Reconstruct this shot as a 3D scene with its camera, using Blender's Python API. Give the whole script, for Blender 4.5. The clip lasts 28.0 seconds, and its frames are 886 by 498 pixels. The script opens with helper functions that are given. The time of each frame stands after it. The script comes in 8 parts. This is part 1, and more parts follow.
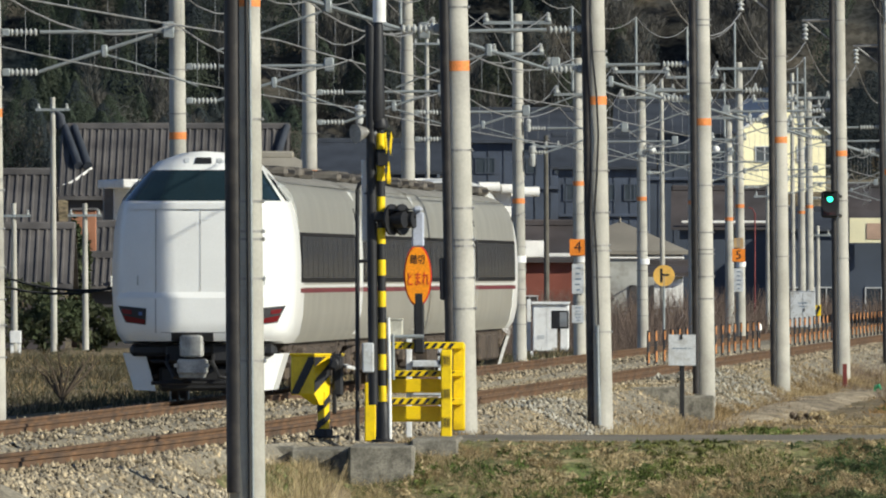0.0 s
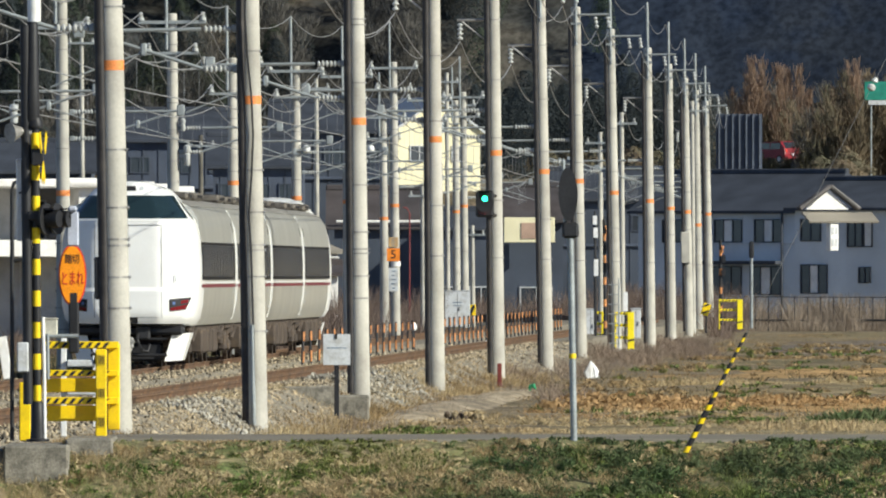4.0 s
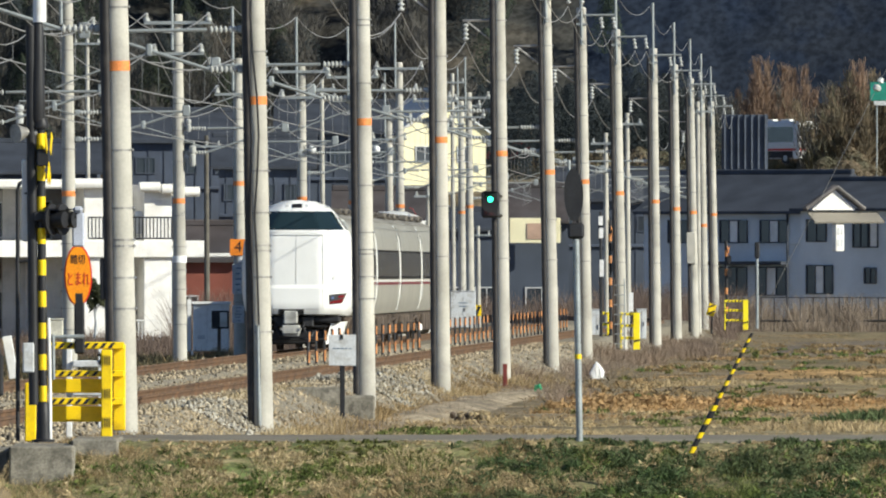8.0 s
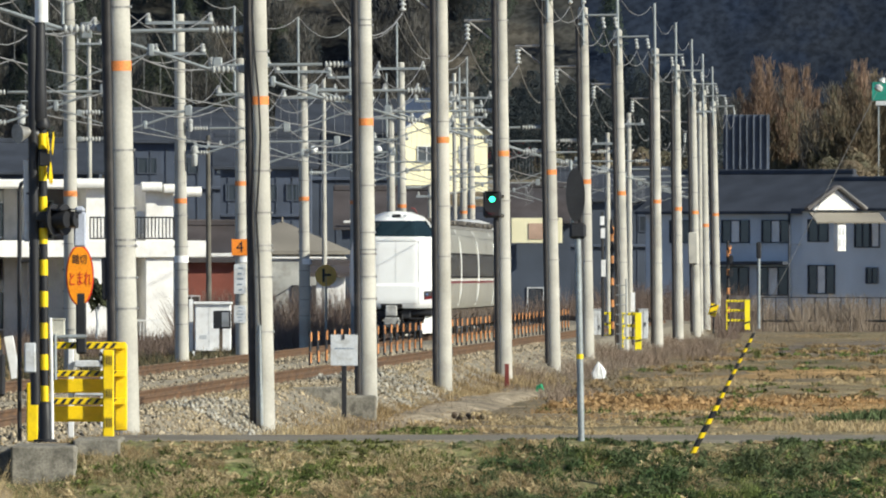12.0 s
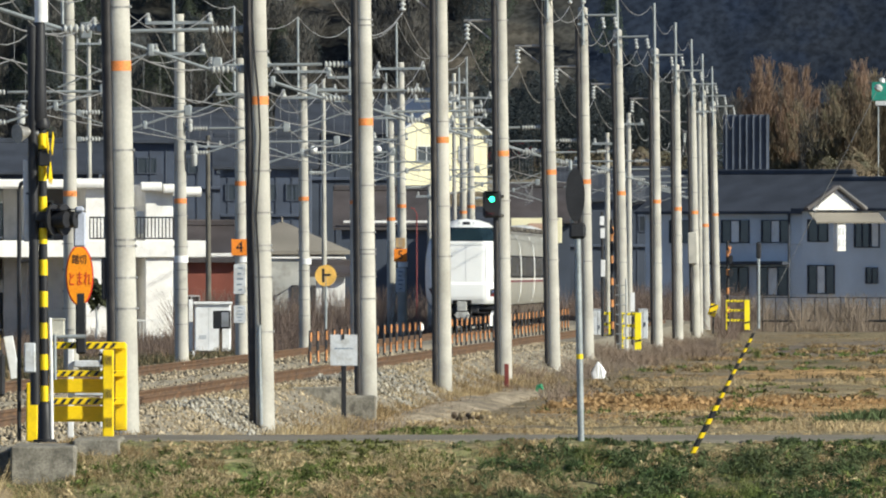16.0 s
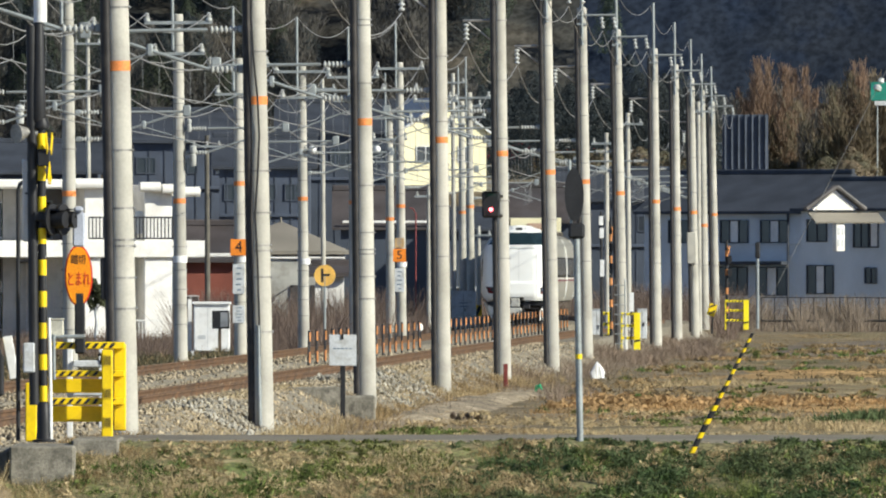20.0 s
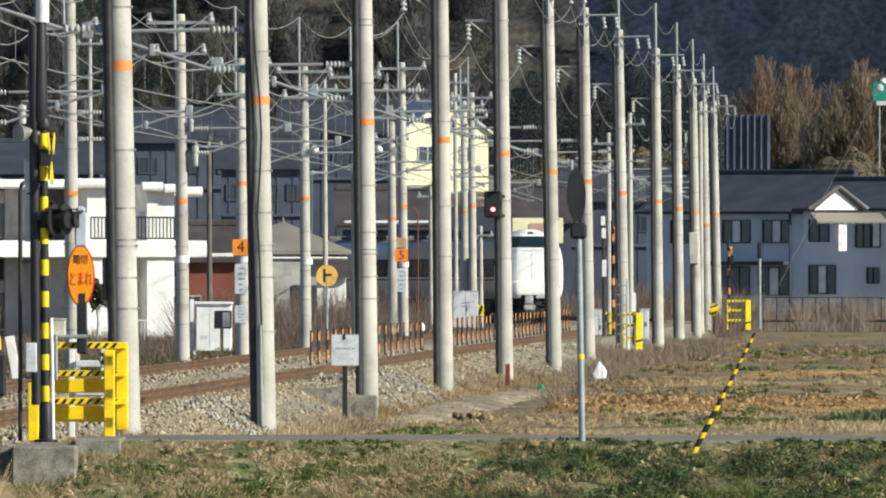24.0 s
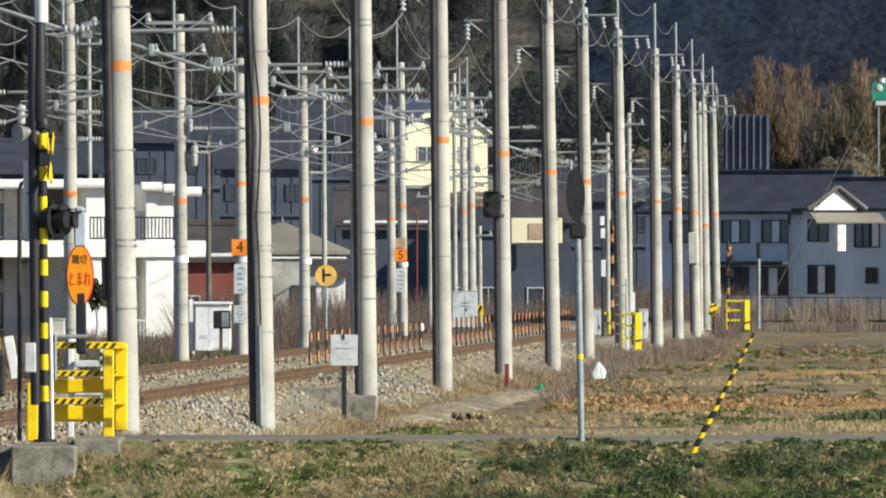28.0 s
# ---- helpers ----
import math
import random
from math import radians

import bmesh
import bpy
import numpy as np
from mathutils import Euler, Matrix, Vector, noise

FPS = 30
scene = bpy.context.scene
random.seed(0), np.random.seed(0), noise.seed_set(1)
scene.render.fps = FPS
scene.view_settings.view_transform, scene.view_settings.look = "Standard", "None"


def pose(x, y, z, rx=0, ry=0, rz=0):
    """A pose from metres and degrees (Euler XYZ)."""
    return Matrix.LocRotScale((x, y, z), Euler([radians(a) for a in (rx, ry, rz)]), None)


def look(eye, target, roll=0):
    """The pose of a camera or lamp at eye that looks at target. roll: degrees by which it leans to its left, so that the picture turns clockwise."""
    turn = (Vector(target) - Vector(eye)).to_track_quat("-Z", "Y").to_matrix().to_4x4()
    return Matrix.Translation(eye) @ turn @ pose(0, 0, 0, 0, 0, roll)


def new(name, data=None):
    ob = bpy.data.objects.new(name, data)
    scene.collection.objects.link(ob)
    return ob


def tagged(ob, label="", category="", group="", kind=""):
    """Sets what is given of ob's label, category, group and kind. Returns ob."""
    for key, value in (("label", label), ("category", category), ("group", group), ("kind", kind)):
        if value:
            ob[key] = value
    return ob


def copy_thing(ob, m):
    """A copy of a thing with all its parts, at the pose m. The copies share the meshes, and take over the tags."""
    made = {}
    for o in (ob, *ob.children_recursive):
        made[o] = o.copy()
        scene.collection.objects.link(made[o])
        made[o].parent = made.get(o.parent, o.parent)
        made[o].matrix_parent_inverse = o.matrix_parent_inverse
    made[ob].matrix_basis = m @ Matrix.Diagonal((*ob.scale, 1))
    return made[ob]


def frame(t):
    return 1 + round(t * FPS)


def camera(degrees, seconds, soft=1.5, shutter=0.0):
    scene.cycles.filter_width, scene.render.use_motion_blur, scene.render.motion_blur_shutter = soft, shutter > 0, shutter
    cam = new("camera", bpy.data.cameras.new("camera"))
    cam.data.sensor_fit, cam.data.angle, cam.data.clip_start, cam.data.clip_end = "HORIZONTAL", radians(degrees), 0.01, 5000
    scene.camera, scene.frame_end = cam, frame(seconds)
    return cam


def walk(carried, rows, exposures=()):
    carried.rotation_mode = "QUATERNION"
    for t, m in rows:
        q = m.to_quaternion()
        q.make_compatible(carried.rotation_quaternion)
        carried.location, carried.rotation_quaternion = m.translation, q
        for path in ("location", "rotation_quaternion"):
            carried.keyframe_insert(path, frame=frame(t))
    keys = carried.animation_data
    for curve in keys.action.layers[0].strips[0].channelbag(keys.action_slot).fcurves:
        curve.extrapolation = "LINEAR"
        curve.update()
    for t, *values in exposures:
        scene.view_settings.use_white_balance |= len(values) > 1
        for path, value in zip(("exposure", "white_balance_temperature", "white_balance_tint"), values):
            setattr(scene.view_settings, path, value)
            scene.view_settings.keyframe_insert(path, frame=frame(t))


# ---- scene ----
# camera: a long lens on a tripod beside the line, panned by hand and then left alone
EYE_Z = 2.0
cam = camera(2.8976, 28.0, soft=2.05)
# seconds, bearing to the left and tilt, both in thousandths of a radian
PAN = [(0, 19.29, 1.42), (0.5, 15.1, 1.39), (1, 12.58, 1.39), (1.5, 10.9, 1.32), (2, 9.03, 1.29), (2.5, 6.42, 1.32),
       (3, 5.35, 1.32), (3.5, 2.42, 1.39), (4, -0.42, 1.39), (4.5, -1.65, 1.39), (5.1, -1.55, 1.4), (5.8, -0.7, 1.41),
       (6.5, -0.1, 1.42), (7, -0.1, 1.42), (8, -0.1, 1.42), (9, -0.06, 1.42), (9.5, -0.08, 1.42), (10, 0, 1.42),
       (11, 0, 1.42), (11.5, -0.05, 1.42), (12, 0, 1.42), (13.5, -0.03, 1.42), (15, -0.06, 1.42), (16.5, 0, 1.42),
       (17.5, -0.05, 1.42), (19, -0.05, 1.42), (20, -0.07, 1.42), (21, -0.06, 1.42), (21.5, 0, 1.42), (23.5, 0.05, 1.42),
       (24.5, 0.04, 1.42), (25.5, -0.05, 1.42), (26, 0, 1.42), (26.5, -0.05, 1.42), (27, 0, 1.42), (28, 0, 1.42)]
walk(cam, [(t, pose(0, 0, EYE_Z, 90 + math.degrees(v / 1000), 0, math.degrees(b / 1000))) for t, b, v in PAN],
     [(0, 0.33, 7000, 5), (2, 0.34, 7000, 5), (3, 0.44, 7000, 5), (4, 0.54, 7000, 5), (7, 0.59, 7000, 5), (28, 0.63, 7000, 5)])

# ---- light: a clear winter day, low sun from the right and a little behind the camera ----
SUN_AZ, SUN_EL = radians(119), radians(27)  # from north (+y) to the east (+x)
sun_way = Vector((math.sin(SUN_AZ) * math.cos(SUN_EL), math.cos(SUN_AZ) * math.cos(SUN_EL), math.sin(SUN_EL)))
world = bpy.data.worlds.new("world")
scene.world = world
world.use_nodes = True
sky = world.node_tree.nodes.new("ShaderNodeTexSky")
sky.air_density, sky.dust_density, sky.ozone_density = 0.35, 0.2, 3.0
sky.sky_type, sky.sun_disc, sky.sun_elevation, sky.sun_rotation = "NISHITA", False, SUN_EL, SUN_AZ
background = world.node_tree.nodes["Background"]
world.node_tree.links.new(sky.outputs["Color"], background.inputs["Color"])
background.inputs["Strength"].default_value = 0.12
sun = new("sun", bpy.data.lights.new("sun", "SUN"))
sun.data.energy, sun.data.angle, sun.data.color = 4.05, radians(0.8), (1.0, 0.985, 0.93)
sun.matrix_world = look(Vector((0, 300, 0)) + sun_way * 200, (0, 300, 0))


# ---- materials ----
def surface(name, colour, rough=0.7, metal=0.0, vary=0.18, grain=0.12, size=1.0, fine=40.0, bump=0.15, tint=None,
            patch=0.5, island=0.0, stain=None, spec=0.35, thin=0.0):
    """A weathered surface: a base colour that drifts slowly, a fine grain, stains of a second colour and fine relief."""
    m = bpy.data.materials.new(name)
    m.use_nodes = True
    n, link = m.node_tree.nodes, m.node_tree.links.new
    b = n["Principled BSDF"]
    b.inputs["Roughness"].default_value, b.inputs["Metallic"].default_value = rough, metal
    b.inputs["Specular IOR Level"].default_value = spec
    where = n.new("ShaderNodeNewGeometry")

    def field(scale, detail=4.0):
        t = n.new("ShaderNodeTexNoise")
        t.inputs["Scale"].default_value, t.inputs["Detail"].default_value = scale, detail
        link(where.outputs["Position"], t.inputs["Vector"])
        return t.outputs["Fac"]

    def ramp(value, low, high):
        r = n.new("ShaderNodeMapRange")
        r.inputs["From Min"].default_value, r.inputs["From Max"].default_value = 0.35, 0.65
        r.inputs["To Min"].default_value, r.inputs["To Max"].default_value = low, high
        link(value, r.inputs["Value"])
        return r.outputs["Result"]

    def blend(kind, factor, one, two):
        x = n.new("ShaderNodeMix")
        x.data_type, x.blend_type = "RGBA", kind
        for value, slot in ((factor, 0), (one, 6), (two, 7)):
            if isinstance(value, (int, float)):
                x.inputs[slot].default_value = value
            elif isinstance(value, tuple):
                x.inputs[slot].default_value = (*value, 1)
            else:
                link(value, x.inputs[slot])
        return x.outputs[2]

    def grey(value):
        c = n.new("ShaderNodeCombineColor")
        for i in range(3):
            link(value, c.inputs[i])
        return c.outputs[0]

    c = tuple(colour)
    if tint:
        c = blend("MIX", ramp(field(size * patch), 0.0, 1.0), c, tuple(tint))
    if stain:
        c = blend("MIX", ramp(field(size * 3.1, 6.0), -0.6, 0.8), c, tuple(stain))
    c = blend("MULTIPLY", 1.0, c, grey(ramp(field(size), 1 - vary, 1 + vary)))
    small = field(fine, 3.0)
    c = blend("MULTIPLY", 1.0, c, grey(ramp(small, 1 - grain, 1 + grain)))
    if island:
        r = n.new("ShaderNodeMapRange")
        r.inputs["To Min"].default_value, r.inputs["To Max"].default_value = 1 - island, 1 + island
        link(where.outputs["Random Per Island"], r.inputs["Value"])
        c = blend("MULTIPLY", 1.0, c, grey(r.outputs["Result"]))
    link(c, b.inputs["Base Color"])
    if thin:  # light comes through the leaf
        t, x = n.new("ShaderNodeBsdfTranslucent"), n.new("ShaderNodeMixShader")
        x.inputs[0].default_value = thin
        link(c, t.inputs["Color"])
        link(b.outputs[0], x.inputs[1])
        link(t.outputs[0], x.inputs[2])
        link(x.outputs[0], n["Material Output"].inputs["Surface"])
    if bump:
        p = n.new("ShaderNodeBump")
        p.inputs["Strength"].default_value, p.inputs["Distance"].default_value = bump, 0.02
        link(small, p.inputs["Height"])
        link(p.outputs["Normal"], b.inputs["Normal"])
    return m


def lamp_glow(name, colour, strength):
    m = bpy.data.materials.new(name)
    m.use_nodes = True
    b = m.node_tree.nodes["Principled BSDF"]
    b.inputs["Base Color"].default_value = (*colour, 1)
    b.inputs["Emission Color"].default_value = (*colour, 1)
    b.inputs["Emission Strength"].default_value = strength
    return m


CONCRETE = surface("pole_concrete", (0.445, 0.427, 0.37), 0.85, size=0.8, fine=25, grain=0.05, tint=(0.41, 0.395, 0.35), stain=(0.37, 0.35, 0.31))
BLOCK = surface("block_concrete", (0.27, 0.25, 0.205), 0.9, size=2.4, fine=45, grain=0.22, vary=0.3, tint=(0.20, 0.185, 0.15), stain=(0.12, 0.11, 0.09), bump=0.3)
STEEL = surface("galvanised_steel", (0.30, 0.325, 0.325), 0.5, 0.35, size=3, vary=0.12)
DARK = surface("dark_steel", (0.025, 0.025, 0.027), 0.5, 0.2, size=3)
BAND = surface("clamp_steel", (0.40, 0.39, 0.37), 0.35, 0.7, size=4)
STRAP = surface("dull_strap", (0.29, 0.28, 0.26), 0.5, 0.5, size=4)
TROUGH = surface("black_trough", (0.026, 0.023, 0.022), 0.5, spec=0.4, size=1.5, vary=0.3, stain=(0.05, 0.043, 0.038), bump=0)
WIRE = surface("wire", (0.26, 0.265, 0.27), 0.55, 0.2, bump=0)
CABLE = surface("black_cable", (0.03, 0.03, 0.03), 0.5, bump=0)
PORCELAIN = surface("porcelain", (0.46, 0.47, 0.45), 0.18, bump=0, vary=0.06, grain=0.03, spec=0.6)
ORANGE = surface("orange_paint", (0.72, 0.24, 0.07), 0.6, size=5, vary=0.15)
STAKE_ORANGE = surface("stake_orange", (0.50, 0.21, 0.075), 0.7, size=5, vary=0.3)
SIGN_ORANGE = surface("sign_orange", (0.85, 0.25, 0.03), 0.5, size=2, vary=0.05, bump=0)
OVAL = surface("sign_amber", (0.95, 0.31, 0.015), 0.45, size=2, vary=0.05, bump=0)
YELLOW = surface("yellow_paint", (0.86, 0.60, 0.015), 0.4, size=3, vary=0.08, grain=0.04, stain=(0.76, 0.51, 0.02))
BLACK = surface("black_paint", (0.022, 0.022, 0.024), 0.5, size=3)
RED = surface("red_paint", (0.70, 0.05, 0.03), 0.45, bump=0)
WHITE = surface("white_paint", (0.80, 0.80, 0.78), 0.4, size=2, vary=0.05, grain=0.04, stain=(0.7, 0.69, 0.66))
GREYBOX = surface("pale_grey_paint", (0.55, 0.57, 0.58), 0.5, size=2, vary=0.06, stain=(0.42, 0.42, 0.4))
RUST = surface("rusty_rail", (0.205, 0.115, 0.062), 0.75, 0.1, size=2, tint=(0.085, 0.058, 0.042), grain=0.2)
SLEEPER = surface("sleeper_concrete", (0.30, 0.26, 0.21), 0.9, size=2, tint=(0.2, 0.15, 0.11))
STONE = surface("ballast_stone", (0.355, 0.305, 0.225), 0.9, size=0.9, tint=(0.31, 0.245, 0.155), island=0.8, fine=60, bump=0)
BALLAST = surface("ballast_bed", (0.26, 0.235, 0.185), 0.95, size=0.8, tint=(0.21, 0.18, 0.13), fine=14, grain=0.5, bump=1.0)
ASPHALT = surface("road_asphalt", (0.195, 0.176, 0.138), 0.9, size=0.7, fine=20, stain=(0.21, 0.18, 0.13))
DULLGRASS = surface("dull_grass", (0.07, 0.072, 0.038), 0.85, size=0.25, tint=(0.11, 0.092, 0.055), island=0.5, bump=0, thin=0.3)
GARDENLEAF = surface("garden_leaf", (0.055, 0.075, 0.033), 0.75, size=0.5, tint=(0.075, 0.08, 0.04), island=0.4, bump=0, thin=0.3)
SOIL = surface("field_soil", (0.19, 0.15, 0.09), 0.95, size=0.25, tint=(0.15, 0.12, 0.065), stain=(0.27, 0.205, 0.13), vary=0.35, fine=3.5, grain=0.5, bump=0.8)
GRASS = surface("green_grass", (0.085, 0.145, 0.03), 0.8, size=0.5, tint=(0.15, 0.15, 0.05), island=0.8, bump=0, thin=0.25)
PALESTRAW = surface("pale_straw", (0.50, 0.40, 0.23), 0.85, size=0.6, tint=(0.36, 0.27, 0.15), island=0.45, bump=0, thin=0.2)
WEED = surface("dark_weed", (0.054, 0.096, 0.033), 0.8, size=0.9, tint=(0.10, 0.118, 0.052), island=0.6, bump=0, thin=0.25)
DRY = surface("dry_grass", (0.38, 0.275, 0.145), 0.85, size=0.9, tint=(0.23, 0.16, 0.08), island=0.65, bump=0, thin=0.3)
STRAW = surface("orange_straw", (0.45, 0.295, 0.145), 0.85, size=0.3, tint=(0.38, 0.24, 0.11), island=0.35, bump=0, thin=0.3)
PADDY_TAN = surface("paddy_tan", (0.30, 0.22, 0.115), 0.95, size=0.3, tint=(0.18, 0.145, 0.07), stain=(0.27, 0.22, 0.13), vary=0.4, fine=3.5, grain=0.5, bump=0.8)
PADDY_STRAW = surface("paddy_straw", (0.47, 0.28, 0.10), 0.95, size=0.3, tint=(0.32, 0.20, 0.085), stain=(0.45, 0.31, 0.14), vary=0.4, fine=3.5, grain=0.5, bump=0.8)
PADDY_GREY = surface("paddy_grey", (0.145, 0.115, 0.09), 0.95, size=0.2, tint=(0.16, 0.13, 0.095), vary=0.4, fine=3.5, grain=0.5, bump=0.8)
PADDY_GREEN = surface("paddy_green", (0.155, 0.135, 0.065), 0.95, size=0.3, tint=(0.22, 0.165, 0.095), vary=0.4, fine=3.5, grain=0.5, bump=0.8)
BANKSOIL = surface("bank_turf", (0.19, 0.165, 0.08), 0.95, size=0.9, tint=(0.09, 0.13, 0.035), stain=(0.27, 0.21, 0.12), patch=0.6, vary=0.4, fine=12, grain=0.55, bump=0.6)
DULLREED = surface("grey_reed", (0.34, 0.275, 0.21), 0.9, size=0.3, tint=(0.20, 0.16, 0.125), island=0.3, bump=0, thin=0.4)
REED = surface("dead_reed", (0.215, 0.16, 0.13), 0.85, size=0.3, tint=(0.17, 0.125, 0.10), island=0.25, bump=0, thin=0.4)
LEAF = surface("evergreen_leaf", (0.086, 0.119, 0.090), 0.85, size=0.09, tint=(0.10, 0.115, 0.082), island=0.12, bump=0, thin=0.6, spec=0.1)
# Evergreen leaf with distance haze and shade mixed into its bluish colour.
DARKLEAF = surface("hazy_dark_leaf", (0.068, 0.088, 0.10), 0.9, size=0.1, tint=(0.080, 0.092, 0.092), island=0.1, bump=0, thin=0.6, spec=0.1)
BARE = surface("bare_twig", (0.145, 0.142, 0.130), 0.85, size=0.1, tint=(0.135, 0.125, 0.11), island=0.15, bump=0, thin=0.4)
RUSSET = surface("russet_leaf", (0.42, 0.285, 0.20), 0.85, size=0.1, tint=(0.28, 0.20, 0.145), island=0.25, bump=0, thin=0.55)
HILL_WEST = surface("near_woods", (0.038, 0.051, 0.056), 0.95, size=0.10, tint=(0.095, 0.080, 0.062), stain=(0.042, 0.047, 0.050), vary=0.3, fine=2.0, grain=0.35, bump=0, spec=0.0)
SCRUB = surface("scrub_twig", (0.19, 0.155, 0.105), 0.85, size=0.35, tint=(0.13, 0.13, 0.085), stain=(0.25, 0.185, 0.125), island=0.25, bump=0, thin=0.4)
BARK = surface("bark", (0.12, 0.09, 0.065), 0.9, size=2)
# Dark blue base colour carries the far slope's shade and haze.
HILL_SHADE = surface("far_woods_shade_haze", (0.019, 0.028, 0.047), 0.95, size=0.10, tint=(0.024, 0.029, 0.038), stain=(0.017, 0.025, 0.043), vary=0.25, fine=2.0, grain=0.3, bump=0, spec=0.0)
DARKROOF = surface("dark_roof_tile", (0.043, 0.050, 0.064), 0.7, size=0.8, vary=0.2)
ROOF = surface("roof_tile", (0.085, 0.08, 0.08), 0.55, size=0.8, vary=0.25, tint=(0.11, 0.10, 0.095))
BEIGEROOF = surface("beige_roof", (0.34, 0.31, 0.255), 0.75, size=0.8, vary=0.15, tint=(0.2, 0.18, 0.15))
BROWNROOF = surface("brown_roof", (0.075, 0.062, 0.06), 0.7, size=0.8, vary=0.25, tint=(0.055, 0.05, 0.052))
CREAM = surface("cream_wall", (0.78, 0.72, 0.48), 0.8, size=0.6, vary=0.05)
PLASTER = surface("white_plaster", (0.80, 0.78, 0.74), 0.8, size=0.5, vary=0.06, stain=(0.68, 0.66, 0.62))
GREYWALL = surface("pale_grey_wall", (0.55, 0.59, 0.62), 0.85, size=0.4, vary=0.1)
DARKWALL = surface("dark_wall", (0.07, 0.065, 0.065), 0.85, size=0.5, vary=0.2)
REDWALL = surface("red_brown_wall", (0.22, 0.07, 0.05), 0.85, size=0.6, vary=0.15)
# Sunlit walls kept dark: shade is put into this base colour.
BLUEWALL = surface("shade_blue_wall", (0.055, 0.068, 0.092), 0.8, size=0.3, vary=0.2)
PLATE_INK = surface("faded_ink", (0.20, 0.25, 0.30), 0.6, bump=0)
# Lighter blue of the works: shade and haze put into the wall colour.
SLATE = surface("haze_blue_wall", (0.073, 0.091, 0.128), 0.8, size=0.3, vary=0.2, stain=(0.066, 0.078, 0.105))
PANE = surface("window_glass", (0.032, 0.037, 0.044), 0.08, bump=0, vary=0.2, spec=0.6)
TRAIN_WHITE = surface("train_white", (0.83, 0.83, 0.80), 0.28, size=1.2, vary=0.03, grain=0.02, bump=0, spec=0.5)
TRAIN_STEEL = surface("train_stainless", (0.60, 0.59, 0.53), 0.36, 0.6, size=0.7, vary=0.06, grain=0.05, bump=0.02)
SEAM = surface("panel_seam", (0.38, 0.38, 0.37), 0.6, bump=0)
COUPLER = surface("coupler_steel", (0.36, 0.355, 0.33), 0.6, 0.2, size=4, vary=0.3)
ROOF_UNIT = surface("roof_unit_paint", (0.135, 0.12, 0.10), 0.7, size=1.5, vary=0.2, stain=(0.12, 0.105, 0.09))
TRAIN_ROOF = surface("train_roof", (0.25, 0.24, 0.215), 0.7, size=0.8, vary=0.15, stain=(0.2, 0.19, 0.17))
TRAIN_WINE = surface("train_wine_stripe", (0.17, 0.03, 0.045), 0.4, bump=0)
TRAIN_BAND = surface("train_window_band", (0.020, 0.020, 0.022), 0.5, bump=0, vary=0.1, spec=0.05)
SIDE_GLASS = surface("side_glass", (0.036, 0.040, 0.048), 0.25, bump=0, vary=0.25, size=2.5, spec=0.06)
TRAIN_GLASS = surface("train_glass", (0.014, 0.028, 0.034), 0.07, bump=0, vary=0.1, spec=0.5)
BOGIE = surface("bogie_grime", (0.07, 0.055, 0.045), 0.8, size=2, vary=0.3, stain=(0.11, 0.08, 0.055))
BLUE_LENS = surface("blue_lens", (0.10, 0.16, 0.34), 0.15, bump=0)
TAIL_RED = surface("tail_lens", (0.16, 0.012, 0.016), 0.15, bump=0)
GREEN_LAMP = lamp_glow("green_lamp", (0.02, 1.0, 0.55), 3.0)
RED_LAMP = lamp_glow("red_lamp", (1.0, 0.10, 0.13), 12.0)


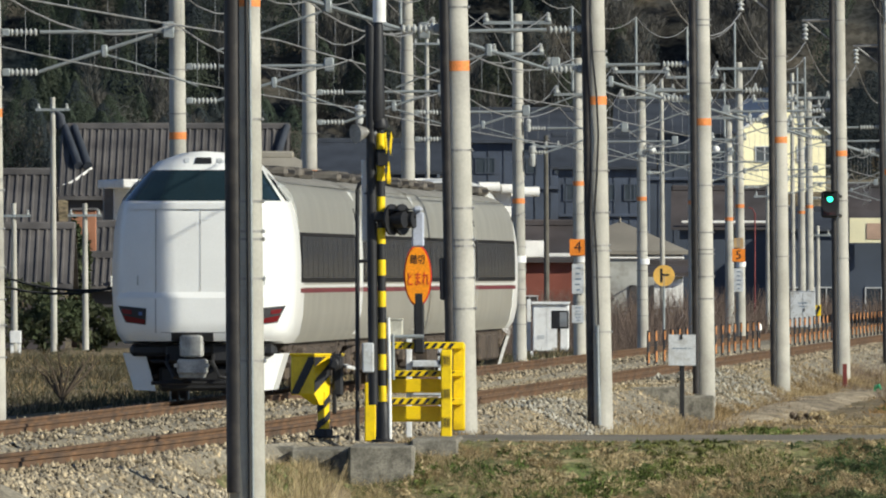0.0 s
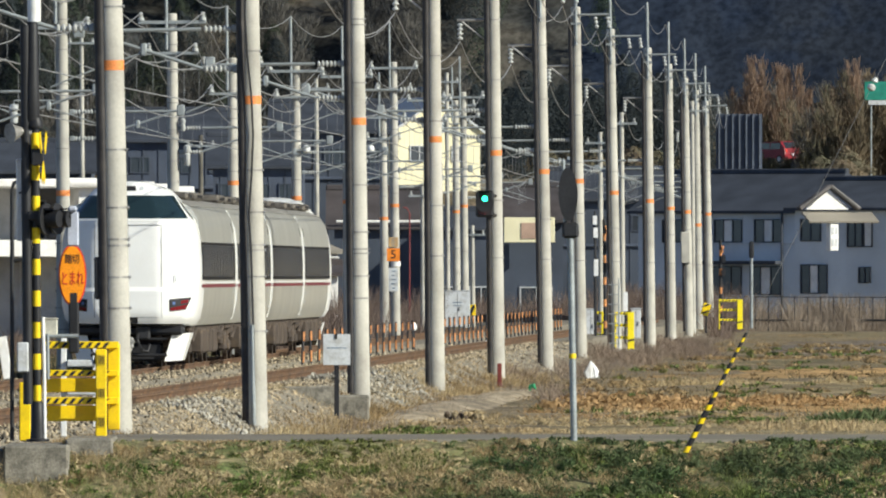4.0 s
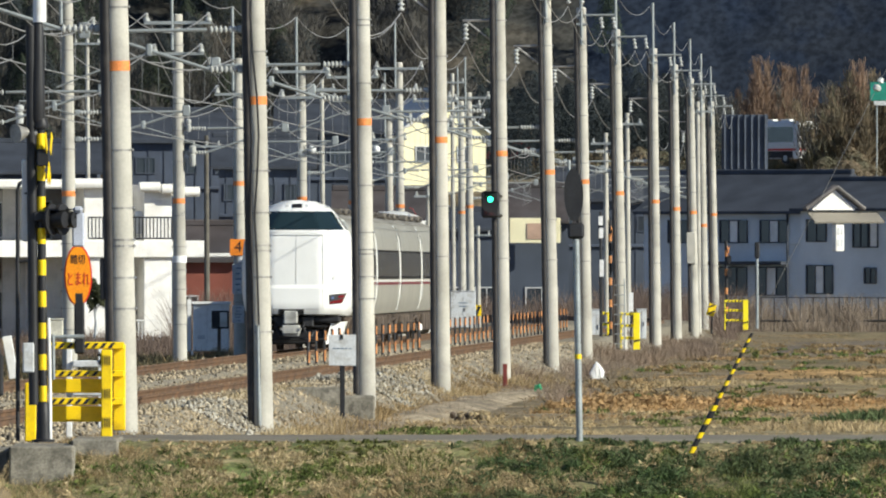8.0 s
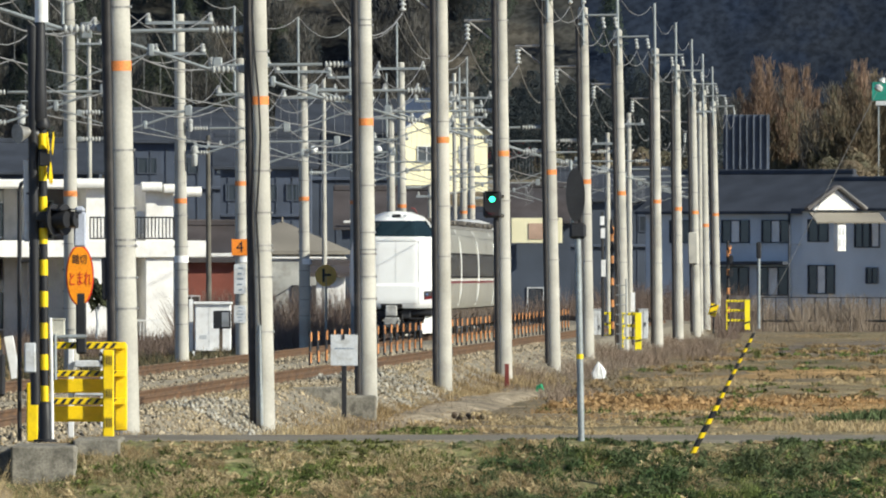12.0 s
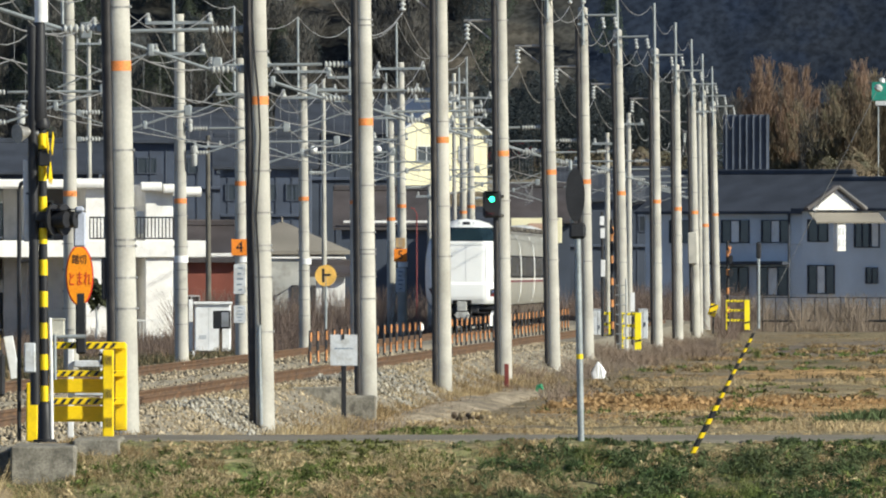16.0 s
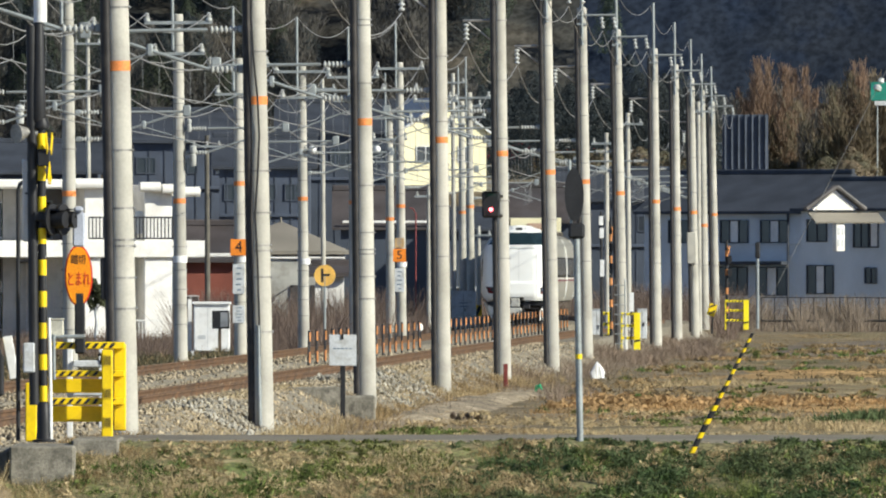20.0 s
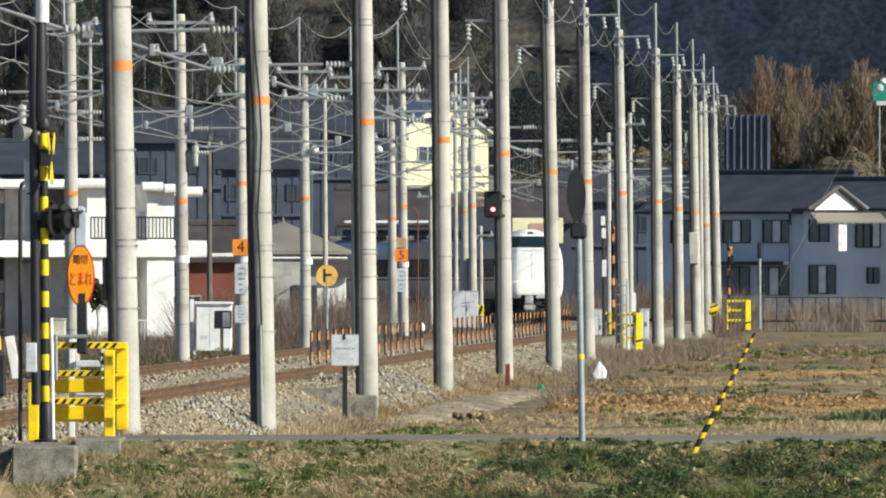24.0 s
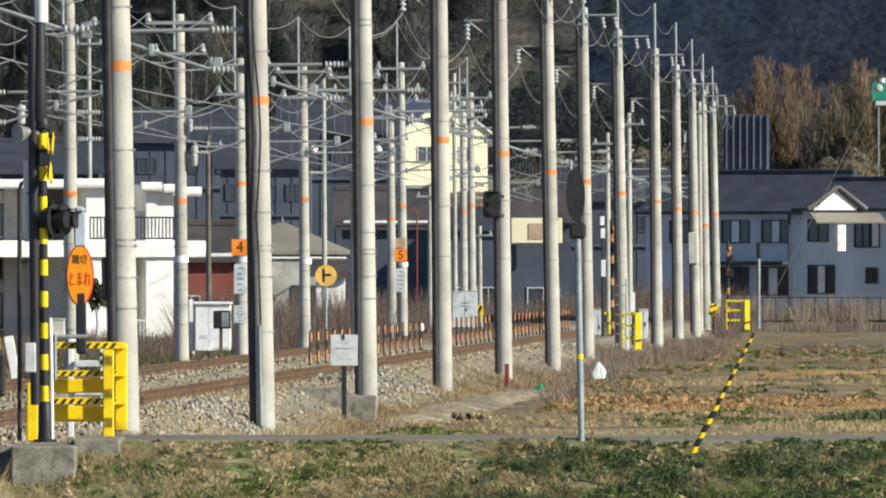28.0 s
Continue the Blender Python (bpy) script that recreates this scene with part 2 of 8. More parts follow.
# ---- mesh helpers ----
class Shape:
    """Collects vertices and faces of one mesh."""

    def __init__(self):
        self.v, self.f = [], []

    def add(self, verts, faces):
        k = len(self.v)
        self.v += [tuple(p) for p in verts]
        self.f += [tuple(i + k for i in f) for f in faces]
        return self

    def box(self, x, y, z, sx, sy, sz, m=None, c=0.0):
        """A box of that centre and size, with its edges cut by c."""
        hx, hy, hz = sx / 2, sy / 2, sz / 2
        if not c:
            p = [(a * hx, b * hy, e * hz) for a in (-1, 1) for b in (-1, 1) for e in (-1, 1)]
            f = [(0, 1, 3, 2), (4, 6, 7, 5), (0, 4, 5, 1), (2, 3, 7, 6), (0, 2, 6, 4), (1, 5, 7, 3)]
        else:
            p, f = [], []
            at = {}
            for a in (-1, 1):
                for b in (-1, 1):
                    for e in (-1, 1):
                        for axis in range(3):
                            q = [a * (hx - c), b * (hy - c), e * (hz - c)]
                            q[axis] = (a * hx, b * hy, e * hz)[axis]
                            at[a, b, e, axis] = len(p)
                            p.append(tuple(q))
            s = (-1, 1)
            for g in s:
                f.append(tuple(at[g, b, e, 0] for b, e in ((-1, -1), (1, -1), (1, 1), (-1, 1))))
                f.append(tuple(at[a, g, e, 1] for a, e in ((-1, -1), (1, -1), (1, 1), (-1, 1))))
                f.append(tuple(at[a, b, g, 2] for a, b in ((-1, -1), (1, -1), (1, 1), (-1, 1))))
                for h in s:
                    f.append((at[g, h, -1, 0], at[g, h, 1, 0], at[g, h, 1, 1], at[g, h, -1, 1]))
                    f.append((at[g, -1, h, 0], at[g, 1, h, 0], at[g, 1, h, 2], at[g, -1, h, 2]))
                    f.append((at[-1, g, h, 1], at[1, g, h, 1], at[1, g, h, 2], at[-1, g, h, 2]))
                    for i in s:
                        f.append((at[g, h, i, 0], at[g, h, i, 1], at[g, h, i, 2]))
        if m is not None:
            p = [m @ Vector(q) for q in p]
        return self.add([(q[0] + x, q[1] + y, q[2] + z) for q in p], f)

    def tube(self, points, radii, n=8, caps=True):
        """A round bar through the points; radii one number or one for each point."""
        pts = [Vector(p) for p in points]
        if isinstance(radii, (int, float)):
            radii = [radii] * len(pts)
        verts, faces = [], []
        for i, p in enumerate(pts):
            way = (pts[min(i + 1, len(pts) - 1)] - pts[max(i - 1, 0)]).normalized()
            side = way.cross(Vector((0, 0, 1)) if abs(way.z) < 0.9 else Vector((0, 1, 0))).normalized()
            up = side.cross(way)
            for j in range(n):
                a = 2 * math.pi * j / n
                verts.append(p + (side * math.cos(a) + up * math.sin(a)) * radii[i])
        for i in range(len(pts) - 1):
            for j in range(n):
                k = (j + 1) % n
                faces.append((i * n + j, i * n + k, (i + 1) * n + k, (i + 1) * n + j))
        if caps:
            faces += [tuple(range(n))[::-1], tuple(range((len(pts) - 1) * n, len(pts) * n))]
        return self.add(verts, faces)

    def disc(self, x, y, z, r, thick, n=24, rx=1.0, way="y"):
        """A flat round (or oval) plate that faces along y or x or z."""
        ring = [(math.cos(2 * math.pi * i / n) * r * rx, math.sin(2 * math.pi * i / n) * r) for i in range(n)]
        place = {"y": lambda a, b, t: (x + a, y + t, z + b), "x": lambda a, b, t: (x + t, y + a, z + b),
                 "z": lambda a, b, t: (x + a, y + b, z + t)}[way]
        verts = [place(a, b, -thick / 2) for a, b in ring] + [place(a, b, thick / 2) for a, b in ring]
        faces = [tuple(range(n)), tuple(range(2 * n - 1, n - 1, -1))]
        faces += [(i, (i + 1) % n, n + (i + 1) % n, n + i) for i in range(n)]
        return self.add(verts, faces)

    def prism(self, outline, y0, y1):
        """An outline in x and z, drawn out from y0 to y1."""
        n = len(outline)
        verts = [(x, y0, z) for x, z in outline] + [(x, y1, z) for x, z in outline]
        faces = [tuple(range(n)), tuple(range(2 * n - 1, n - 1, -1))]
        faces += [(i, (i + 1) % n, n + (i + 1) % n, n + i) for i in range(n)]
        return self.add(verts, faces)

    def object(self, name, material, smooth=False):
        me = bpy.data.meshes.new(name)
        me.from_pydata(self.v, [], self.f)
        me.materials.append(material)
        b = bmesh.new()
        b.from_mesh(me)
        bmesh.ops.recalc_face_normals(b, faces=b.faces)
        b.to_mesh(me)
        b.free()
        if smooth:
            me.polygons.foreach_set("use_smooth", [True] * len(me.polygons))
            me.set_sharp_from_angle(angle=radians(40))
        me.update()
        return new(name, me)


def part(name, shape, material, parent, label="", smooth=False):
    ob = shape.object(name, material, smooth)
    ob.parent = parent
    return tagged(ob, label)


def thing(name, m, label, category, group="", kind=""):
    ob = new(name)
    ob.empty_display_size = 0.2
    ob.matrix_basis = m
    return tagged(ob, label, category, group, kind)


def quads(name, centres, sides, ups, material, kind="stuff", label="", category=""):
    """One object of many loose quads: centres, half sides and half ups are arrays of vectors."""
    n = len(centres)
    v = np.empty((n, 4, 3))
    v[:, 0], v[:, 1] = centres - sides - ups, centres + sides - ups
    v[:, 2], v[:, 3] = centres + sides * 0.35 + ups, centres - sides * 0.35 + ups
    me = bpy.data.meshes.new(name)
    me.vertices.add(4 * n)
    me.vertices.foreach_set("co", v.reshape(-1))
    me.loops.add(4 * n)
    me.loops.foreach_set("vertex_index", np.arange(4 * n, dtype=np.int32))
    me.polygons.add(n)
    me.polygons.foreach_set("loop_start", np.arange(0, 4 * n, 4, dtype=np.int32))
    me.materials.append(material)
    me.update(calc_edges=True)
    return tagged(new(name, me), label, category, "", kind)


# ---- the plan: two parallel tracks, straight for 700 m, then bending to the left ----
def pole_line(y):
    return -4.19 + 0.0307 * (y - 226.5)


FAR_START = 277.0


def far_track(s):
    """Place and heading (x, y, angle to the right) on the far track, s metres past its start."""
    bend = 436.0
    if s <= bend:
        near = max(0.0, -42.0 - s)  # a slight bend before the crossing
        return -9.1 + 0.0291 * s - 2.2e-4 * near ** 2, FAR_START + s, 0.0291 + 4.4e-4 * near
    u = s - bend
    x, y, a = -9.1 + 0.0291 * bend, FAR_START + bend, 0.0291
    done = 0.0
    while done < u:
        step = min(2.0, u - done)
        k = min(6 * 9.3e-6 * (done + step / 2), 1 / 190)
        a -= k * step
        x, y = x + math.sin(a) * step, y + math.cos(a) * step
        done += step
    return x, y, a


def near_track(s):
    x, y, a = far_track(s)
    gap = 3.95 + 0.0016 * min(max(s, 0), 436)
    return x + math.cos(a) * gap, y - math.sin(a) * gap, a


def smooth(a, b, x):
    t = min(max((x - a) / (b - a), 0.0), 1.0)
    return t * t * (3 - 2 * t)


def ground_z(x, y):
    """Height of the ground over the rails' level."""
    if y > 1030:
        return -0.66 + 7.6 * smooth(1032, 1052, y)
    if y <= 713:
        o = x - pole_line(y)
        low = -0.66 - 0.12 * smooth(0.2, 0.6, noise.noise((x * 0.05, y * 0.022, 7)))
        bed = smooth(0.9, -0.9, o) * smooth(-12.5, -9.8, o)
    else:
        low, bed = -0.66, 0.0
        if y < 930:
            gaps = [(x - p[0]) ** 2 + (y - p[1]) ** 2 for p in BEND]
            bed = smooth(7.5, 5.0, math.sqrt(min(gaps)))
    z = low + (-0.30 - low) * bed
    o = x - pole_line(y)
    if y < 240:  # the lane over the crossing and the bank in front of it
        lane = smooth(232, 217, y) * smooth(-1.5, 0.5, o)
        z = z + (-0.03 - z) * lane
        if y < 209:
            z -= 0.22 * min(209 - y, 4) * smooth(-1.1, -0.1, o)
    return z


BEND = [(far_track(s)[0] + 2, far_track(s)[1]) for s in range(430, 640, 4)]


# ---- ground, lane, tracks ----
def spread(*spans):
    out = []
    for a, b, step in spans:
        out += list(np.arange(a, b, step))
    return out


def sheet(name, xs, ys, height, material):
    verts = [(x, y, height(x, y)) for y in ys for x in xs]
    n = len(xs)
    faces = [(j * n + i, j * n + i + 1, (j + 1) * n + i + 1, (j + 1) * n + i) for j in range(len(ys) - 1) for i in range(n - 1)]
    me = bpy.data.meshes.new(name)
    me.from_pydata(verts, [], faces)
    me.materials.append(material)
    me.polygons.foreach_set("use_smooth", [True] * len(faces))
    return new(name, me)


def rough_ground(x, y):
    z = ground_z(x, y)
    if 150 < y < 800 and x > pole_line(y) + 0.5:
        z += 0.05 * noise.noise((x * 0.5, y * 0.12, 0)) + 0.02 * noise.noise((x * 2.1, y * 0.7, 3))
    return z


ground = sheet("ground", spread((-2500, -60, 300), (-60, -26, 4), (-26, 26, 0.5), (26, 60, 4), (60, 2501, 300)),
               spread((-300, 150, 50), (150, 260, 1.5), (260, 420, 4), (420, 930, 10), (930, 1030, 20), (1030, 1056, 3), (1056, 1300, 40), (1300, 4900, 400)),
               rough_ground, SOIL)
tagged(ground, "flat winter farmland of dry soil and stubble", "ground", kind="structure")

lane = Shape()
for i in range(42):
    a, b = -4.2 + i * 0.6, -3.6 + i * 0.6
    w = 0.12 * math.sin(i * 1.3)
    lane.add([(a, 210.2 + w, 0.005), (b, 210.2 + w, 0.005), (b, 216.5, 0.012), (a, 216.5, 0.012),
              (a, 210.0 + w, -0.12), (b, 210.0 + w, -0.12)], [(0, 1, 2, 3), (0, 4, 5, 1)])
tagged(lane.object("road", ASPHALT), "narrow worn grey asphalt lane over the level crossing", "road", kind="structure")


def along(track, s0, s1, step):
    s = s0
    while s <= s1:
        yield track(s)
        s += step


def narrow(y):
    """How much the shoulder of the ballast is cut back beside the crossing."""
    return 1.35 * smooth(215, 208, y) * smooth(186, 196, y)


def bed_z(o, top):
    """The ballast across the track: low between the rails, banked up outside the right-hand one."""
    return float(np.interp(o, (-2.95, -1.75, 0.45, 0.72, 1.75, 2.95), (-0.62, top - 0.045, top - 0.025, top + 0.045, top + 0.045, -0.62)))


def ballast_bed(name, track, s0, s1, top):
    b = Shape()
    offs = (-2.95, -1.75, 0.45, 0.72, 1.75, 2.95)
    n = len(offs)
    rows = list(along(track, s0, s1, 3))
    verts = []
    for x, y, a in rows:
        for k, o in enumerate(offs):
            verts.append((x + math.cos(a) * o - narrow(y) * (0, 0, 0, 0, 0.45, 1.0)[k], y - math.sin(a) * o, bed_z(o, top)))
    faces = [(n * i + j, n * i + j + 1, n * i + j + n + 1, n * i + j + n) for i in range(len(rows) - 1) for j in range(n - 1)]
    b.add(verts, faces)
    return tagged(b.object(name, BALLAST), "bed of grey-brown crushed stone ballast under a railway track", "ballast", kind="structure")


def rails(track, s0, s1, label, levels):
    t = thing("railway_track", pose(0, 0, 0), label, "railway track", "railway tracks", "structure")
    rows = list(along(track, s0, s1, 5))
    foot = [(-0.065, -0.153), (0.065, -0.153), (0.065, -0.14), (0.009, -0.12), (0.009, -0.045), (0.032, -0.035), (0.032, 0.0),
            (-0.032, 0.0), (-0.032, -0.035), (-0.009, -0.045), (-0.009, -0.12), (-0.065, -0.14)]
    for side, up in zip((-0.565, 0.565), levels):
        r = Shape()
        n = len(foot)
        r.add([(x + math.cos(a) * (o + side), y - math.sin(a) * (o + side), z + up) for x, y, a in rows for o, z in foot],
              [(n * i + j, n * i + (j + 1) % n, n * (i + 1) + (j + 1) % n, n * (i + 1) + j) for i in range(len(rows) - 1) for j in range(n)])
        part("rail", r, RUST, t, "rusty brown steel rail")
    return t


near_rails = rails(near_track, -130, 640, "near railway track with rusty rails on concrete sleepers", (0.02, 0.085))
far_rails = rails(far_track, -130, 640, "far railway track with rusty rails on concrete sleepers", (-0.02, 0.03))
ballast_bed("ballast", near_track, -130, 640, -0.075)
ballast_bed("ballast", far_track, -130, 640, -0.13)


# ---- catenary poles ----
def ring_insulator(shape, a, b, r=0.062, ribs=6):
    """A ribbed rod insulator from a to b."""
    a, b = Vector(a), Vector(b)
    pts, rad = [], []
    for i in range(ribs):
        for f, k in ((0.1, 0.45), (0.35, 1.0), (0.6, 1.0), (0.85, 0.45)):
            pts.append(a.lerp(b, (i + f) / ribs))
            rad.append(r * k)
    shape.tube(pts, rad, 10)


def bell(shape, x, y, z, r=0.075, h=0.2):
    shape.tube([(x, y, z), (x, y, z + h * 0.3), (x, y, z + h * 0.35), (x, y, z + h * 0.6), (x, y, z + h * 0.65), (x, y, z + h * 0.9), (x, y, z + h)],
               [r, r, r * 0.5, r * 0.9, r * 0.45, r * 0.7, r * 0.2], 10)


def cantilever(p, way, reach=2.75, top=5.8):
    """The bracket that holds the contact wire: way is +1 or -1 along x, away from its pole."""
    w = way
    arm = Shape()
    arm.tube([(w * 0.75, 0, top), (w * reach, 0, top)], 0.030)
    arm.tube([(w * 0.72, 0, top - 0.62), (w * (reach - 0.35), 0, top - 0.05)], 0.028)
    arm.tube([(w * (reach - 1.1), 0, top - 0.35), (w * (reach - 0.6), 0, top - 0.5), (w * reach, 0, top - 0.72), (w * (reach + 0.35), 0, top - 0.86)], 0.016, 6)
    arm.box(w * (reach - 0.1), 0, top + 0.02, 0.18, 0.1, 0.26, c=0.02)
    arm.box(w * (reach - 1.1), 0, top - 0.3, 0.1, 0.08, 0.2, c=0.02)
    for dz in (0, -0.62):
        arm.box(w * 0.22, 0, top + dz, 0.14, 0.12, 0.12, c=0.02)
    part("cantilever_arm", arm, STEEL, p, "galvanised steel bracket tubes", True)
    for dz in (0, -0.62):
        i = Shape()
        ring_insulator(i, (w * 0.28, 0, top + dz), (w * 0.72, 0, top + dz))
        part("insulator", i, PORCELAIN, p, "white ribbed porcelain insulator", True)


def clamp_rings(p, heights, radius):
    for z in heights:
        r = Shape()
        q = radius(z)
        r.tube([(0, 0, z - 0.013), (0, 0, z + 0.013)], q + 0.005, 20)
        r.box(-q - 0.012, 0, z, 0.035, 0.03, 0.04, c=0.008)
        ring = part("clamp_ring", r, STRAP, p)
        part("bolt", Shape().box(q + 0.008, -0.03, z, 0.04, 0.05, 0.04, c=0.01), BAND, ring, "shiny steel bolt")


def line_pole(x, y, z0, top, lean, band, label, group, r0=0.185, r1=0.135, rings=(), back_lean=0.0):
    """A tapered round concrete pole; heights are over the rails' level."""
    p = thing("catenary_pole", pose(x, y, z0, back_lean, -lean, 0), label, "utility pole", group)
    h = top - z0

    def radius(z):
        return r0 + (r1 - r0) * z / h
    s = Shape()
    s.tube([(0, 0, -0.4), (0, 0, h * 0.3), (0, 0, h * 0.6), (0, 0, h), (0, 0, h + 0.03)], [radius(-0.4), radius(h * 0.3), radius(h * 0.6), r1, r1 * 0.8], 28)
    part("shaft", s, CONCRETE, p, smooth=True)
    b = Shape()
    zb = band - z0
    b.tube([(0, 0, zb - 0.065), (0, 0, zb + 0.065)], radius(zb) + 0.004, 28)
    part("painted_band", b, ORANGE, p, "faded orange painted band", True)
    clamp_rings(p, [a - z0 for a in rings], radius)
    return p


RIGHT = [  # distance, x at its foot, foot, lean, band
    (181.2, -5.518, -0.262, 0.35, 4.83), (226.5, -4.106, -0.009, 1.05, 4.69),
    (271.8, -2.788, -0.394, 0.9, 4.69), (317, -1.37, -0.219, 0.6, 4.75), (362.2, 0.012, -0.535, 0.45, 4.77),
    (407.5, 1.433, -0.458, 0.6, 4.80), (452.8, 2.863, -0.352, 1.0, 4.63), (498, 4.113, -0.04, 0.8, 4.62),
    (543.2, 5.59, -0.225, 1.0, 4.50), (588.5, 7.214, -0.411, 0.55, 4.43), (633.8, 8.526, -0.413, 0.55, 4.35),
    (679, 9.813, -0.3, 0.9, 4.38), (724, 10.883, -0.172, 0.8, 4.0), (769, 12.031, -0.059, 1.1, 4.6)]
right_poles = []
for k, (y, x, z0, lean, band) in enumerate(RIGHT):
    label = "grey round concrete catenary pole with an orange band beside the track"
    p = line_pole(x, y, z0, 9.55, lean, band, label, "poles along the near track",
                  rings=[2.36, 3.4 + 0.3 * (k % 2), 5.15, 6.5, 7.9] if k > 3 else [1.1 + 0.45 * (k % 2), 1.95, 2.36, 2.44, 2.75 + 0.1 * (k % 3), 3.6, 5.45, 6.5, 6.6, 7.9])
    right_poles.append(p)
    off = -z0
    if k not in (0, 2):
        wide = 0.12
        part("cable_trough", Shape().tube([(-0.205 + wide / 2 if k == 1 else -0.155, -0.09, 0.05), (-0.205 + wide / 2 if k == 1 else -0.155, -0.09, 9.25 - z0)], wide * 0.58, 16), TROUGH, p, "black cable pipe", True)
    cantilever(p, -1, 2.75, 5.8 + off)
    br = Shape()
    br.tube([(0.1, 0, 7.9 + off), (-0.85, 0, 7.9 + off)], 0.03)
    br.tube([(-0.1, 0, 7.35 + off), (-0.75, 0, 7.88 + off)], 0.02)
    part("feeder_bracket", br, BAND, p)
    i = Shape()
    ring_insulator(i, (-0.78, 0, 7.84 + off), (-0.78, 0, 7.42 + off), 0.07, 4)
    part("insulator", i, PORCELAIN, p, "white hanging insulator string", True)
    br = Shape()
    br.tube([(0.0, -0.16, 8.5 + off), (0.0, -0.16, 11.1 + off)], 0.045)
    br.box(0, -0.14, 9.1 + off, 0.3, 0.1, 0.06)
    br.tube([(-0.1, -0.16, 9.35 + off), (0.95, -0.16, 9.35 + off)], 0.03)
    part("top_mast", br, STEEL, p, "thin galvanised extension mast", True)
    for a in (0.55, 0.9):
        i = Shape()
        ring_insulator(i, (a, -0.16, 9.3 + off), (a + 0.05, -0.16, 8.95 + off), 0.06, 3)
        part("insulator", i, PORCELAIN, p, "white hanging insulator string", True)

LEFT = [  # distance, x, foot, top, band
    (272, -12.214, -0.4, 8.6, 4.5), (317, -10.88, -0.4, 8.7, 4.5), (362, -9.704, -0.4, 8.8, 4.079),
    (407, -8.626, -0.4, 8.7, 3.864), (452, -6.736, -0.26, 8.678, 3.881), (498, -5.719, -0.329, 8.105, 4.57),
    (543, -4.274, -0.365, 8.463, 4.33), (588, -2.921, -0.4, 8.8, 4.4), (633, -1.45, 0.162, 9.616, 4.45),
    (679, -0.175, -0.4, 8.9, 4.3), (724, 1.214, -0.4, 9.474, 4.779), (769, 0.943, -0.4, 9.566, 4.704),
    (660, -1.916, -0.4, 8.068, 4.065)]
left_poles = []
for k, (y, x, z0, top, band) in enumerate(LEFT):
    label = "grey round concrete catenary pole with a crossarm beside the far track"
    p = line_pole(x, y, z0, top, 0.45, band, label, "poles along the far track", 0.18, 0.13,
                  rings=[2.7 + 0.2 * (k % 3), 4.9, 6.4, 7.2] if k > 6 else [0.7, 1.2, 1.6, 2.1, 2.7, 3.3 + 0.2 * (k % 3), 4.9, 5.7, 6.4, 7.2, 7.9])
    left_poles.append(p)
    off = -z0
    if k < 11:
        cantilever(p, 1, 2.85, 5.75 + off)
    arm = Shape()
    h = top - z0
    arm.box(0, -0.17, h - 0.2, 1.75, 0.07, 0.09, c=0.008)
    arm.box(0, -0.17, h - 1.0, 1.35, 0.07, 0.08, c=0.008)
    arm.tube([(-0.14, -0.17, h - 0.9), (-0.14, -0.17, h + 1.5)], 0.04)
    part("crossarm", arm, STEEL, p, "galvanised steel crossarms and mast")
    for a, z in ((-0.8, h - 0.15), (0.8, h - 0.15), (-0.6, h - 0.95), (0.6, h - 0.95)):
        i = Shape()
        bell(i, a, -0.17, z, 0.085, 0.22)
        part("insulator", i, PORCELAIN, p, "white porcelain pin insulator", True)


# White balls on brackets, added for the bright glints of insulators.
for k, reach, z in ((7, 0.8, 6.17), (6, 0.32, 5.85)):
    z -= LEFT[k][2]
    part("fitting_bracket", Shape().tube([(0.1, -0.15, z + 0.12), (reach, -0.2, z + 0.12), (reach, -0.2, z)], 0.02, 6), STEEL, left_poles[k], "thin steel bracket")
    part("glint_ball", Shape().tube([(reach, -0.2, z - 0.12), (reach, -0.2, z - 0.1), (reach, -0.2, z - 0.04), (reach, -0.2, z + 0.04), (reach, -0.2, z + 0.1), (reach, -0.2, z + 0.12)], [0.03, 0.08, 0.12, 0.12, 0.08, 0.03], 14), WHITE, left_poles[k], "white ball standing in for an insulator's glint", True)

for k, dx, z0, z1, r in ((4, 0.365, 4.77, 5.31, 0.085), (4, 0.27, 5.66, 6.0, 0.06), (3, -1.12, 5.48, 5.94, 0.10)):
    z0, z1 = z0 - LEFT[k][2], z1 - LEFT[k][2]
    part("arrester_bracket", Shape().tube([(0, -0.05, z1 + 0.08), (dx, -0.15, z1 + 0.08), (dx, -0.15, z1 - 0.02)], 0.022, 6), STEEL, left_poles[k], "thin steel bracket")
    h = z1 - z0
    part("surge_arrester", Shape().tube([(dx, -0.15, z0), (dx, -0.15, z0 + 0.03), (dx, -0.15, z0 + h * 0.55), (dx, -0.15, z0 + h * 0.6), (dx, -0.15, z0 + h * 0.7), (dx, -0.15, z1 - 0.03), (dx, -0.15, z1)],
                                        [r * 0.6, r * 0.9, r, r * 0.7, r * 1.1, r * 1.05, r * 0.5], 14), PORCELAIN, left_poles[k], "white porcelain arrester", True)

# ---- overhead wires ----
def wire(name, points, sag, r, label, material=WIRE, n=5):
    s = Shape()
    line = []
    for a, b in zip(points, points[1:]):
        for i in range(8):
            t = i / 8
            p = Vector(a).lerp(Vector(b), t)
            p.z -= sag * 4 * t * (1 - t)
            line.append(p)
    line.append(Vector(points[-1]))
    s.tube(line, r, n)
    return tagged(s.object(name, material, True), label, "wire", "overhead wires")


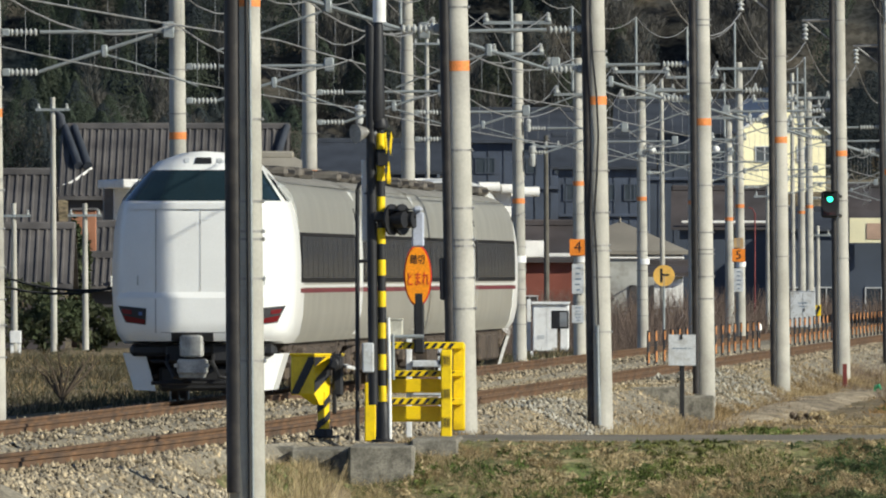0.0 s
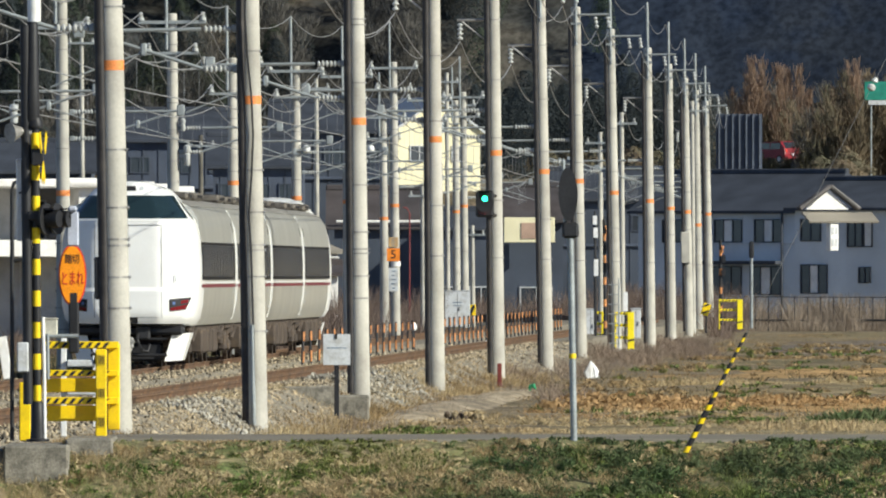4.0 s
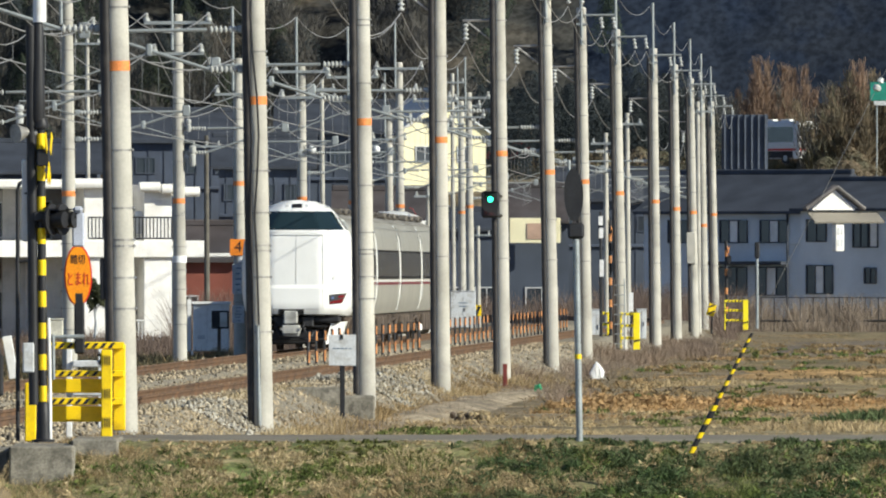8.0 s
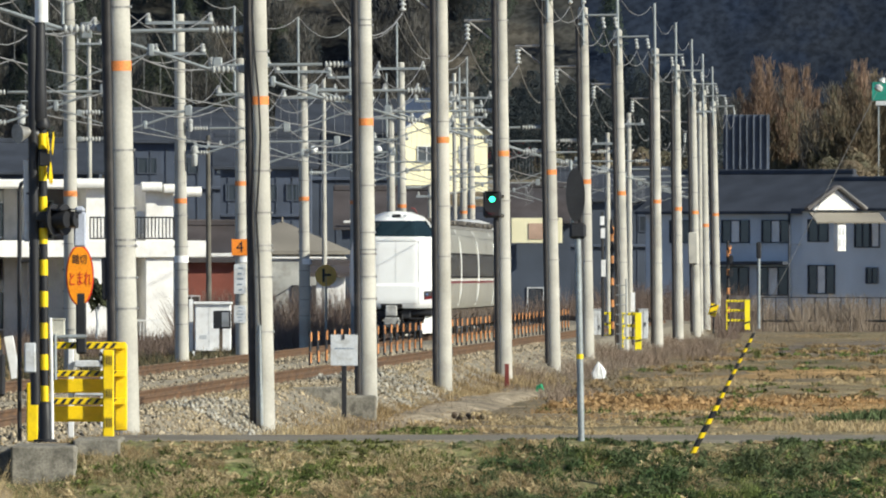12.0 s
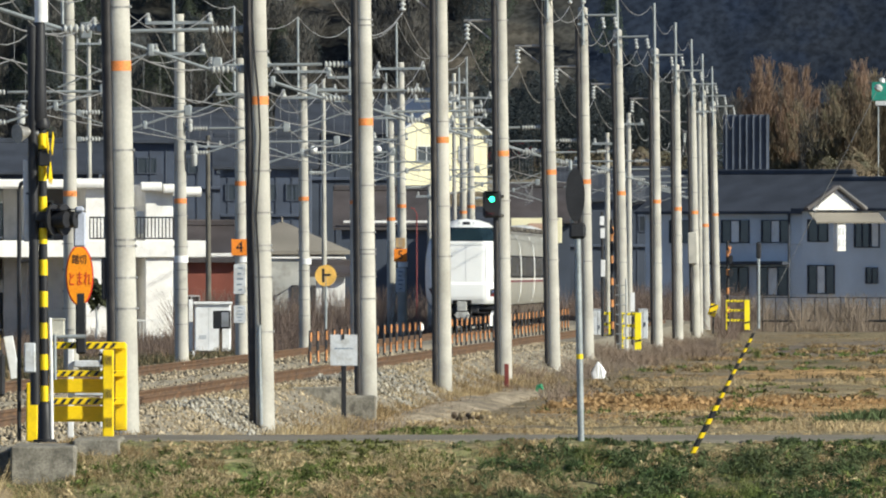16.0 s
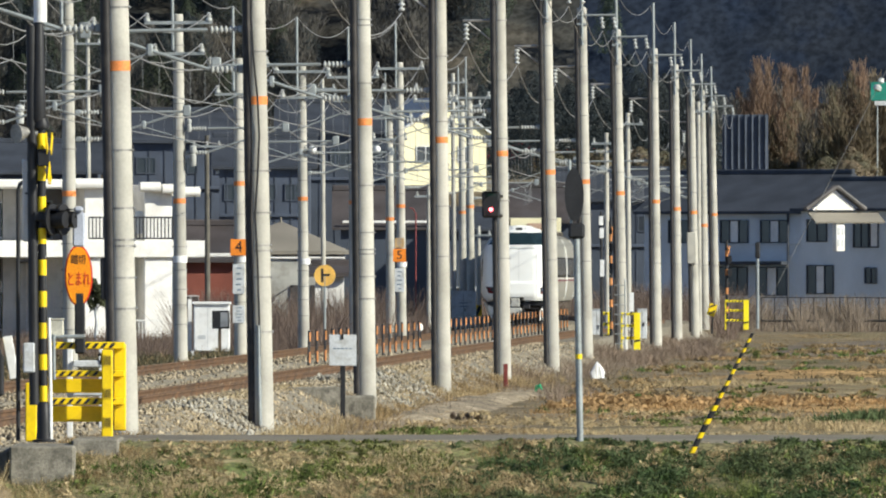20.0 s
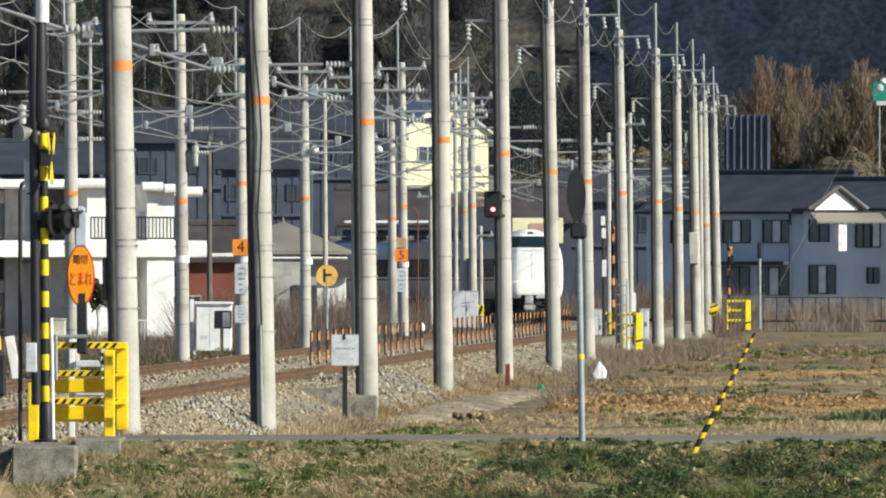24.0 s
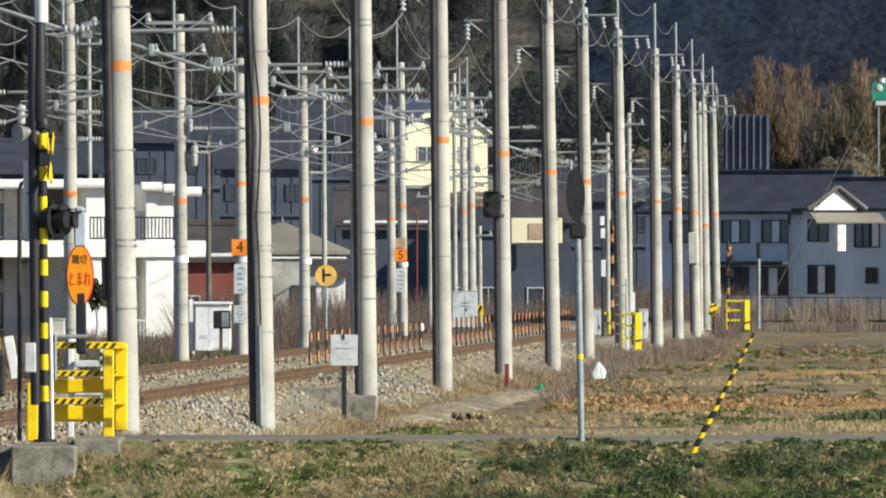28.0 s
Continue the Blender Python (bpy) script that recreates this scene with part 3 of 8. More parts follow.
def wires_over(track, side):
    ys = [136] + [181.2 + 45.27 * k for k in range(14)]
    pts = []
    for k, y in enumerate(ys):
        x, yy, a = track(y - FAR_START)
        pts.append((x + 0.15 * (-1) ** k, yy, 0))
    wire("contact_wire", [(x, y, 5.02) for x, y, z in pts], 0.03, 0.011, "straight dark contact wire above the track")
    wire("messenger_wire", [(x, y, 5.88) for x, y, z in pts], 0.42, 0.013, "sagging grey messenger wire above the track")
    d = Shape()
    for (xa, ya, _), (xb, yb, _) in zip(pts, pts[1:]):
        for i in range(1, 9):
            t = i / 9
            x, y = xa + (xb - xa) * t, ya + (yb - ya) * t
            d.tube([(x, y, 5.0), (x, y, 5.88 - 0.42 * 4 * t * (1 - t))], 0.0035, 4)
    tagged(d.object("dropper_wires", WIRE), "thin upright droppers between messenger and contact wire", "wire", "overhead wires", "stuff")


wires_over(near_track, 1)
wires_over(far_track, -1)
for o, z, sag, r in ((-0.78, 7.40, 0.75, 0.013), (0.93, 8.9, 0.7, 0.011), (0.58, 8.92, 0.7, 0.011), (-0.1, 11.0, 0.6, 0.010)):
    wire("feeder_wire", [(x + o - (z - z0) * math.sin(radians(lean)), y, z) for y, x, z0, lean, b in RIGHT], sag, r, "sagging grey feeder wire from pole to pole")
for o, dz, sag in ((-0.8, 0.05, 0.85), (0.8, 0.05, 0.8), (-0.6, -0.75, 0.95), (0.6, -0.75, 0.75), (-0.14, 1.5, 0.5)):
    wire("feeder_wire", [(x + o - 0.07, y - 0.17, top + dz) for y, x, z0, top, b in LEFT[:11]], sag, 0.014, "sagging grey feeder wire from pole to pole")


# ---- the train: four cars ----
CAR = 20.3
HALF = [(1.28, 0.90), (1.37, 1.05), (1.43, 1.35), (1.4575, 1.75), (1.4575, 2.2), (1.44, 2.65), (1.40, 3.0), (1.34, 3.22), (1.20, 3.42), (0.95, 3.54), (0.5, 3.62), (0.0, 3.64)]


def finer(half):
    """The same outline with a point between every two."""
    out = []
    for (a, b), (c, d) in zip(half, half[1:]):
        out += [(a, b), ((a + c) / 2, (b + d) / 2)]
    return out + [half[-1]]


def outline(half, lift=0.0):
    """Closed outline from its right half; lift raises the roof."""
    up = [(x, z + (lift * smooth(3.1, 3.6, z))) for x, z in half]
    return [(-x, z) for x, z in up[:-1]] + [up[-1]] + [(x, z) for x, z in reversed(up[:-1])]


CAB = [(1.28, 0.90), (1.38, 1.05), (1.44, 1.35), (1.4575, 1.75), (1.4575, 2.2), (1.43, 2.65), (1.37, 2.98), (1.31, 3.13), (1.14, 3.36), (0.96, 3.60), (0.78, 3.78), (0.42, 3.91), (0.0, 3.94)]


def cab_half(z):
    return float(np.interp(z, [p[1] for p in CAB[:-1]], [p[0] for p in CAB[:-1]]))


def nose_y(x, z):
    """How far the nose's face lies behind its foremost plane, at x and z."""
    r = min(abs(x) / cab_half(z), 1.15)
    rake = 0.0 if z < 3.12 else (z - 3.12) * 1.1
    low = 0.0 if z > 1.25 else (1.25 - z) ** 2 * 1.3
    return 0.03 * r ** 2 + 0.80 * max(0.0, r - 0.475) + 26 * max(0.0, r - 0.86) ** 2 + rake + low


def nose_patch(outline_pts, out=0.012, n=9):
    """A shell over the nose inside a four-cornered field of x and z (bottom left, bottom right, top right, top left)."""
    (x0, z0), (x1, z1), (x2, z2), (x3, z3) = outline_pts
    verts, faces = [], []
    for j in range(n + 1):
        v = j / n
        for i in range(2 * n + 1):
            u = i / (2 * n)
            x = (x0 + (x1 - x0) * u) * (1 - v) + (x3 + (x2 - x3) * u) * v
            z = (z0 + (z1 - z0) * u) * (1 - v) + (z3 + (z2 - z3) * u) * v
            verts.append((x, nose_y(x, z) - out, z))
    w = 2 * n + 1
    for j in range(n):
        for i in range(2 * n):
            faces.append((j * w + i, j * w + i + 1, (j + 1) * w + i + 1, (j + 1) * w + i))
    return Shape().add(verts, faces)


def side_panel(z0, z1, y0, y1, side, out):
    """A strip along the body's side from z0 to z1, following its curve, out metres proud."""
    zs = np.linspace(z0, z1, 7)
    hz, hx = [p[1] for p in HALF], [p[0] for p in HALF]
    verts, faces = [], []
    for y in (y0, y1):
        for z in zs:
            x = float(np.interp(z, hz, hx))
            verts += [(side * (x + out), y, float(z)), (side * (x - 0.02), y, float(z))]
    m = 14
    for i in range(6):
        faces.append((2 * i, 2 * i + 2, m + 2 * i + 2, m + 2 * i))
        faces.append((2 * i + 1, 2 * i + 3, m + 2 * i + 3, m + 2 * i + 1))
        for e in (0, m):
            faces.append((e + 2 * i, e + 2 * i + 1, e + 2 * i + 3, e + 2 * i + 2))
    faces += [(0, 1, m + 1, m), (12, 13, m + 13, m + 12)]
    return Shape().add(verts, faces)


def bogie(car, y):
    b = Shape()
    for s in (-1, 1):
        b.box(s * 0.98, y, 0.52, 0.16, 2.9, 0.22, c=0.04)
        for q in (-1.05, 1.05):
            b.box(s * 1.02, y + q, 0.45, 0.22, 0.36, 0.34, c=0.05)
            b.tube([(s * 1.0, y + q * 0.62, 0.5), (s * 1.0, y + q * 0.62, 0.86)], 0.11, 10)
        b.tube([(s * 1.0, y, 0.62), (s * 1.0, y, 0.92)], 0.24, 12)
        b.tube([(s * 1.2, y - 0.6, 0.55), (s * 1.25, y + 0.5, 0.8)], 0.05, 8)
    b.box(0, y, 0.55, 1.9, 0.6, 0.3, c=0.05)
    bg = part("bogie", b, BOGIE, car, "dusty brown steel bogie")
    for q in (-1.05, 1.05):
        w = Shape()
        w.tube([(-0.62, y + q, 0.43), (0.62, y + q, 0.43)], 0.08, 8)
        for s in (-1, 1):
            w.tube([(s * 0.60, y + q, 0.43), (s * 0.53, y + q, 0.43)], 0.43, 22)
            w.tube([(s * 0.53, y + q, 0.43), (s * 0.50, y + q, 0.43)], 0.455, 22)
        part("wheelset", w, BOGIE, bg, "steel wheels on one axle", True)


def train_car(name, cab):
    """A car whose rear end is at y = 0 and that runs towards +y. cab: 'rear', 'front' or ''."""
    car = thing(name, pose(0, 0, 0), "silver express train car with dark window band and wine-red stripe", "train car", "train cars")
    flip = Matrix.Identity(4)
    if cab == "front":
        flip = Matrix.Translation((0, CAR, 0)) @ Matrix.Rotation(math.pi, 4, "Z")
    y0, y1 = (2.1 if cab else 0.25), CAR - 0.25

    def add(label_name, shape, material, label="", smooth_it=False):
        shape.v = [tuple(flip @ Vector(p)) for p in shape.v]
        return part(label_name, shape, material, car, label, smooth_it)

    # body shell, its ends drawn in
    ring = outline(HALF)
    n = len(ring)
    body = Shape()
    stations = [(y0, 1.0), (y1 - 0.08, 1.0), (y1, 0.985)] if cab else [(y0, 0.985), (y0 + 0.08, 1.0), (y1 - 0.08, 1.0), (y1, 0.985)]
    body.add([(x * k, y, 2.0 + (z - 2.0) * k) for y, k in stations for x, z in ring],
             [(i * n + j, i * n + (j + 1) % n, (i + 1) * n + (j + 1) % n, (i + 1) * n + j) for i in range(len(stations) - 1) for j in range(n)]
             + [tuple(range(n)), tuple(range((len(stations) - 1) * n, len(stations) * n))])
    add("body_shell", body, TRAIN_STEEL, "brushed stainless steel body", True)
    # roof skin and equipment
    roof = Shape()
    r = [(x, z + 0.012) for x, z in ring if z > 3.3]
    roof.add([(x, y, z) for y in (y0 + 0.02, y1 - 0.05) for x, z in r], [(j, j + 1, len(r) + j + 1, len(r) + j) for j in range(len(r) - 1)])
    add("roof_skin", roof, TRAIN_ROOF, "dull grey roof", True)
    units = [(9.4, 2.6, 1.8, 0.12), (14.2, 3.4, 1.8, 0.13)] if cab == "rear" else [(4.4, 3.4, 1.9, 0.13), (9.6, 2.6, 1.8, 0.11), (15.0, 3.6, 1.8, 0.13)]
    for y, ly, lx, h in units:
        u = Shape()
        u.box(0, y, 3.6 + h / 2, lx, ly, h + 0.04, c=0.05)
        add("roof_unit", u, ROOF_UNIT, "brown-grey roof equipment box")
        for i in range(4):
            add("grille", Shape().box(0, y - ly * 0.36 + i * ly * 0.24, 3.62 + h, lx * 0.8, ly * 0.14, 0.03, c=0.008), BLACK, "black roof grille")
        for q in (-1, 1):
            add("vent_slot", Shape().box(q * lx / 2, y, 3.6 + h * 0.55, 0.02, ly * 0.7, h * 0.5), BLACK)
    for s in (-1, 1):
        # window band with separate panes
        add("window_band", side_panel(1.86, 2.66, y0 + 0.12, y1 - 0.35, s, 0.006), TRAIN_BAND, "dark window band")
        count = 11
        span = (y1 - 1.2 - (y0 + 0.5)) / count
        for i in range(count):
            a = y0 + 0.5 + i * span
            add("window", side_panel(1.93, 2.60, a + 0.06, a + span - 0.10, s, 0.012), SIDE_GLASS)
        add("stripe", side_panel(1.70, 1.77, y0, y1 - 0.1, s, 0.006), TRAIN_WINE, "wine-red stripe")
        add("pale_line", side_panel(1.785, 1.825, y0, y1 - 0.1, s, 0.006), TRAIN_WHITE, "white line")
        for y in (y1 - 0.55, y1 - 1.55):
            d = side_panel(0.98, 3.05, y, y + 0.05, s, 0.012)
            add("door_edge", d, TRAIN_STEEL)
        add("side_vent", side_panel(2.90, 3.10, y1 - 0.98, y1 - 0.82, s, 0.008), TRAIN_BAND, "small dark vent")
        # white strip at the car's end, painted for the sun's highlight on its corner
        for y in ((y1 - 0.09, y1 - 0.02),) if cab else ((y1 - 0.09, y1 - 0.02), (y0 + 0.02, y0 + 0.09)):
            add("corner_glint", side_panel(0.98, 3.38, y[0], y[1], s, 0.016), TRAIN_WHITE, "white strip painted for the sun's glint on the corner")
        for a, ly in ((6.2, 2.4), (9.2, 1.8), (11.6, 2.2)):
            add("underfloor_box", Shape().box(s * 1.15, a + ly / 2, 0.56, 0.3, ly, 0.52, c=0.04), BOGIE, "dusty underfloor equipment")
    add("underframe", Shape().box(0, (y0 + y1) / 2, 0.86, 2.4, y1 - y0 - 0.3, 0.16, c=0.02), BOGIE, "dark underframe")
    for y in (3.5, 16.9):
        bogie(car, y)
    # gangway bellows
    add("gangway_bellows", Shape().box(0, CAR - 0.12, 2.0, 1.1, 0.28, 2.1, c=0.08), BLACK, "black rubber bellows")
    if not cab:
        add("gangway_bellows", Shape().box(0, 0.12, 2.0, 1.1, 0.28, 2.1, c=0.08), BLACK, "black rubber bellows")
        return car
    # cab: white nose with rounded corners
    cabring = outline(finer(CAB))
    n = len(cabring)
    nose = Shape()
    ks = [0.02, 0.2, 0.35, 0.48, 0.58, 0.67, 0.74, 0.80, 0.85, 0.89, 0.92, 0.945, 0.965, 0.98, 0.99, 1.0]
    pts = []
    for k in ks:
        for x, z in cabring:
            px, pz = x * k, 2.1 + (z - 2.1) * k
            pts.append((px, nose_y(px, pz), pz))
    for y, k in ((2.0, 1.0), (2.6, 0.99), (3.1, 0.9)):
        pts += [(x * 1.003, y, z if z < 3.2 else 3.2 + (z - 3.2) * k) for x, z in cabring]
    rings_n = len(ks) + 3
    nose.add(pts, [(i * n + j, i * n + (j + 1) % n, (i + 1) * n + (j + 1) % n, (i + 1) * n + j) for i in range(rings_n - 1) for j in range(n)]
             + [tuple(range(n)), tuple(range((rings_n - 1) * n, rings_n * n))])
    add("nose", nose, TRAIN_WHITE, "white painted nose with rounded edges", True)
    add("brow", nose_patch([(-1.335, 3.02), (1.335, 3.02), (1.295, 3.15), (-1.295, 3.15)], 0.022, 16), TRAIN_WHITE, "white panel under the windscreen", True)
    # raked windscreen, with its wrap-round sides and pillars
    add("windscreen", nose_patch([(-1.235, 3.155), (1.235, 3.155), (0.90, 3.64), (-0.90, 3.64)], 0.035, 14), TRAIN_GLASS, "dark blue wrap-round windscreen", True)
    for s in (-1, 1):
        rows_z = (3.155, 3.3, 3.45, 3.6)
        sidewin = Shape()
        for a, b, c, d in zip(rows_z, rows_z[1:], ((0.95, 1.9), (1.05, 1.75), (1.2, 1.6)), ((1.05, 1.75), (1.2, 1.6), (1.35, 1.45))):
            sidewin.add([(s * (cab_half(a) + 0.02), c[0], a), (s * (cab_half(a) + 0.02), c[1], a), (s * (cab_half(b) + 0.02), d[1], b), (s * (cab_half(b) + 0.02), d[0], b)], [(0, 1, 2, 3)])
        add("side_window", sidewin, TRAIN_GLASS, "dark cab side window")
        add("windscreen_wiper", Shape().tube([(s * 0.15, nose_y(0, 3.2) - 0.03, 3.19), (s * 0.1, nose_y(0, 3.55) - 0.03, 3.5)], 0.012, 6), BLACK)
        # lamp cluster
        l = nose_patch([(s * 1.20, 1.235), (s * 0.87, 1.195), (s * 0.86, 1.455), (s * 1.325, 1.50)], 0.062, 7)
        lamp = add("lamp_cluster", l, BLACK, "dark slanted lamp housing")
        for q, material, label in (([(s * 1.19, 1.25), (s * 0.89, 1.21), (s * 0.885, 1.275), (s * 1.25, 1.35)], TAIL_RED, "red tail lens"),
                                   ([(s * 1.24, 1.38), (s * 1.10, 1.36), (s * 1.10, 1.43), (s * 1.27, 1.45)], TAIL_RED, "red lens"),
                                   ([(s * 0.985, 1.345), (s * 0.93, 1.345), (s * 0.93, 1.40), (s * 0.985, 1.40)], BLUE_LENS, "small blue lens")):
            lens = nose_patch(q, 0.072, 5)
            lens.v = [tuple(flip @ Vector(p)) for p in lens.v]
            part("lens", lens, material, lamp, label)
        add("seam", nose_patch([(s * 0.70, 1.07), (s * 0.714, 1.07), (s * 0.714, 1.61), (s * 0.70, 1.61)], 0.056, 6), SEAM)
        add("seam", nose_patch([(s * 0.70, 1.70), (s * 0.714, 1.70), (s * 0.714, 3.04), (s * 0.70, 3.04)], 0.008, 6), SEAM)
        add("handrail", Shape().tube([(s * 1.0, nose_y(1.0, 1.9) - 0.05, 1.82), (s * 1.0, nose_y(1.0, 2.0) - 0.06, 1.9), (s * 1.0, nose_y(1.0, 2.0) - 0.05, 1.98)], 0.012, 6), GREYBOX)
        # lower white skirt
        sk = Shape()
        sk.add([(s * 0.90, 0.5, 0.72), (s * 1.28, 0.75, 0.75), (s * 1.10, 0.75, 0.17), (s * 0.74, 0.5, 0.15),
                (s * 0.90, 0.62, 0.72), (s * 1.28, 2.2, 0.75), (s * 1.10, 2.2, 0.17), (s * 0.74, 0.62, 0.15)],
               [(0, 1, 2, 3), (4, 5, 6, 7), (0, 1, 5, 4), (1, 2, 6, 5), (2, 3, 7, 6), (3, 0, 4, 7)])
        add("snow_skirt", sk, TRAIN_WHITE, "white lower skirt")
    add("seam", nose_patch([(-0.005, 1.73), (0.005, 1.73), (0.005, 3.04), (-0.005, 3.04)], 0.008, 6), SEAM)
    for z, o in ((3.04, 0.008), (1.07, 0.056)):
        add("seam", nose_patch([(-0.714, z), (0.714, z), (0.714, z + 0.012), (-0.714, z + 0.012)], o, 6), SEAM)
    # the fuller lower half of the nose, with a sloping ledge above it
    low = nose_patch([(-1.30, 0.94), (1.30, 0.94), (1.415, 1.62), (-1.415, 1.62)], 0.05, 12)
    ends = [(x, nose_y(x, 1.62) - 0.05, 1.62, nose_y(x, 1.72) + 0.004) for x in np.linspace(-1.415, 1.415, 25)]
    low.add([q for x, ya, z, yb in ends for q in ((x, ya, z), (x, yb, 1.72))], [(2 * i, 2 * i + 2, 2 * i + 3, 2 * i + 1) for i in range(24)])
    add("lower_nose", low, TRAIN_WHITE, "white lower nose panel with a ledge", True)
    add("bumper_band", Shape().box(0, 0.75, 0.80, 2.3, 0.7, 0.2, c=0.06), BLACK, "black bumper band")
    add("top_lamp", nose_patch([(-0.14, 3.74), (0.14, 3.74), (0.12, 3.84), (-0.12, 3.84)], 0.02, 3), BLACK, "dark roof lamp")
    for s in (-1, 1):
        add("top_marker", nose_patch([(s * 0.22, 3.76), (s * 0.30, 3.76), (s * 0.29, 3.83), (s * 0.22, 3.83)], 0.016, 3), GREYBOX)
    add("coupler_notch", nose_patch([(-0.46, 0.935), (0.20, 0.935), (0.20, 1.075), (-0.46, 1.075)], 0.058, 8), BLACK, "black opening round the coupler")
    cp = Shape()
    cp.box(-0.14, 0.05, 0.86, 0.36, 0.5, 0.34, c=0.03)
    cp.box(-0.14, -0.03, 1.0, 0.30, 0.3, 0.08, c=0.02)
    cp.box(-0.12, -0.08, 0.54, 0.46, 0.6, 0.24, c=0.03)
    cp.box(-0.12, -0.06, 0.40, 0.40, 0.5, 0.08, c=0.02)
    for q in (-0.36, 0.12):
        cp.tube([(q, -0.2, 0.56), (q, -0.42, 0.56)], 0.035, 10)
    add("coupler", cp, COUPLER, "grey automatic coupler")
    hoses = Shape()
    for q in (-0.42, 0.3):
        hoses.tube([(q - 0.1, 0.5, 0.86), (q - 0.12, 0.1, 0.6), (q, 0.0, 0.38), (q + 0.1, 0.1, 0.36), (q + 0.14, 0.2, 0.5)], 0.035, 8)
        hoses.box(q, 0.45, 0.75, 0.3, 0.4, 0.3, c=0.04)
    hoses.box(0, 0.8, 0.35, 1.4, 0.3, 0.4, c=0.05)
    for z in (0.62, 0.28):
        hoses.tube([(-0.8, 0.35, z), (0.8, 0.35, z)], 0.03, 8)
    add("hose_gear", hoses, BLACK, "black hoses and buffer gear")
    return car


cars = [train_car("train_car", "rear"), train_car("train_car", ""), train_car("train_car", ""), train_car("train_car", "front")]
TAIL = [(0, -1.3), (1, 21.3), (3, 67.4), (5, 114.2), (6.5, 148.5), (8, 182), (11, 243), (13, 282.5), (15, 321), (18, 380), (20, 417.5), (21, 436),
        (22.5, 462), (23.5, 478.5), (24, 487.5), (25, 508), (26, 527), (26.6, 538.5), (27, 549), (27.4, 561), (28, 579)]


def run(t):
    """How far the tail has run at t seconds."""
    return float(np.interp(t, [p[0] for p in TAIL], [p[1] for p in TAIL]))


def motions():
    for i, car in enumerate(cars):
        rows = []
        for j in range(57):
            t = j * 0.5
            s = run(t) + i * CAR
            xa, ya, _ = far_track(s + 3.5)
            xb, yb, _ = far_track(s + 16.9)
            a = math.atan2(xb - xa, yb - ya)
            rows.append((t, pose(xa - 3.5 * math.sin(a), ya - 3.5 * math.cos(a), 0, 0, 0, -math.degrees(a))))
        walk(car, rows)
    drive(red_car, 4.0, 1386, 190, 905)
    drive(bus, 8.3, 1330, 160, 1040)
    drive(white_car, 9.8, 1368, 155, 1172)
    drive(second_car, 11.2, 1388, 190, 1268)
    lift = [(0, -89), (1.7, -89), (2.0, -80), (2.4, -68), (2.7, -57), (3.0, -46), (3.3, -33), (3.7, -18), (4.2, -4), (4.5, 0), (28, 0)]
    walk(gate_arm, [(t, pose(0.18, 0.1, 0.95, a, -2.0 - 0.145 * a, 0)) for t, a in lift])
    # the added disc turns to make the lamps flicker and change colour
    turns = [(0, 0), (2.3, 0), (2.4, 85), (3.1, 85), (3.2, 0), (6.1, 0), (6.2, 85), (6.93, 85), (7.07, 0), (9.7, 0), (9.8, 85), (10.45, 85), (10.6, 0), (13.4, 0), (13.5, 85), (14.3, 85), (14.4, 0),
             (17.65, 0), (17.85, 85), (19.1, 95), (19.35, 180), (27.25, 180), (27.4, 265), (28, 265)]
    walk(signal_cover, [(t, pose(0, -0.125, 0, 0, a, 0)) for t, a in turns])


# ---- level crossing ----
def words(name, text, m, size, material, parent, squeeze=1.0):
    """Letters in the built-in font as a thin mesh; m sets them on their plate."""
    c = bpy.data.curves.new(name, "FONT")
    c.body, c.size, c.align_x, c.align_y, c.extrude = text, size, "CENTER", "CENTER", 0.002
    c.resolution_u = 3
    o = bpy.data.objects.new(name, c)
    scene.collection.objects.link(o)
    me = bpy.data.meshes.new_from_object(o.evaluated_get(bpy.context.evaluated_depsgraph_get()))
    bpy.data.objects.remove(o)
    me.transform(m @ Matrix.Rotation(radians(90), 4, "X") @ Matrix.Diagonal((squeeze, 1, 1, 1)))
    me.materials.clear()
    me.materials.append(material)
    ob = new(name, me)
    ob.parent = parent
    return ob


def banded(parent, x, y, z0, z1, r, step, first=0, n=16, tilt=None):
    """Black and yellow bands one over another, each a part."""
    z, i = z0, first
    while z < z1 - 0.01:
        e = min(z + step, z1)
        s = Shape().tube([(x, y, z), (x, y, e)], r, n)
        if tilt is not None:
            s.v = [tuple(tilt @ Vector(p)) for p in s.v]
        part("band", s, YELLOW if i % 2 else BLACK, parent, "yellow band" if i % 2 else "black band", True)
        z, i = e, i + 1


CX = 211.0
alarm = thing("crossing_alarm", pose(-4.792, CX, -0.028, 0, -0.5, 0),
              "black and yellow crossing alarm post with lamps", "crossing signal")
part("base_collar", Shape().tube([(0, 0, 0), (0, 0, 0.03), (0, 0, 0.04), (0, 0, 0.2), (0, 0, 0.46), (0, 0, 0.48)], [0.14, 0.14, 0.092, 0.082, 0.074, 0.06], 20), DARK, alarm, "dark steel collar", True)
part("white_pipe", Shape().tube([(0.085, -0.02, 0.02), (0.085, -0.02, 0.95), (0.075, -0.02, 1.5)], 0.022, 10), WHITE, alarm, "thin white conduit", True)
banded(alarm, 0.0, 0, 0.3, 3.8, 0.051, 0.19)
part("post_cap", Shape().tube([(0, 0, 3.78), (0, 0, 3.82), (0, 0, 3.9)], [0.09, 0.1, 0.07], 16), DARK, alarm, "black cap", True)
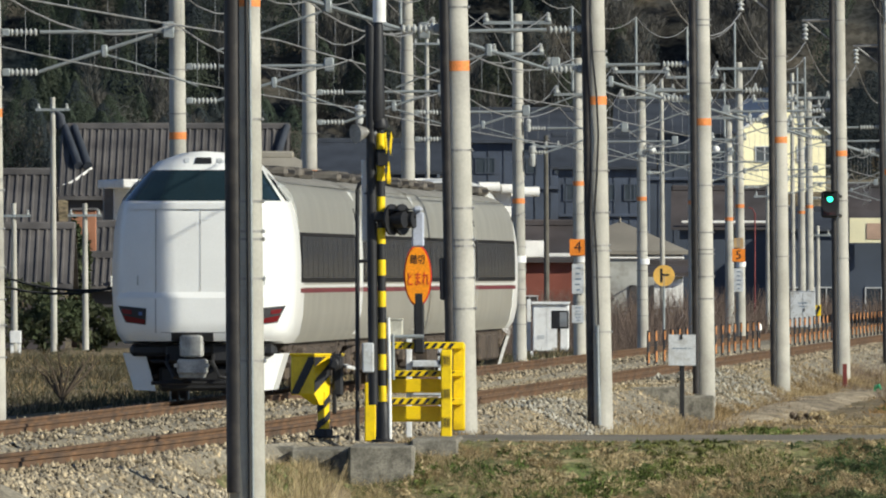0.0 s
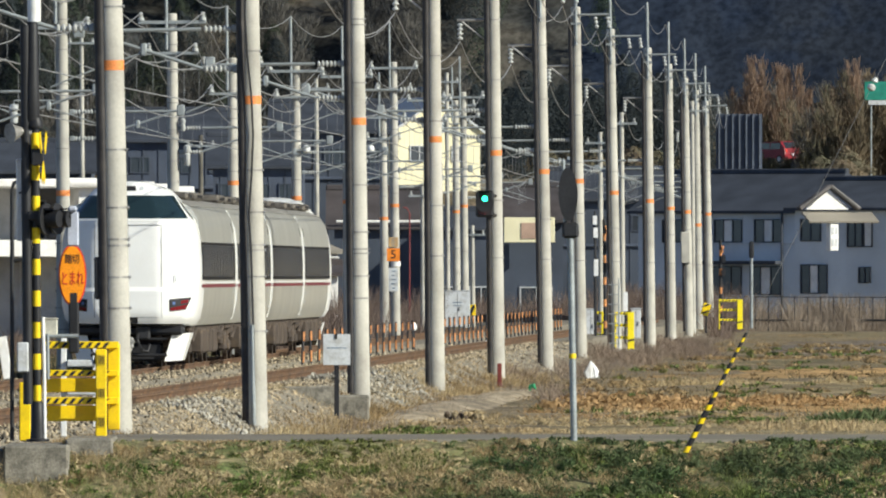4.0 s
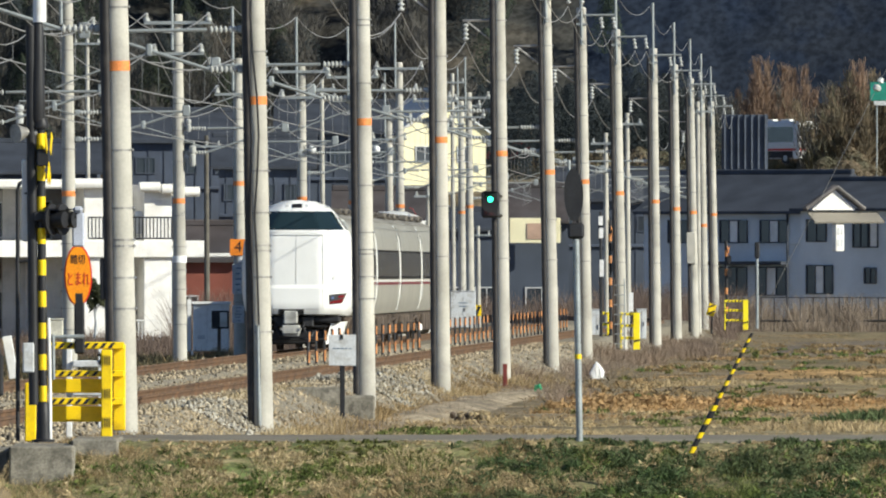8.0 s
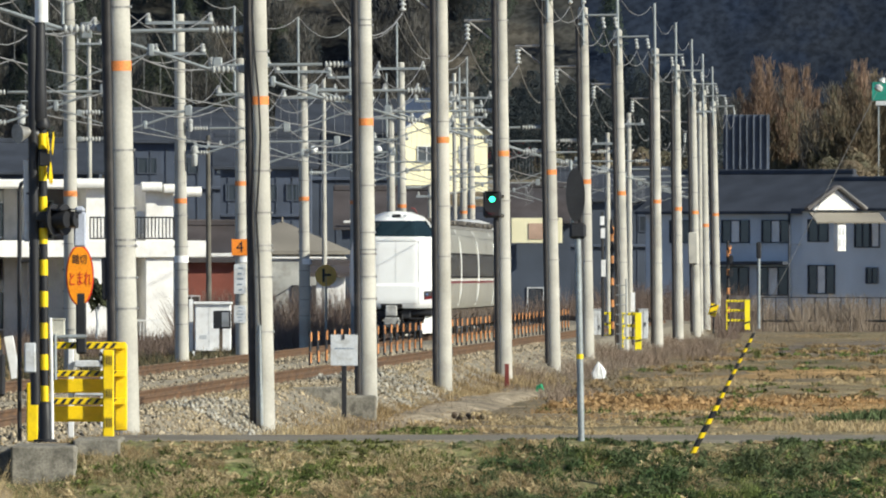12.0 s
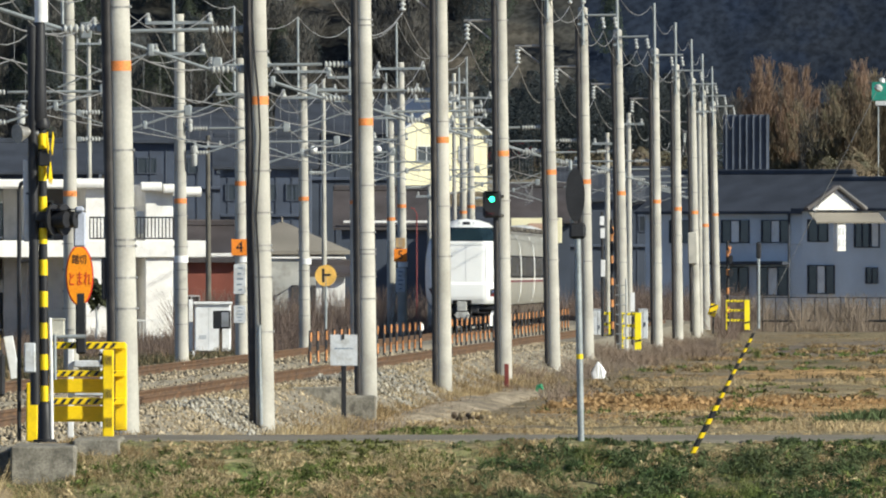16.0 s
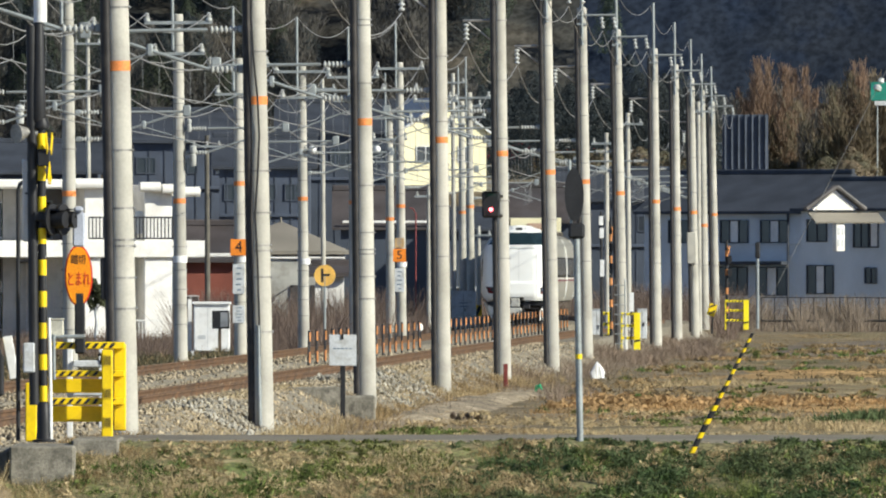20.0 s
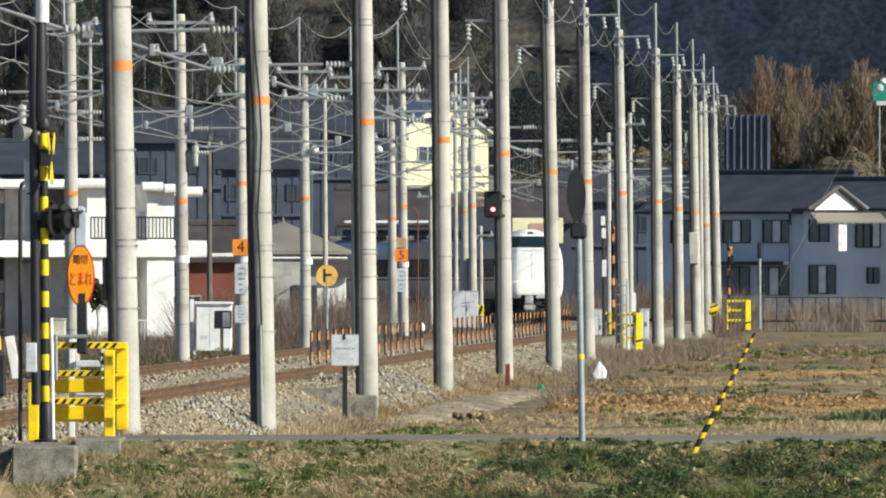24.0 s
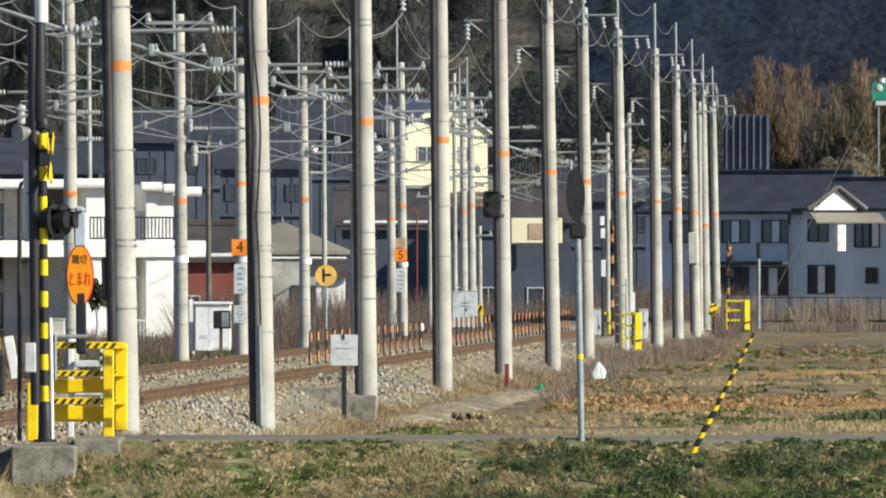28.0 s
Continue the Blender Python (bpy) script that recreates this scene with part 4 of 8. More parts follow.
part("sleeve", Shape().tube([(-0.03, 0, 3.84), (-0.03, 0, 3.9), (-0.03, 0, 4.3), (-0.02, 0, 5.02), (-0.02, 0, 5.06)], [0.07, 0.088, 0.084, 0.064, 0.055], 20), BLACK, alarm, "black cable sleeve", True)
part("top_tube", Shape().tube([(0, 0, 5.06), (0, 0, 5.42)], 0.08, 20), WHITE, alarm, "white upper tube", True)
part("top_band", Shape().tube([(0, 0, 5.42), (0, 0, 5.9)], 0.081, 20), RED, alarm, "red upper band", True)
for s in (-1, 1):
    m = Matrix.Rotation(radians(84), 4, "Z") @ Matrix.Rotation(radians(38 * s), 4, "Y")
    for z0, z1 in ((-0.36, -0.09), (0.09, 0.36)):
        b = Shape().box(0, -0.05 - 0.012 * s, (z0 + z1) / 2, 0.11, 0.012, z1 - z0, c=0.003)
        b.v = [tuple(m @ Vector(p) + Vector((0.045, 0, 3.42))) for p in b.v]
        part("crossbuck_board", b, YELLOW, alarm, "yellow crossbuck board")
part("crossbuck_centre", Shape().box(0.03, -0.09, 3.42, 0.14, 0.05, 0.19, c=0.01), BLACK, alarm, "black centre plate")
part("cable_pipe", Shape().tube([(-0.112, -0.01, 0.45), (-0.112, -0.01, 5.02)], 0.06, 14), BLACK, alarm, "black cable pipe", True)
part("white_guide", Shape().box(-0.2, 0.1, 2.885 - -0.028, 0.07, 0.03, 0.987, c=0.01), WHITE, alarm, "narrow white board")
part("guide_clip", Shape().tube([(-0.1, 0.05, 3.0), (-0.2, 0.09, 3.0)], 0.012, 6), DARK, alarm)
for dx, turn in ((0.1, 62), (0.22, 62)):
    m = Matrix.Translation((dx + 0.03, -0.14 + dx, 2.68)) @ Matrix.Rotation(radians(turn), 4, "Z")
    h = Shape().disc(0, 0, 0, 0.19, 0.03, 24)
    h.tube([(0, 0, 0), (0, -0.18, 0)], 0.1, 18)
    h.tube([(0, 0.0, 0), (0, 0.1, 0)], 0.09, 14)
    h.box(0, -0.06, 0.12, 0.22, 0.2, 0.02)
    h.v = [tuple(m @ Vector(p)) for p in h.v]
    part("lamp_head", h, DARK, alarm, "black hooded warning lamp", True)
part("fitting_bracket", Shape().tube([(0, 0, 2.72), (0.42, 0, 2.72)], 0.03, 8).box(0, 0, 2.72, 0.2, 0.2, 0.12, c=0.02), DARK, alarm)
horn = Shape().tube([(-0.05, 0, 3.72), (-0.16, -0.02, 3.74), (-0.22, -0.06, 3.73), (-0.3, -0.12, 3.72)], [0.05, 0.05, 0.08, 0.12], 18)
part("horn", horn, STRAP, alarm, "grey alarm horn", True)
part("equipment_plate", Shape().box(0.44, 0.05, 2.56, 0.15, 0.05, 0.42, c=0.02).box(0.44, 0.0, 2.8, 0.12, 0.1, 0.08, c=0.03), surface("blue_grey_paint", (0.47, 0.50, 0.58), 0.5), alarm, "blue-grey equipment housing")
part("junction_box", Shape().box(0.17, 0.04, 1.36, 0.16, 0.11, 0.23, c=0.015).box(0.17, 0.04, 1.48, 0.18, 0.13, 0.02, c=0.005), surface("cream_box", (0.50, 0.48, 0.40), 0.5, size=3), alarm, "cream junction box")
part("control_box", Shape().box(-0.17, -0.06, 1.02, 0.14, 0.14, 0.36, c=0.015), GREYBOX, alarm, "grey control box")
part("side_bracket", Shape().tube([(0, 0, 1.27), (0.5, 0, 1.27)], 0.025, 8).tube([(0.13, -0.02, 0.75), (0.13, -0.02, 1.3)], 0.02, 8), STEEL, alarm, "grey steel bracket", True)

oval = thing("stop_sign", pose(-4.375, 211.9, 1.077, 0, -0.5, 0), "oval amber stop sign with a red rim on a dark post", "sign")
part("post", Shape().box(0, 0.03, 0.33, 0.125, 0.1, 0.75, c=0.02), DARK, oval, "dark square post")
zc = 1.986 - 1.085
part("rim", Shape().disc(-0.01, 0, zc, 0.375, 0.012, 40, 0.45), RED, oval, "red rim")
part("plate", Shape().disc(-0.01, -0.012, zc, 0.352, 0.012, 40, 0.43), OVAL, oval, "amber plate")
words("lettering", "踏切", pose(-0.01, -0.022, zc + 0.19), 0.125, BLACK, oval, 0.72)
words("lettering", "とまれ", pose(-0.01, -0.022, zc - 0.05), 0.19, RED, oval, 0.5)

guard = thing("guard_fence", pose(-4.418, 212.0, 0.003), "yellow steel guard fence with black hazard stripes", "fence")


def hatch(parent, x0, x1, y, z, h, step=0.1):
    """Slanting black stripes on a yellow rail."""
    x = x0
    while x < x1 - step * 0.9:
        s = Shape().prism([(x, z - h / 2), (x + step * 0.45, z - h / 2), (x + step * 0.95, z + h / 2), (x + step * 0.5, z + h / 2)], y - 0.004, y)
        part("hazard_stripe", s, BLACK, parent)
        x += step


for z, h in ((1.13, 0.085), (0.79, 0.075), (0.455, 0.085)):
    part("rail", Shape().box(0.12, 0, z, 0.92, 0.07, h, c=0.008), YELLOW, guard, "yellow rail")
    hatch(guard, -0.32, 0.56, -0.036, z, h * 0.75)
for z, h in ((0.64, 0.17), (0.30, 0.19)):
    part("panel", Shape().box(0.02, 0.3, z, 0.75, 0.05, h, c=0.008), YELLOW, guard, "yellow panel")
for x, y, z0, z1, w in ((0.37, -0.08, 0, 1.08, 0.135), (0.52, 0.1, 0.1, 1.15, 0.15), (-0.55, -0.1, -0.03, 0.68, 0.135)):
    part("post", Shape().box(x, y, (z0 + z1) / 2, w, 0.1, z1 - z0, c=0.012), YELLOW, guard, "yellow channel post")
GRIP = surface("dull_yellow", (0.62, 0.42, 0.02), 0.6)
for z in (0.95, 0.55, 0.2):
    plate = part("grip_plate", Shape().box(0.375, -0.135, z, 0.095, 0.006, 0.13), GRIP, guard, "slotted plate")
    for k in range(4):
        part("slot", Shape().box(0.345 + 0.02 * k, -0.14, z, 0.008, 0.004, 0.1), BLACK, plate)

for x0, x1, ya, zt, zb, lab in ((-6.62, -5.80, 209.4, -0.06, -0.30, "low concrete kerb beside the crossing"), (-5.817, -5.126, 208.2, -0.08, -0.415, "low weathered concrete footing at the crossing"),
                                (-5.114, -4.344, 207.6, -0.035, -0.43, "square weathered concrete footing under the alarm post"),
                                (-4.403, -3.841, 208.8, 0.035, -0.303, "weathered concrete footing under the guard fence")):
    zb -= 0.35
    f = Shape().box(0, 0, (zt - zb) / 2, x1 - x0, 3.6 if zt > -0.1 else 2.4, zt - zb, c=0.025)
    ob = thing("concrete_footing", pose((x0 + x1) / 2, ya + 1.3, zb), lab, "concrete block", "crossing footings")
    part("block", f, BLOCK, ob)

duct = thing("cable_duct", pose(-4.36, 214.2, 0.0), "pale grey cable ducts on two short white posts", "cable duct")
for z in (0.90, 0.55):
    part("duct", Shape().box(0.03, 0, z, 0.36, 0.1, 0.085, c=0.012), GREYBOX, duct, "pale grey duct")
for x, w in ((-0.19, 0.07), (0.19, 0.05)):
    part("post", Shape().box(x, 0.05, 0.62, w, 0.05, 1.24 if x < 0 else 1.0, c=0.008), WHITE, duct, "white post")
part("bracket", Shape().tube([(0.2, -0.04, 0.9), (0.22, -0.06, 1.0), (0.16, -0.06, 1.03)], 0.03, 8), DARK, duct)

frame_pipe = thing("pipe_frame", pose(-5.136, 212.4, -0.031), "thin black bent pipe rail at the crossing", "railing")
hgt = 3.128 - -0.031
part("pipe", Shape().tube([(0, 0, 0), (0, 0, hgt - 0.12), (0.02, 0, hgt - 0.04), (0.08, 0, hgt), (0.24, 0, hgt), (0.32, 0, hgt - 0.01)], 0.026, 10), BLACK, frame_pipe, smooth=True)
part("pipe_arm", Shape().tube([(0, 0, hgt - 0.98), (0.3, 0, hgt - 0.95)], 0.022, 8), BLACK, frame_pipe, smooth=True)

gate = thing("barrier_machine", pose(-5.593, 213.0, 0.007), "yellow and black crossing barrier machine with its arm raised", "crossing gate")
def turned(shape, x, y, degrees):
    """The shape turned about the upright through x and y."""
    m = Matrix.Translation((x, y, 0)) @ Matrix.Rotation(radians(degrees), 4, "Z")
    shape.v = [tuple(m @ Vector(p)) for p in shape.v]
    return shape


def on_side(outline_yz, x):
    """A thin slip on a face that looks along x."""
    n = len(outline_yz)
    return Shape().add([(x, y, z) for y, z in outline_yz] + [(x + 0.004, y, z) for y, z in outline_yz],
                       [tuple(range(n)), tuple(range(2 * n - 1, n - 1, -1))] + [(i, (i + 1) % n, n + (i + 1) % n, n + i) for i in range(n)])


GATE_TURN = -40
part("foot_plate", turned(Shape().box(0, 0, 0.05, 0.2, 0.16, 0.12, c=0.02).box(0, 0, 0.015, 0.3, 0.26, 0.03, c=0.005), 0.03, 0.06, GATE_TURN), DARK, gate, "black foot plate")
part("pedestal", turned(Shape().box(0, 0, 0.32, 0.115, 0.10, 0.48, c=0.008), 0.03, 0.06, GATE_TURN), YELLOW, gate, "yellow pedestal")
part("cabinet", turned(Shape().box(0, 0, 0.76, 0.39, 0.30, 0.48, c=0.012).box(0, 0, 1.01, 0.41, 0.32, 0.03, c=0.008), -0.13, 0.1, GATE_TURN), YELLOW, gate, "yellow cabinet")
part("neck", turned(Shape().add([(-0.06, -0.15, 0.53), (0.195, -0.15, 0.53), (0.195, 0.15, 0.53), (-0.06, 0.15, 0.53), (0.09, -0.05, 0.40), (0.19, -0.05, 0.40), (0.19, 0.06, 0.40), (0.09, 0.06, 0.40)],
                                [(0, 1, 2, 3), (4, 5, 6, 7), (0, 1, 5, 4), (1, 2, 6, 5), (2, 3, 7, 6), (3, 0, 4, 7)]), -0.13, 0.1, GATE_TURN), YELLOW, gate, "yellow tapered neck")
part("side_cover", Shape().box(0.2, 0.16, 0.76, 0.13, 0.24, 0.52, c=0.03).box(0.16, 0.1, 0.44, 0.05, 0.12, 0.3, c=0.01), DARK, gate, "black side cover")
part("hazard_stripe", turned(Shape().prism([(-0.19, 0.53), (-0.06, 0.53), (0.19, 0.90), (0.19, 0.985), (0.1, 0.985)], -0.155, -0.151), -0.13, 0.1, GATE_TURN), BLACK, gate)
part("hazard_stripe", turned(on_side([(-0.15, 0.545), (-0.15, 0.70), (0.15, 0.93), (0.15, 0.77)], 0.196), -0.13, 0.1, GATE_TURN), BLACK, gate)
part("hazard_stripe", turned(on_side([(-0.15, 0.86), (-0.15, 0.985), (0.06, 0.985)], 0.196), -0.13, 0.1, GATE_TURN), BLACK, gate)
for z in (0.16, 0.36):
    part("hazard_stripe", turned(on_side([(-0.05, z), (-0.05, z + 0.09), (0.05, z + 0.17), (0.05, z + 0.08)], 0.0585), 0.03, 0.06, GATE_TURN), BLACK, gate)
    part("hazard_stripe", turned(Shape().prism([(-0.057, z - 0.06), (-0.057, z + 0.03), (0.057, z + 0.09), (0.057, z)], -0.055, -0.051), 0.03, 0.06, GATE_TURN), BLACK, gate)
gate_arm = part("barrier_arm", Shape().tube([(0, 0, -0.35), (0, 0, 0.12)], 0.06, 10).box(0, 0.05, -0.3, 0.12, 0.14, 0.3, c=0.03), DARK, gate, "barrier arm with a black counterweight", True)
part("counterweight_board", Shape().box(0.17, 0.06, 0.02, 0.117, 0.04, 0.525, c=0.008, m=Matrix.Rotation(radians(-8), 3, "Y")), WHITE, gate_arm, "white counterweight board")
for i in range(16):
    b = Shape().tube([(0, 0, 0.19 * i + 0.1), (0, 0, 0.19 * i + 0.29)], 0.022 if i > 3 else 0.030, 10)
    m = RED if i == 8 else WHITE if i == 7 else (YELLOW, BLACK)[i % 2]
    part("arm_band", b, m, gate_arm, smooth=True)

post = thing("warning_light_post", pose(1.652, 209.0, -0.056, 0, -1.0, 0), "slim grey post with a black warning light head seen from behind", "signal post")
part("tube", Shape().tube([(0, 0, -0.2), (0, 0, 2.5)], 0.04, 14), STEEL, post, "grey steel tube", True)
part("yellow_tape", Shape().tube([(0, 0, 1.04), (0, 0, 1.1)], 0.042, 14), YELLOW, post, "yellow tape", True)
part("lamp_housing", Shape().disc(-0.02, 0, 3.0, 0.32, 0.14, 26, 0.36), DARK, post, "black oblong lamp housing", True)
part("junction_box", Shape().box(0, 0, 2.57, 0.2, 0.14, 0.19, c=0.03), DARK, post, "black junction box")
part("top_rod", Shape().tube([(-0.06, 0, 2.6), (-0.07, 0, 3.42)], 0.02, 8), STEEL, post, smooth=True)

# guy wire with its striped guard
ga, gb = Vector((2.937, 206.0, -0.107)), Vector((3.655, 206.0, 1.302))
guy = thing("guy_wire", pose(*ga), "guy wire with a black and yellow striped guard tube", "guy wire")
way = gb - ga
part("cable", Shape().tube([(0, 0, 0) , way * 3.3], 0.0035, 6), STRAP, guy, "thin grey steel cable", True)
turn = Vector((0, 0, 1)).rotation_difference(way).to_matrix().to_4x4()
n = 20
ends = [0.0]
for i in range(n):  # shorter bands towards the top, the black ones longer than the yellow
    ends.append(ends[-1] + (1.15 if i % 2 else 0.85) * (1.25 - 0.5 * i / n))
ends = [e * way.length / ends[-1] for e in ends]
for i in range(n):
    r = 0.034 if i < 7 else 0.025 - 0.0006 * (i - 7)
    s = Shape().tube([(0, 0, ends[i]), (0, 0, ends[i + 1])], r, 10)
    s.v = [(px, py, pz + 0.5 * px) for px, py, pz in s.v]
    s.v = [tuple(turn @ Vector(p)) for p in s.v]
    part("guard_band", s, YELLOW if i % 2 == 0 else BLACK, guy, smooth=True)
ins = Shape()
ins.tube([way * 3.02, way * 3.035, way * 3.06, way * 3.075], [0.02, 0.05, 0.05, 0.02], 14)
ins.tube([way * 3.09, way * 3.1, way * 3.13], [0.02, 0.045, 0.02], 14)
part("insulator", ins, PORCELAIN, guy, "white strain insulator", True)

board = thing("notice_board", pose(-1.694, 300.0, -0.448), "white notice board with small writing on a dark post", "sign")
part("post", Shape().box(0, 0.03, 0.45, 0.085, 0.06, 0.95, c=0.008), DARK, board, "dark steel post")
part("panel", Shape().box(0, -0.01, 0.694 - -0.448, 0.465, 0.02, 0.532, c=0.004), GREYBOX, board, "white panel")
zb = 0.723 - -0.448
for i, w in enumerate((0.06, 0.05, 0.07, 0.04, 0.05)):
    part("writing_bar", Shape().box(-0.14 + 0.068 * i, -0.022, zb, w, 0.003, 0.022), PLATE_INK, board)
part("hook", Shape().box(-0.01, -0.025, zb + 0.2, 0.04, 0.02, 0.09), DARK, board)

# ---- signs on the poles ----
def number_sign(x, y, z, text, plates):
    s = thing("number_sign", pose(x, y, z), "square orange number plate on a catenary pole", "sign", "number plates")
    w = 0.466
    part("plate", Shape().box(0, 0, 0, w, 0.015, w, c=0.004), SIGN_ORANGE, s, "orange plate")
    words("numeral", text, pose(0, -0.012, 0), w * 0.95, BLACK, s)
    for dz, h, c in plates:
        part("lower_plate", Shape().box(0, 0.01, dz, w * 0.72, 0.012, h, c=0.004), c, s, "pale plate below the number")
        for k in range(5):
            part("writing_bar", Shape().box(0.012 * (-1) ** k, -0.001, dz + h * (0.36 - 0.18 * k), w * (0.34, 0.26, 0.38, 0.3, 0.24)[k], 0.004, h * 0.055), PLATE_INK, s)


number_sign(-5.772, 497.8, 2.754, "4", [(-0.9, 0.85, GREYBOX), (-1.9, 0.5, GREYBOX)])
number_sign(-1.529, 632.8, 2.673, "5", [(-0.9, 0.85, GREYBOX), (0.45, 0.35, surface("tan_plate", (0.5, 0.33, 0.16), 0.7))])
for x, y, z in ((-6.751, 452, 2.379), (-5.687, 498, 2.418), (-4.256, 543, 2.385), (-1.45, 633, 2.347)):
    s = Shape().tube([(0, 0, -0.09), (0, 0, 0.09)], 0.185, 20)
    ob = s.object("reflector_band", WHITE, True)
    ob.location = (x, y, z)
    tagged(ob, "white reflective band round a concrete pole", "reflector", "reflector bands")

disc_sign = thing("round_sign", pose(-3.739, 560, -0.5), "round yellow railway sign with a black mark on a post", "sign")
zr = 1.946 + 0.5
part("plate", Shape().disc(0, 0, zr, 0.343, 0.015, 30), surface("amber_plate", (0.85, 0.5, 0.12), 0.5), disc_sign, "yellow round plate")
part("mark", Shape().box(-0.08, -0.012, zr, 0.08, 0.006, 0.44).box(0.06, -0.012, zr + 0.02, 0.2, 0.006, 0.07), BLACK, disc_sign, "black mark")
part("post", Shape().tube([(0, 0.03, 0), (0, 0.03, zr)], 0.04, 10), STEEL, disc_sign, "grey post")

# ---- colour light signal beside the near track ----
signal = thing("railway_signal", pose(1.134, 404.0, 3.603), "black colour light signal with a green and a red lamp", "signal")
part("housing", Shape().box(0, 0.08, 0, 0.42, 0.25, 0.62, c=0.05), DARK, signal, "black signal housing")
part("hood", Shape().box(0, -0.16, 0.3, 0.3, 0.3, 0.02, c=0.005).box(-0.16, -0.16, 0.18, 0.02, 0.3, 0.26, c=0.005), DARK, signal, "black hood")
part("green_lens", Shape().disc(0, -0.075, 0.1175, 0.065, 0.05, 20), GREEN_LAMP, signal, "lit green lens")
part("red_lens", Shape().disc(0, -0.075, -0.1175, 0.042, 0.05, 20), RED_LAMP, signal, "lit red lens")
part("bracket", Shape().tube([(0.1, 0.1, -0.25), (0.26, 3.4, -0.25)], 0.04, 8).tube([(0.1, 0.1, 0.2), (0.26, 3.4, 0.2)], 0.04, 8), DARK, signal)
# Holed disc added to hide and bare the lamps; real signal has none.
n = 28
ring = [(math.cos(2 * math.pi * i / n), math.sin(2 * math.pi * i / n)) for i in range(n)]
sh = Shape().add([(a * 0.2, 0, b * 0.2) for a, b in ring] + [(a * 0.07, 0, 0.1175 + b * 0.064) for a, b in ring]
                 + [(a * 0.2, -0.008, b * 0.2) for a, b in ring] + [(a * 0.07, -0.008, 0.1175 + b * 0.064) for a, b in ring],
                 [(i, (i + 1) % n, n + (i + 1) % n, n + i) for i in range(n)] + [(2 * n + i, 2 * n + (i + 1) % n, 3 * n + (i + 1) % n, 3 * n + i) for i in range(n)]
                 + [(i, (i + 1) % n, 2 * n + (i + 1) % n, 2 * n + i) for i in range(n)])
signal_cover = part("added_lamp_cover", sh, DARK, signal, "added black disc that turns to hide the lamps")

# ---- equipment cabinets and the striped marker posts between the tracks ----
def cabinet(x0, x1, y, z0, z1, label, bars=0):
    c = thing("relay_cabinet", pose((x0 + x1) / 2, y, z0), label, "cabinet", "trackside cabinets")
    w, h = x1 - x0, z1 - z0
    part("body", Shape().box(0, 0, h / 2, w, 0.5, h, c=0.02), GREYBOX, c)
    part("roof", Shape().box(0, 0, h + 0.015, w + 0.06, 0.56, 0.03, c=0.01), GREYBOX, c)
    part("door_seam", Shape().box(0.0, -0.252, h / 2, 0.012, 0.005, h * 0.9), DARK, c)
    part("handle", Shape().box(0.06, -0.26, h * 0.5, 0.03, 0.03, 0.14), DARK, c)
    for i in range(bars):
        part("writing_bar", Shape().box(0, -0.256, h * (0.68 - 0.09 * i), w * (0.36 - 0.06 * i), 0.006, 0.045), PLATE_INK, c)
    return c


relay = thing("relay_cabinet", pose(-6.958, 530, -0.342), "large white trackside relay cabinet with a flat top", "cabinet", "trackside cabinets")
rw, rh = 1.094, 1.436
part("body", Shape().box(0, 0, rh / 2, rw, 0.8, rh, c=0.03), WHITE, relay, "white steel body")
part("roof", Shape().box(0, -0.04, rh + 0.02, rw + 0.08, 0.92, 0.09, c=0.02), WHITE, relay, "white overhanging top")
part("vent", Shape().box(-0.3, -0.402, rh * 0.3, 0.22, 0.01, 0.12), GREYBOX, relay, "grey vent")
part("door_seam", Shape().box(-0.12, -0.402, rh * 0.48, 0.012, 0.005, rh * 0.85), GREYBOX, relay)
meter = thing("junction_box", pose(-6.643, 524, -0.417), "dark junction box on a brown post before the cabinet", "junction box")
part("post", Shape().box(0, 0.03, 0.609, 0.101, 0.1, 1.285, c=0.01), BARK, meter, "brown post")
part("box", Shape().box(0.034, -0.06, 1.048, 0.524, 0.16, 0.541, c=0.02), DARK, meter, "dark box")
part("door", Shape().box(0.135, -0.145, 1.048, 0.22, 0.012, 0.439, c=0.004), BAND, meter, "grey-brown door")
pale = thing("marker_board", pose(-7.64, 531, -0.347), "narrow white board standing beside a pole", "board")
part("board", Shape().box(0, 0, 0.788, 0.12, 0.03, 1.576, c=0.006), WHITE, pale)
piece = thing("white_offcut", pose(-7.065, 500, -0.5, 0, -12, 0), "short white board leaning by the track", "board")
part("board", Shape().box(0, 0, 0.145, 0.097, 0.03, 0.323, c=0.004), WHITE, piece)
cabinet(0.369, 1.407, 715, -0.191, 1.285, "pale grey trackside cabinet with small faded writing", 2)

master = thing("marker_post", pose(0, 0, 0), "slim black marker post with two orange bands", "marker post", "marker posts between the tracks")
part("stake", Shape().box(0, 0, 0.3, 0.055, 0.05, 1.15, c=0.006), DARK, master, "black stake")
for z0, z1 in ((0.12, 0.38), (0.62, 0.84)):
    part("orange_band", Shape().box(0.014, 0, (z0 + z1) / 2, 0.045, 0.056, z1 - z0, c=0.004), STAKE_ORANGE, master, "orange band")
first = True
for s0, s1 in ((132, 220), (248, 411)):
    s = s0
    while s <= s1:
        x, y, a = far_track(s)
        gap = 2.15
        m = pose(x + gap, y, -0.2, 0, random.uniform(-1.5, 1.5), random.uniform(0, 40))
        if first:
            master.matrix_basis, first = m, False
        else:
            copy_thing(master, m)
        s += random.uniform(5.0, 5.6)


# ---- the two crossings further up the line ----
FRESH_YELLOW = surface("fresh_yellow", (0.92, 0.74, 0.03), 0.4, size=3, vary=0.06, bump=0)


